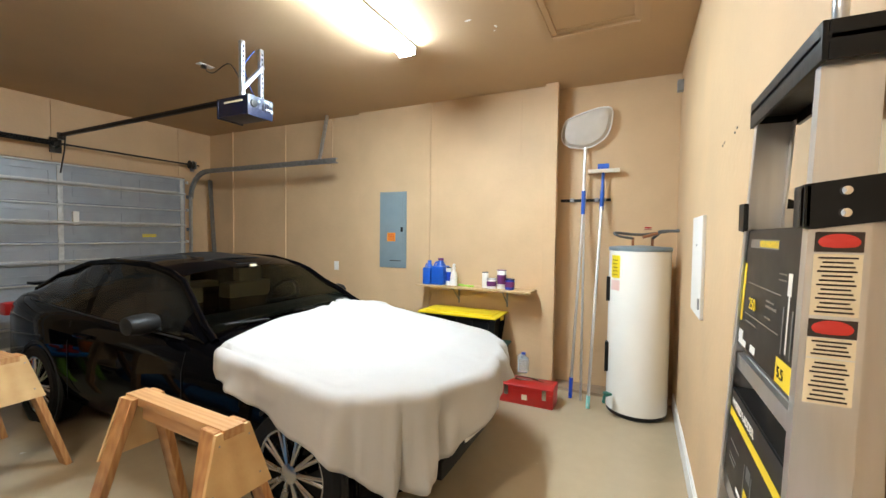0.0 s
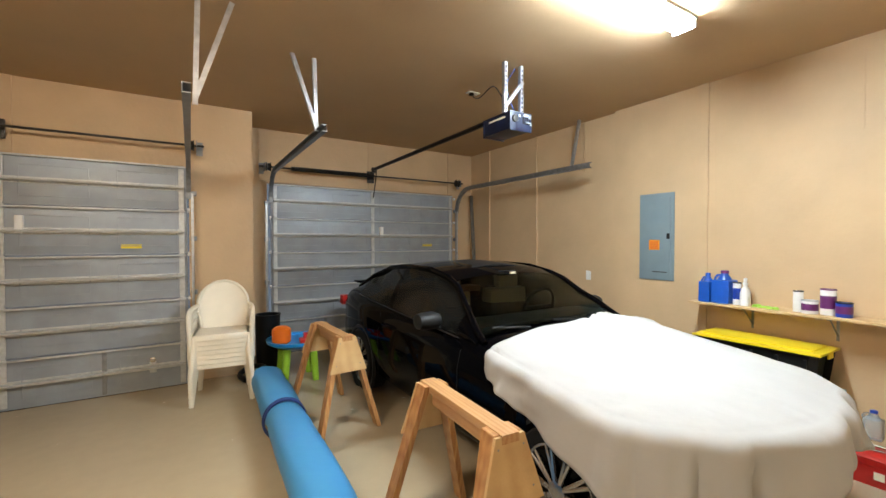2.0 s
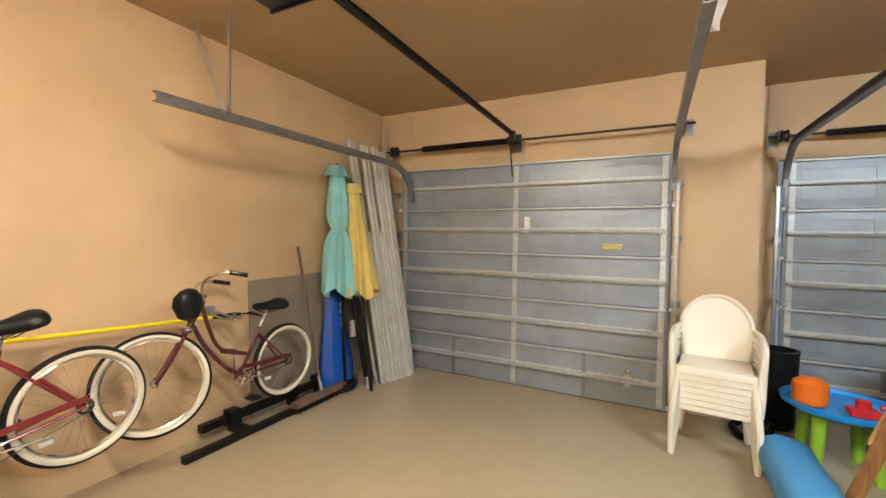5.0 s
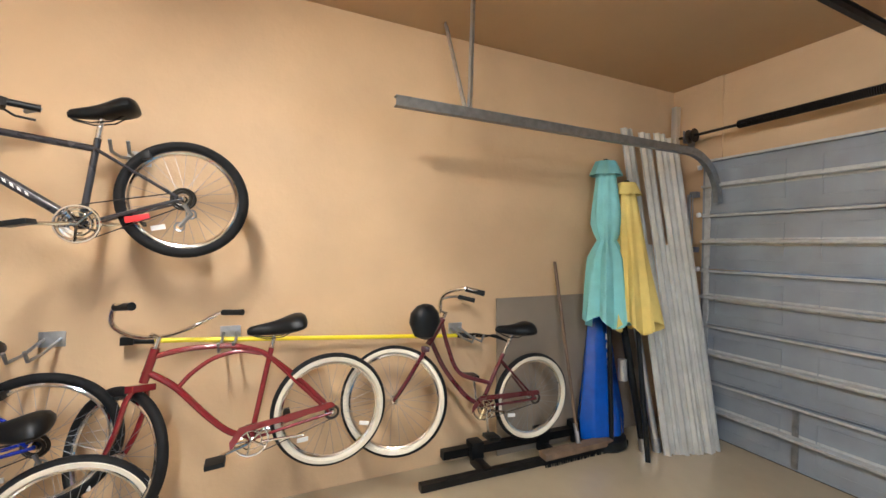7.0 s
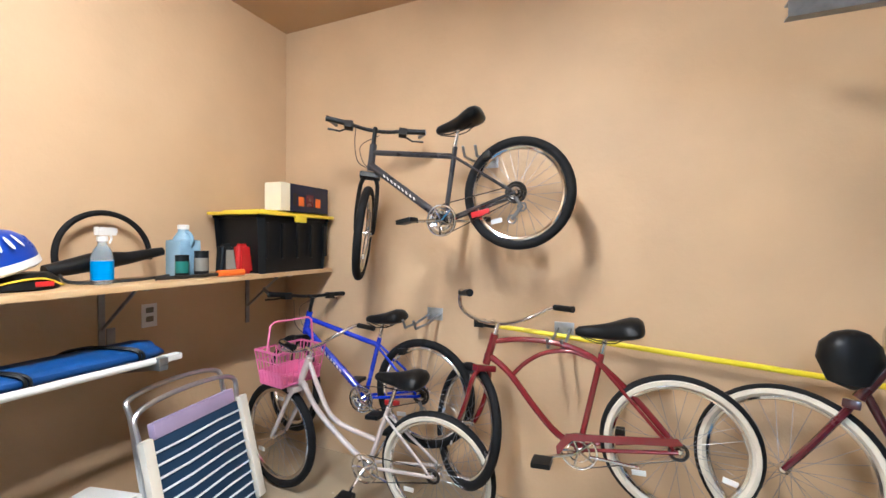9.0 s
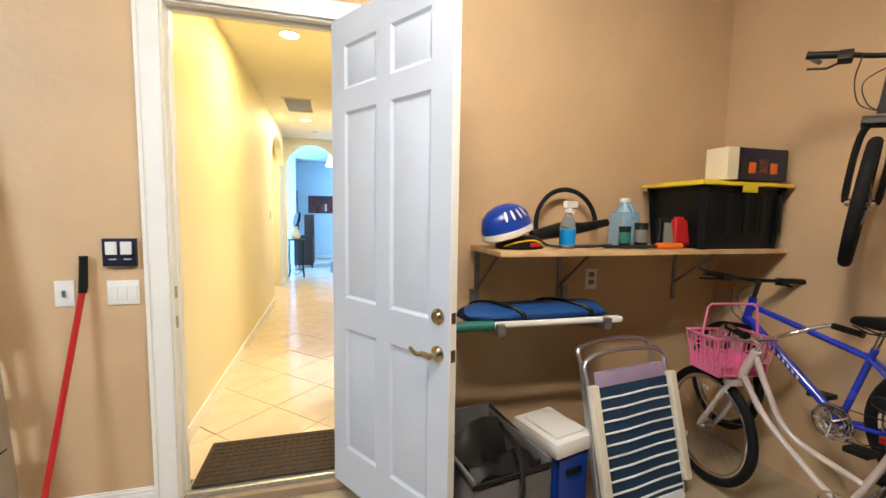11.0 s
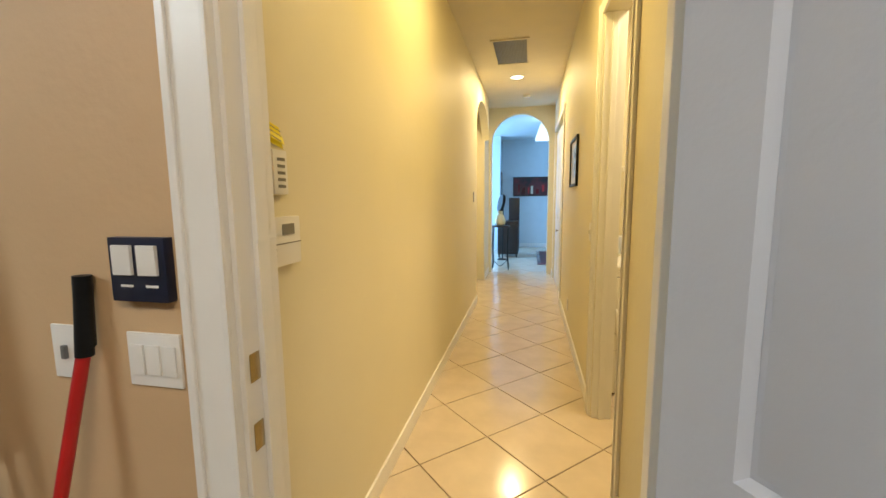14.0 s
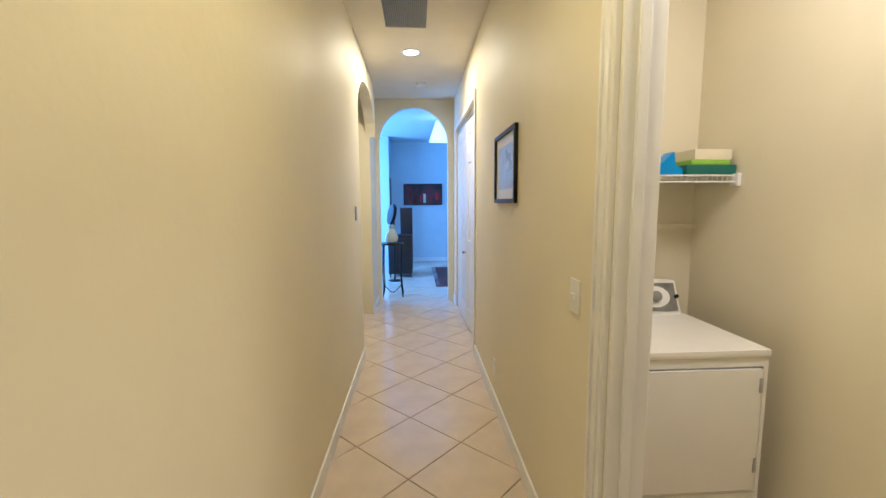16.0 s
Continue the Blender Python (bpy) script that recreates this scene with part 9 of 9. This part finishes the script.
# living room seen through the arch
hb_ = thing("highboy", "tall dark wooden cabinet in the living room", "cabinet")
bpart("lower_case", (0.73, -9.30, 0.15), (1.20, -8.88, 0.92), "darkwood", hb_, 0.01)
bpart("upper_case", (0.72, -9.60, 0.15), (0.97, -9.31, 1.46), "darkwood", hb_, 0.01)
bpart("door_panel", (0.75, -8.88, 0.22), (0.955, -8.87, 0.86), "darkwood", hb_, 0.006)
bpart("door_panel", (0.975, -8.88, 0.22), (1.18, -8.87, 0.86), "darkwood", hb_, 0.006)
for x in (0.75, 1.15):
    bpart("foot", (x, -8.93, HF), (x + 0.03, -8.90, 0.15), "darkwood", hb_, 0.004)
cn = thing("console_table", "small black iron console table holding a cream vase", "console table")
bpart("table_top", (0.85, -7.45, 0.905), (1.19, -7.15, 0.93), "darkwood", cn, 0.006)
for x in (0.88, 1.16):
    for y in (-7.42, -7.18):
        bm = bmesh.new()
        tube(bm, curve_pts([(x, y, 0.91), (x + 0.01, y, 0.5), (x, y, 0.25), (x + (0.02 if x > 1 else -0.02), y, HF)]), 0.010, 6)
        part("leg", bm, "blacksteel", cn)
bm = bmesh.new()
tube(bm, curve_pts([(0.88, -7.18, 0.28), (1.02, -7.18, 0.16), (1.16, -7.18, 0.28)]), 0.007, 6)
part("stretcher", bm, "blacksteel", cn)
bm = bmesh.new()
lathe(bm, [(0.06, 0), (0.095, 0.03), (0.108, 0.10), (0.07, 0.19), (0.042, 0.23), (0.055, 0.28), (0.035, 0.28), (0.02, 0.2)], (1.03, -7.29, 0.93), 24)
solid("vase", bm, "ceramic", "cream ceramic vase with a narrow neck on the console table", "vase")
fan = thing("floor_fan", "slim black pedestal fan with a round head beside the cabinet", "fan")
bm = bmesh.new()
lathe(bm, [(0.12, 0), (0.13, 0.01), (0.02, 0.03)], (1.06, -8.55, HF), 16)
part("base", bm, "blacksteel", fan)
bm = bmesh.new()
tube(bm, [(1.06, -8.55, 0.10), (1.06, -8.55, 1.22)], 0.014, 8)
part("post", bm, "blacksteel", fan)
bm = bmesh.new()
lathe(bm, [(0.02, 0), (0.19, 0.01), (0.20, 0.04), (0.19, 0.07), (0.02, 0.08)], (0, 0, 0), 30, pose(1.06, -8.55, 1.34, 0, 78, 20))
part("head", bm, "blacksteel", fan)
ptg = thing("painting", "wide dark red painting in a black frame on the pale wall", "painting")
bpart("frame", (-0.01, -11.098, 1.50), (0.95, -11.07, 2.03), "darkwood", ptg, 0.005)
bpart("canvas", (0.02, -11.07, 1.53), (0.92, -11.066, 2.00), "artred", ptg)
for k, (x, z, w, h_, mt) in enumerate(((0.40, 1.56, 0.06, 0.22, "paper"), (0.50, 1.58, 0.04, 0.16, "redpl"), (0.24, 1.57, 0.08, 0.12, "bikered"), (0.62, 1.55, 0.10, 0.20, "maroon"), (0.10, 1.62, 0.06, 0.18, "redpl"), (0.76, 1.60, 0.05, 0.22, "bikered"))):
    bpart("paint_stroke", (x, -11.066, z), (x + w, -11.0645, z + h_), mt, ptg)
p2_ = thing("painting", "narrow dark print on the side wall of the living room", "painting")
bpart("canvas", (1.235, -10.95, 1.25), (1.2495, -10.45, 2.15), "bikegrey", p2_, 0.003)
rg = thing("rug", "dark red patterned rug on the living room floor", "rug")
bpart("pile", (-1.20, -10.1, HF + 0.001), (0.30, -7.92, HF + 0.01), "maroon", rg, 0.002)
bpart("border", (-1.13, -10.03, HF + 0.0102), (0.23, -7.99, HF + 0.0118), "artred", rg)
pd = thing("pendant_lamp", "lit white glass pendant lamp hanging in the living room", "pendant lamp")
bm = bmesh.new()
prism(bm, [(-0.02, -8.0, 2.64), (0.39, -8.0, 2.64), (0.28, -8.0, 2.96), (0.10, -8.0, 2.98)], (0, -0.36, 0))
part("shade", bm, "glow_cool", pd)
bm = bmesh.new()
tube(bm, [(0.19, -8.18, 2.97), (0.19, -8.18, HH)], 0.008, 6)
part("stem", bm, "white", pd)

# floor tiles, laid on the diagonal, as parts of the hall floor
hall_floor = bpy.data.objects["floor_hall"]
TS, G = 0.4554, 0.006
tile_mesh = None
bm = bmesh.new()
box(bm, (-TS / 2 + G / 2, -TS / 2 + G / 2, -0.012), (TS / 2 - G / 2, TS / 2 - G / 2, 0.0), 0)
bmesh.ops.bevel(bm, geom=[e for e in bm.edges if all(v.co.z > -0.001 for v in e.verts)], offset=0.002, segments=1, affect="EDGES")
tile_mesh = mesh_of("tile", bm, "tile", smooth=False)
TX, TY = 0.369, -2.212
D = TS * math.sqrt(2)
rest = []
cands = []
for i in range(-30, 31):
    for j in range(-30, 31):
        x, y = TX + (i - j) * D / 2, TY + (i + j) * D / 2
        inside = (0.07 - D / 2 < x < 1.15 + D / 2 and -7.0 < y < -0.15 + D / 2 - 0.03) or (-1.0 < x < 0.07 and -3.1 < y < -0.4) or (-1.7 < x < 3.4 and -11.1 < y <= -7.0)
        if inside:
            cands.append((x, y))
cands.sort(key=lambda p: abs(p[1] + 1.5))
# pieces are cut where they meet the threshold
for k, (x, y) in enumerate(cands):
    if y + D / 2 > -0.13:
        bm = bmesh.new()
        r = (TS - G) / math.sqrt(2)
        pts = [(x - r, y), (x, y - r), (x + r, y), (x, y + r)]
        out = []
        for (ax_, ay), (bx_, by) in zip(pts, pts[1:] + pts[:1]):
            if ay <= -0.132:
                out.append((ax_, ay))
            if (ay <= -0.132) != (by <= -0.132):
                s = (-0.132 - ay) / (by - ay)
                out.append((ax_ + (bx_ - ax_) * s, -0.132))
        if len(out) < 3:
            continue
        prism(bm, [(px, py, HF - 0.012) for px, py in out], (0, 0, 0.012))
        part("tile", bm, "tile", hall_floor, smooth=False)
        continue
    t_ob = new("tile", tile_mesh)
    t_ob.parent = hall_floor
    t_ob.matrix_basis = pose(x, y, HF + 0.0006 * math.sin(k * 12.9898), 0, 0, 45)
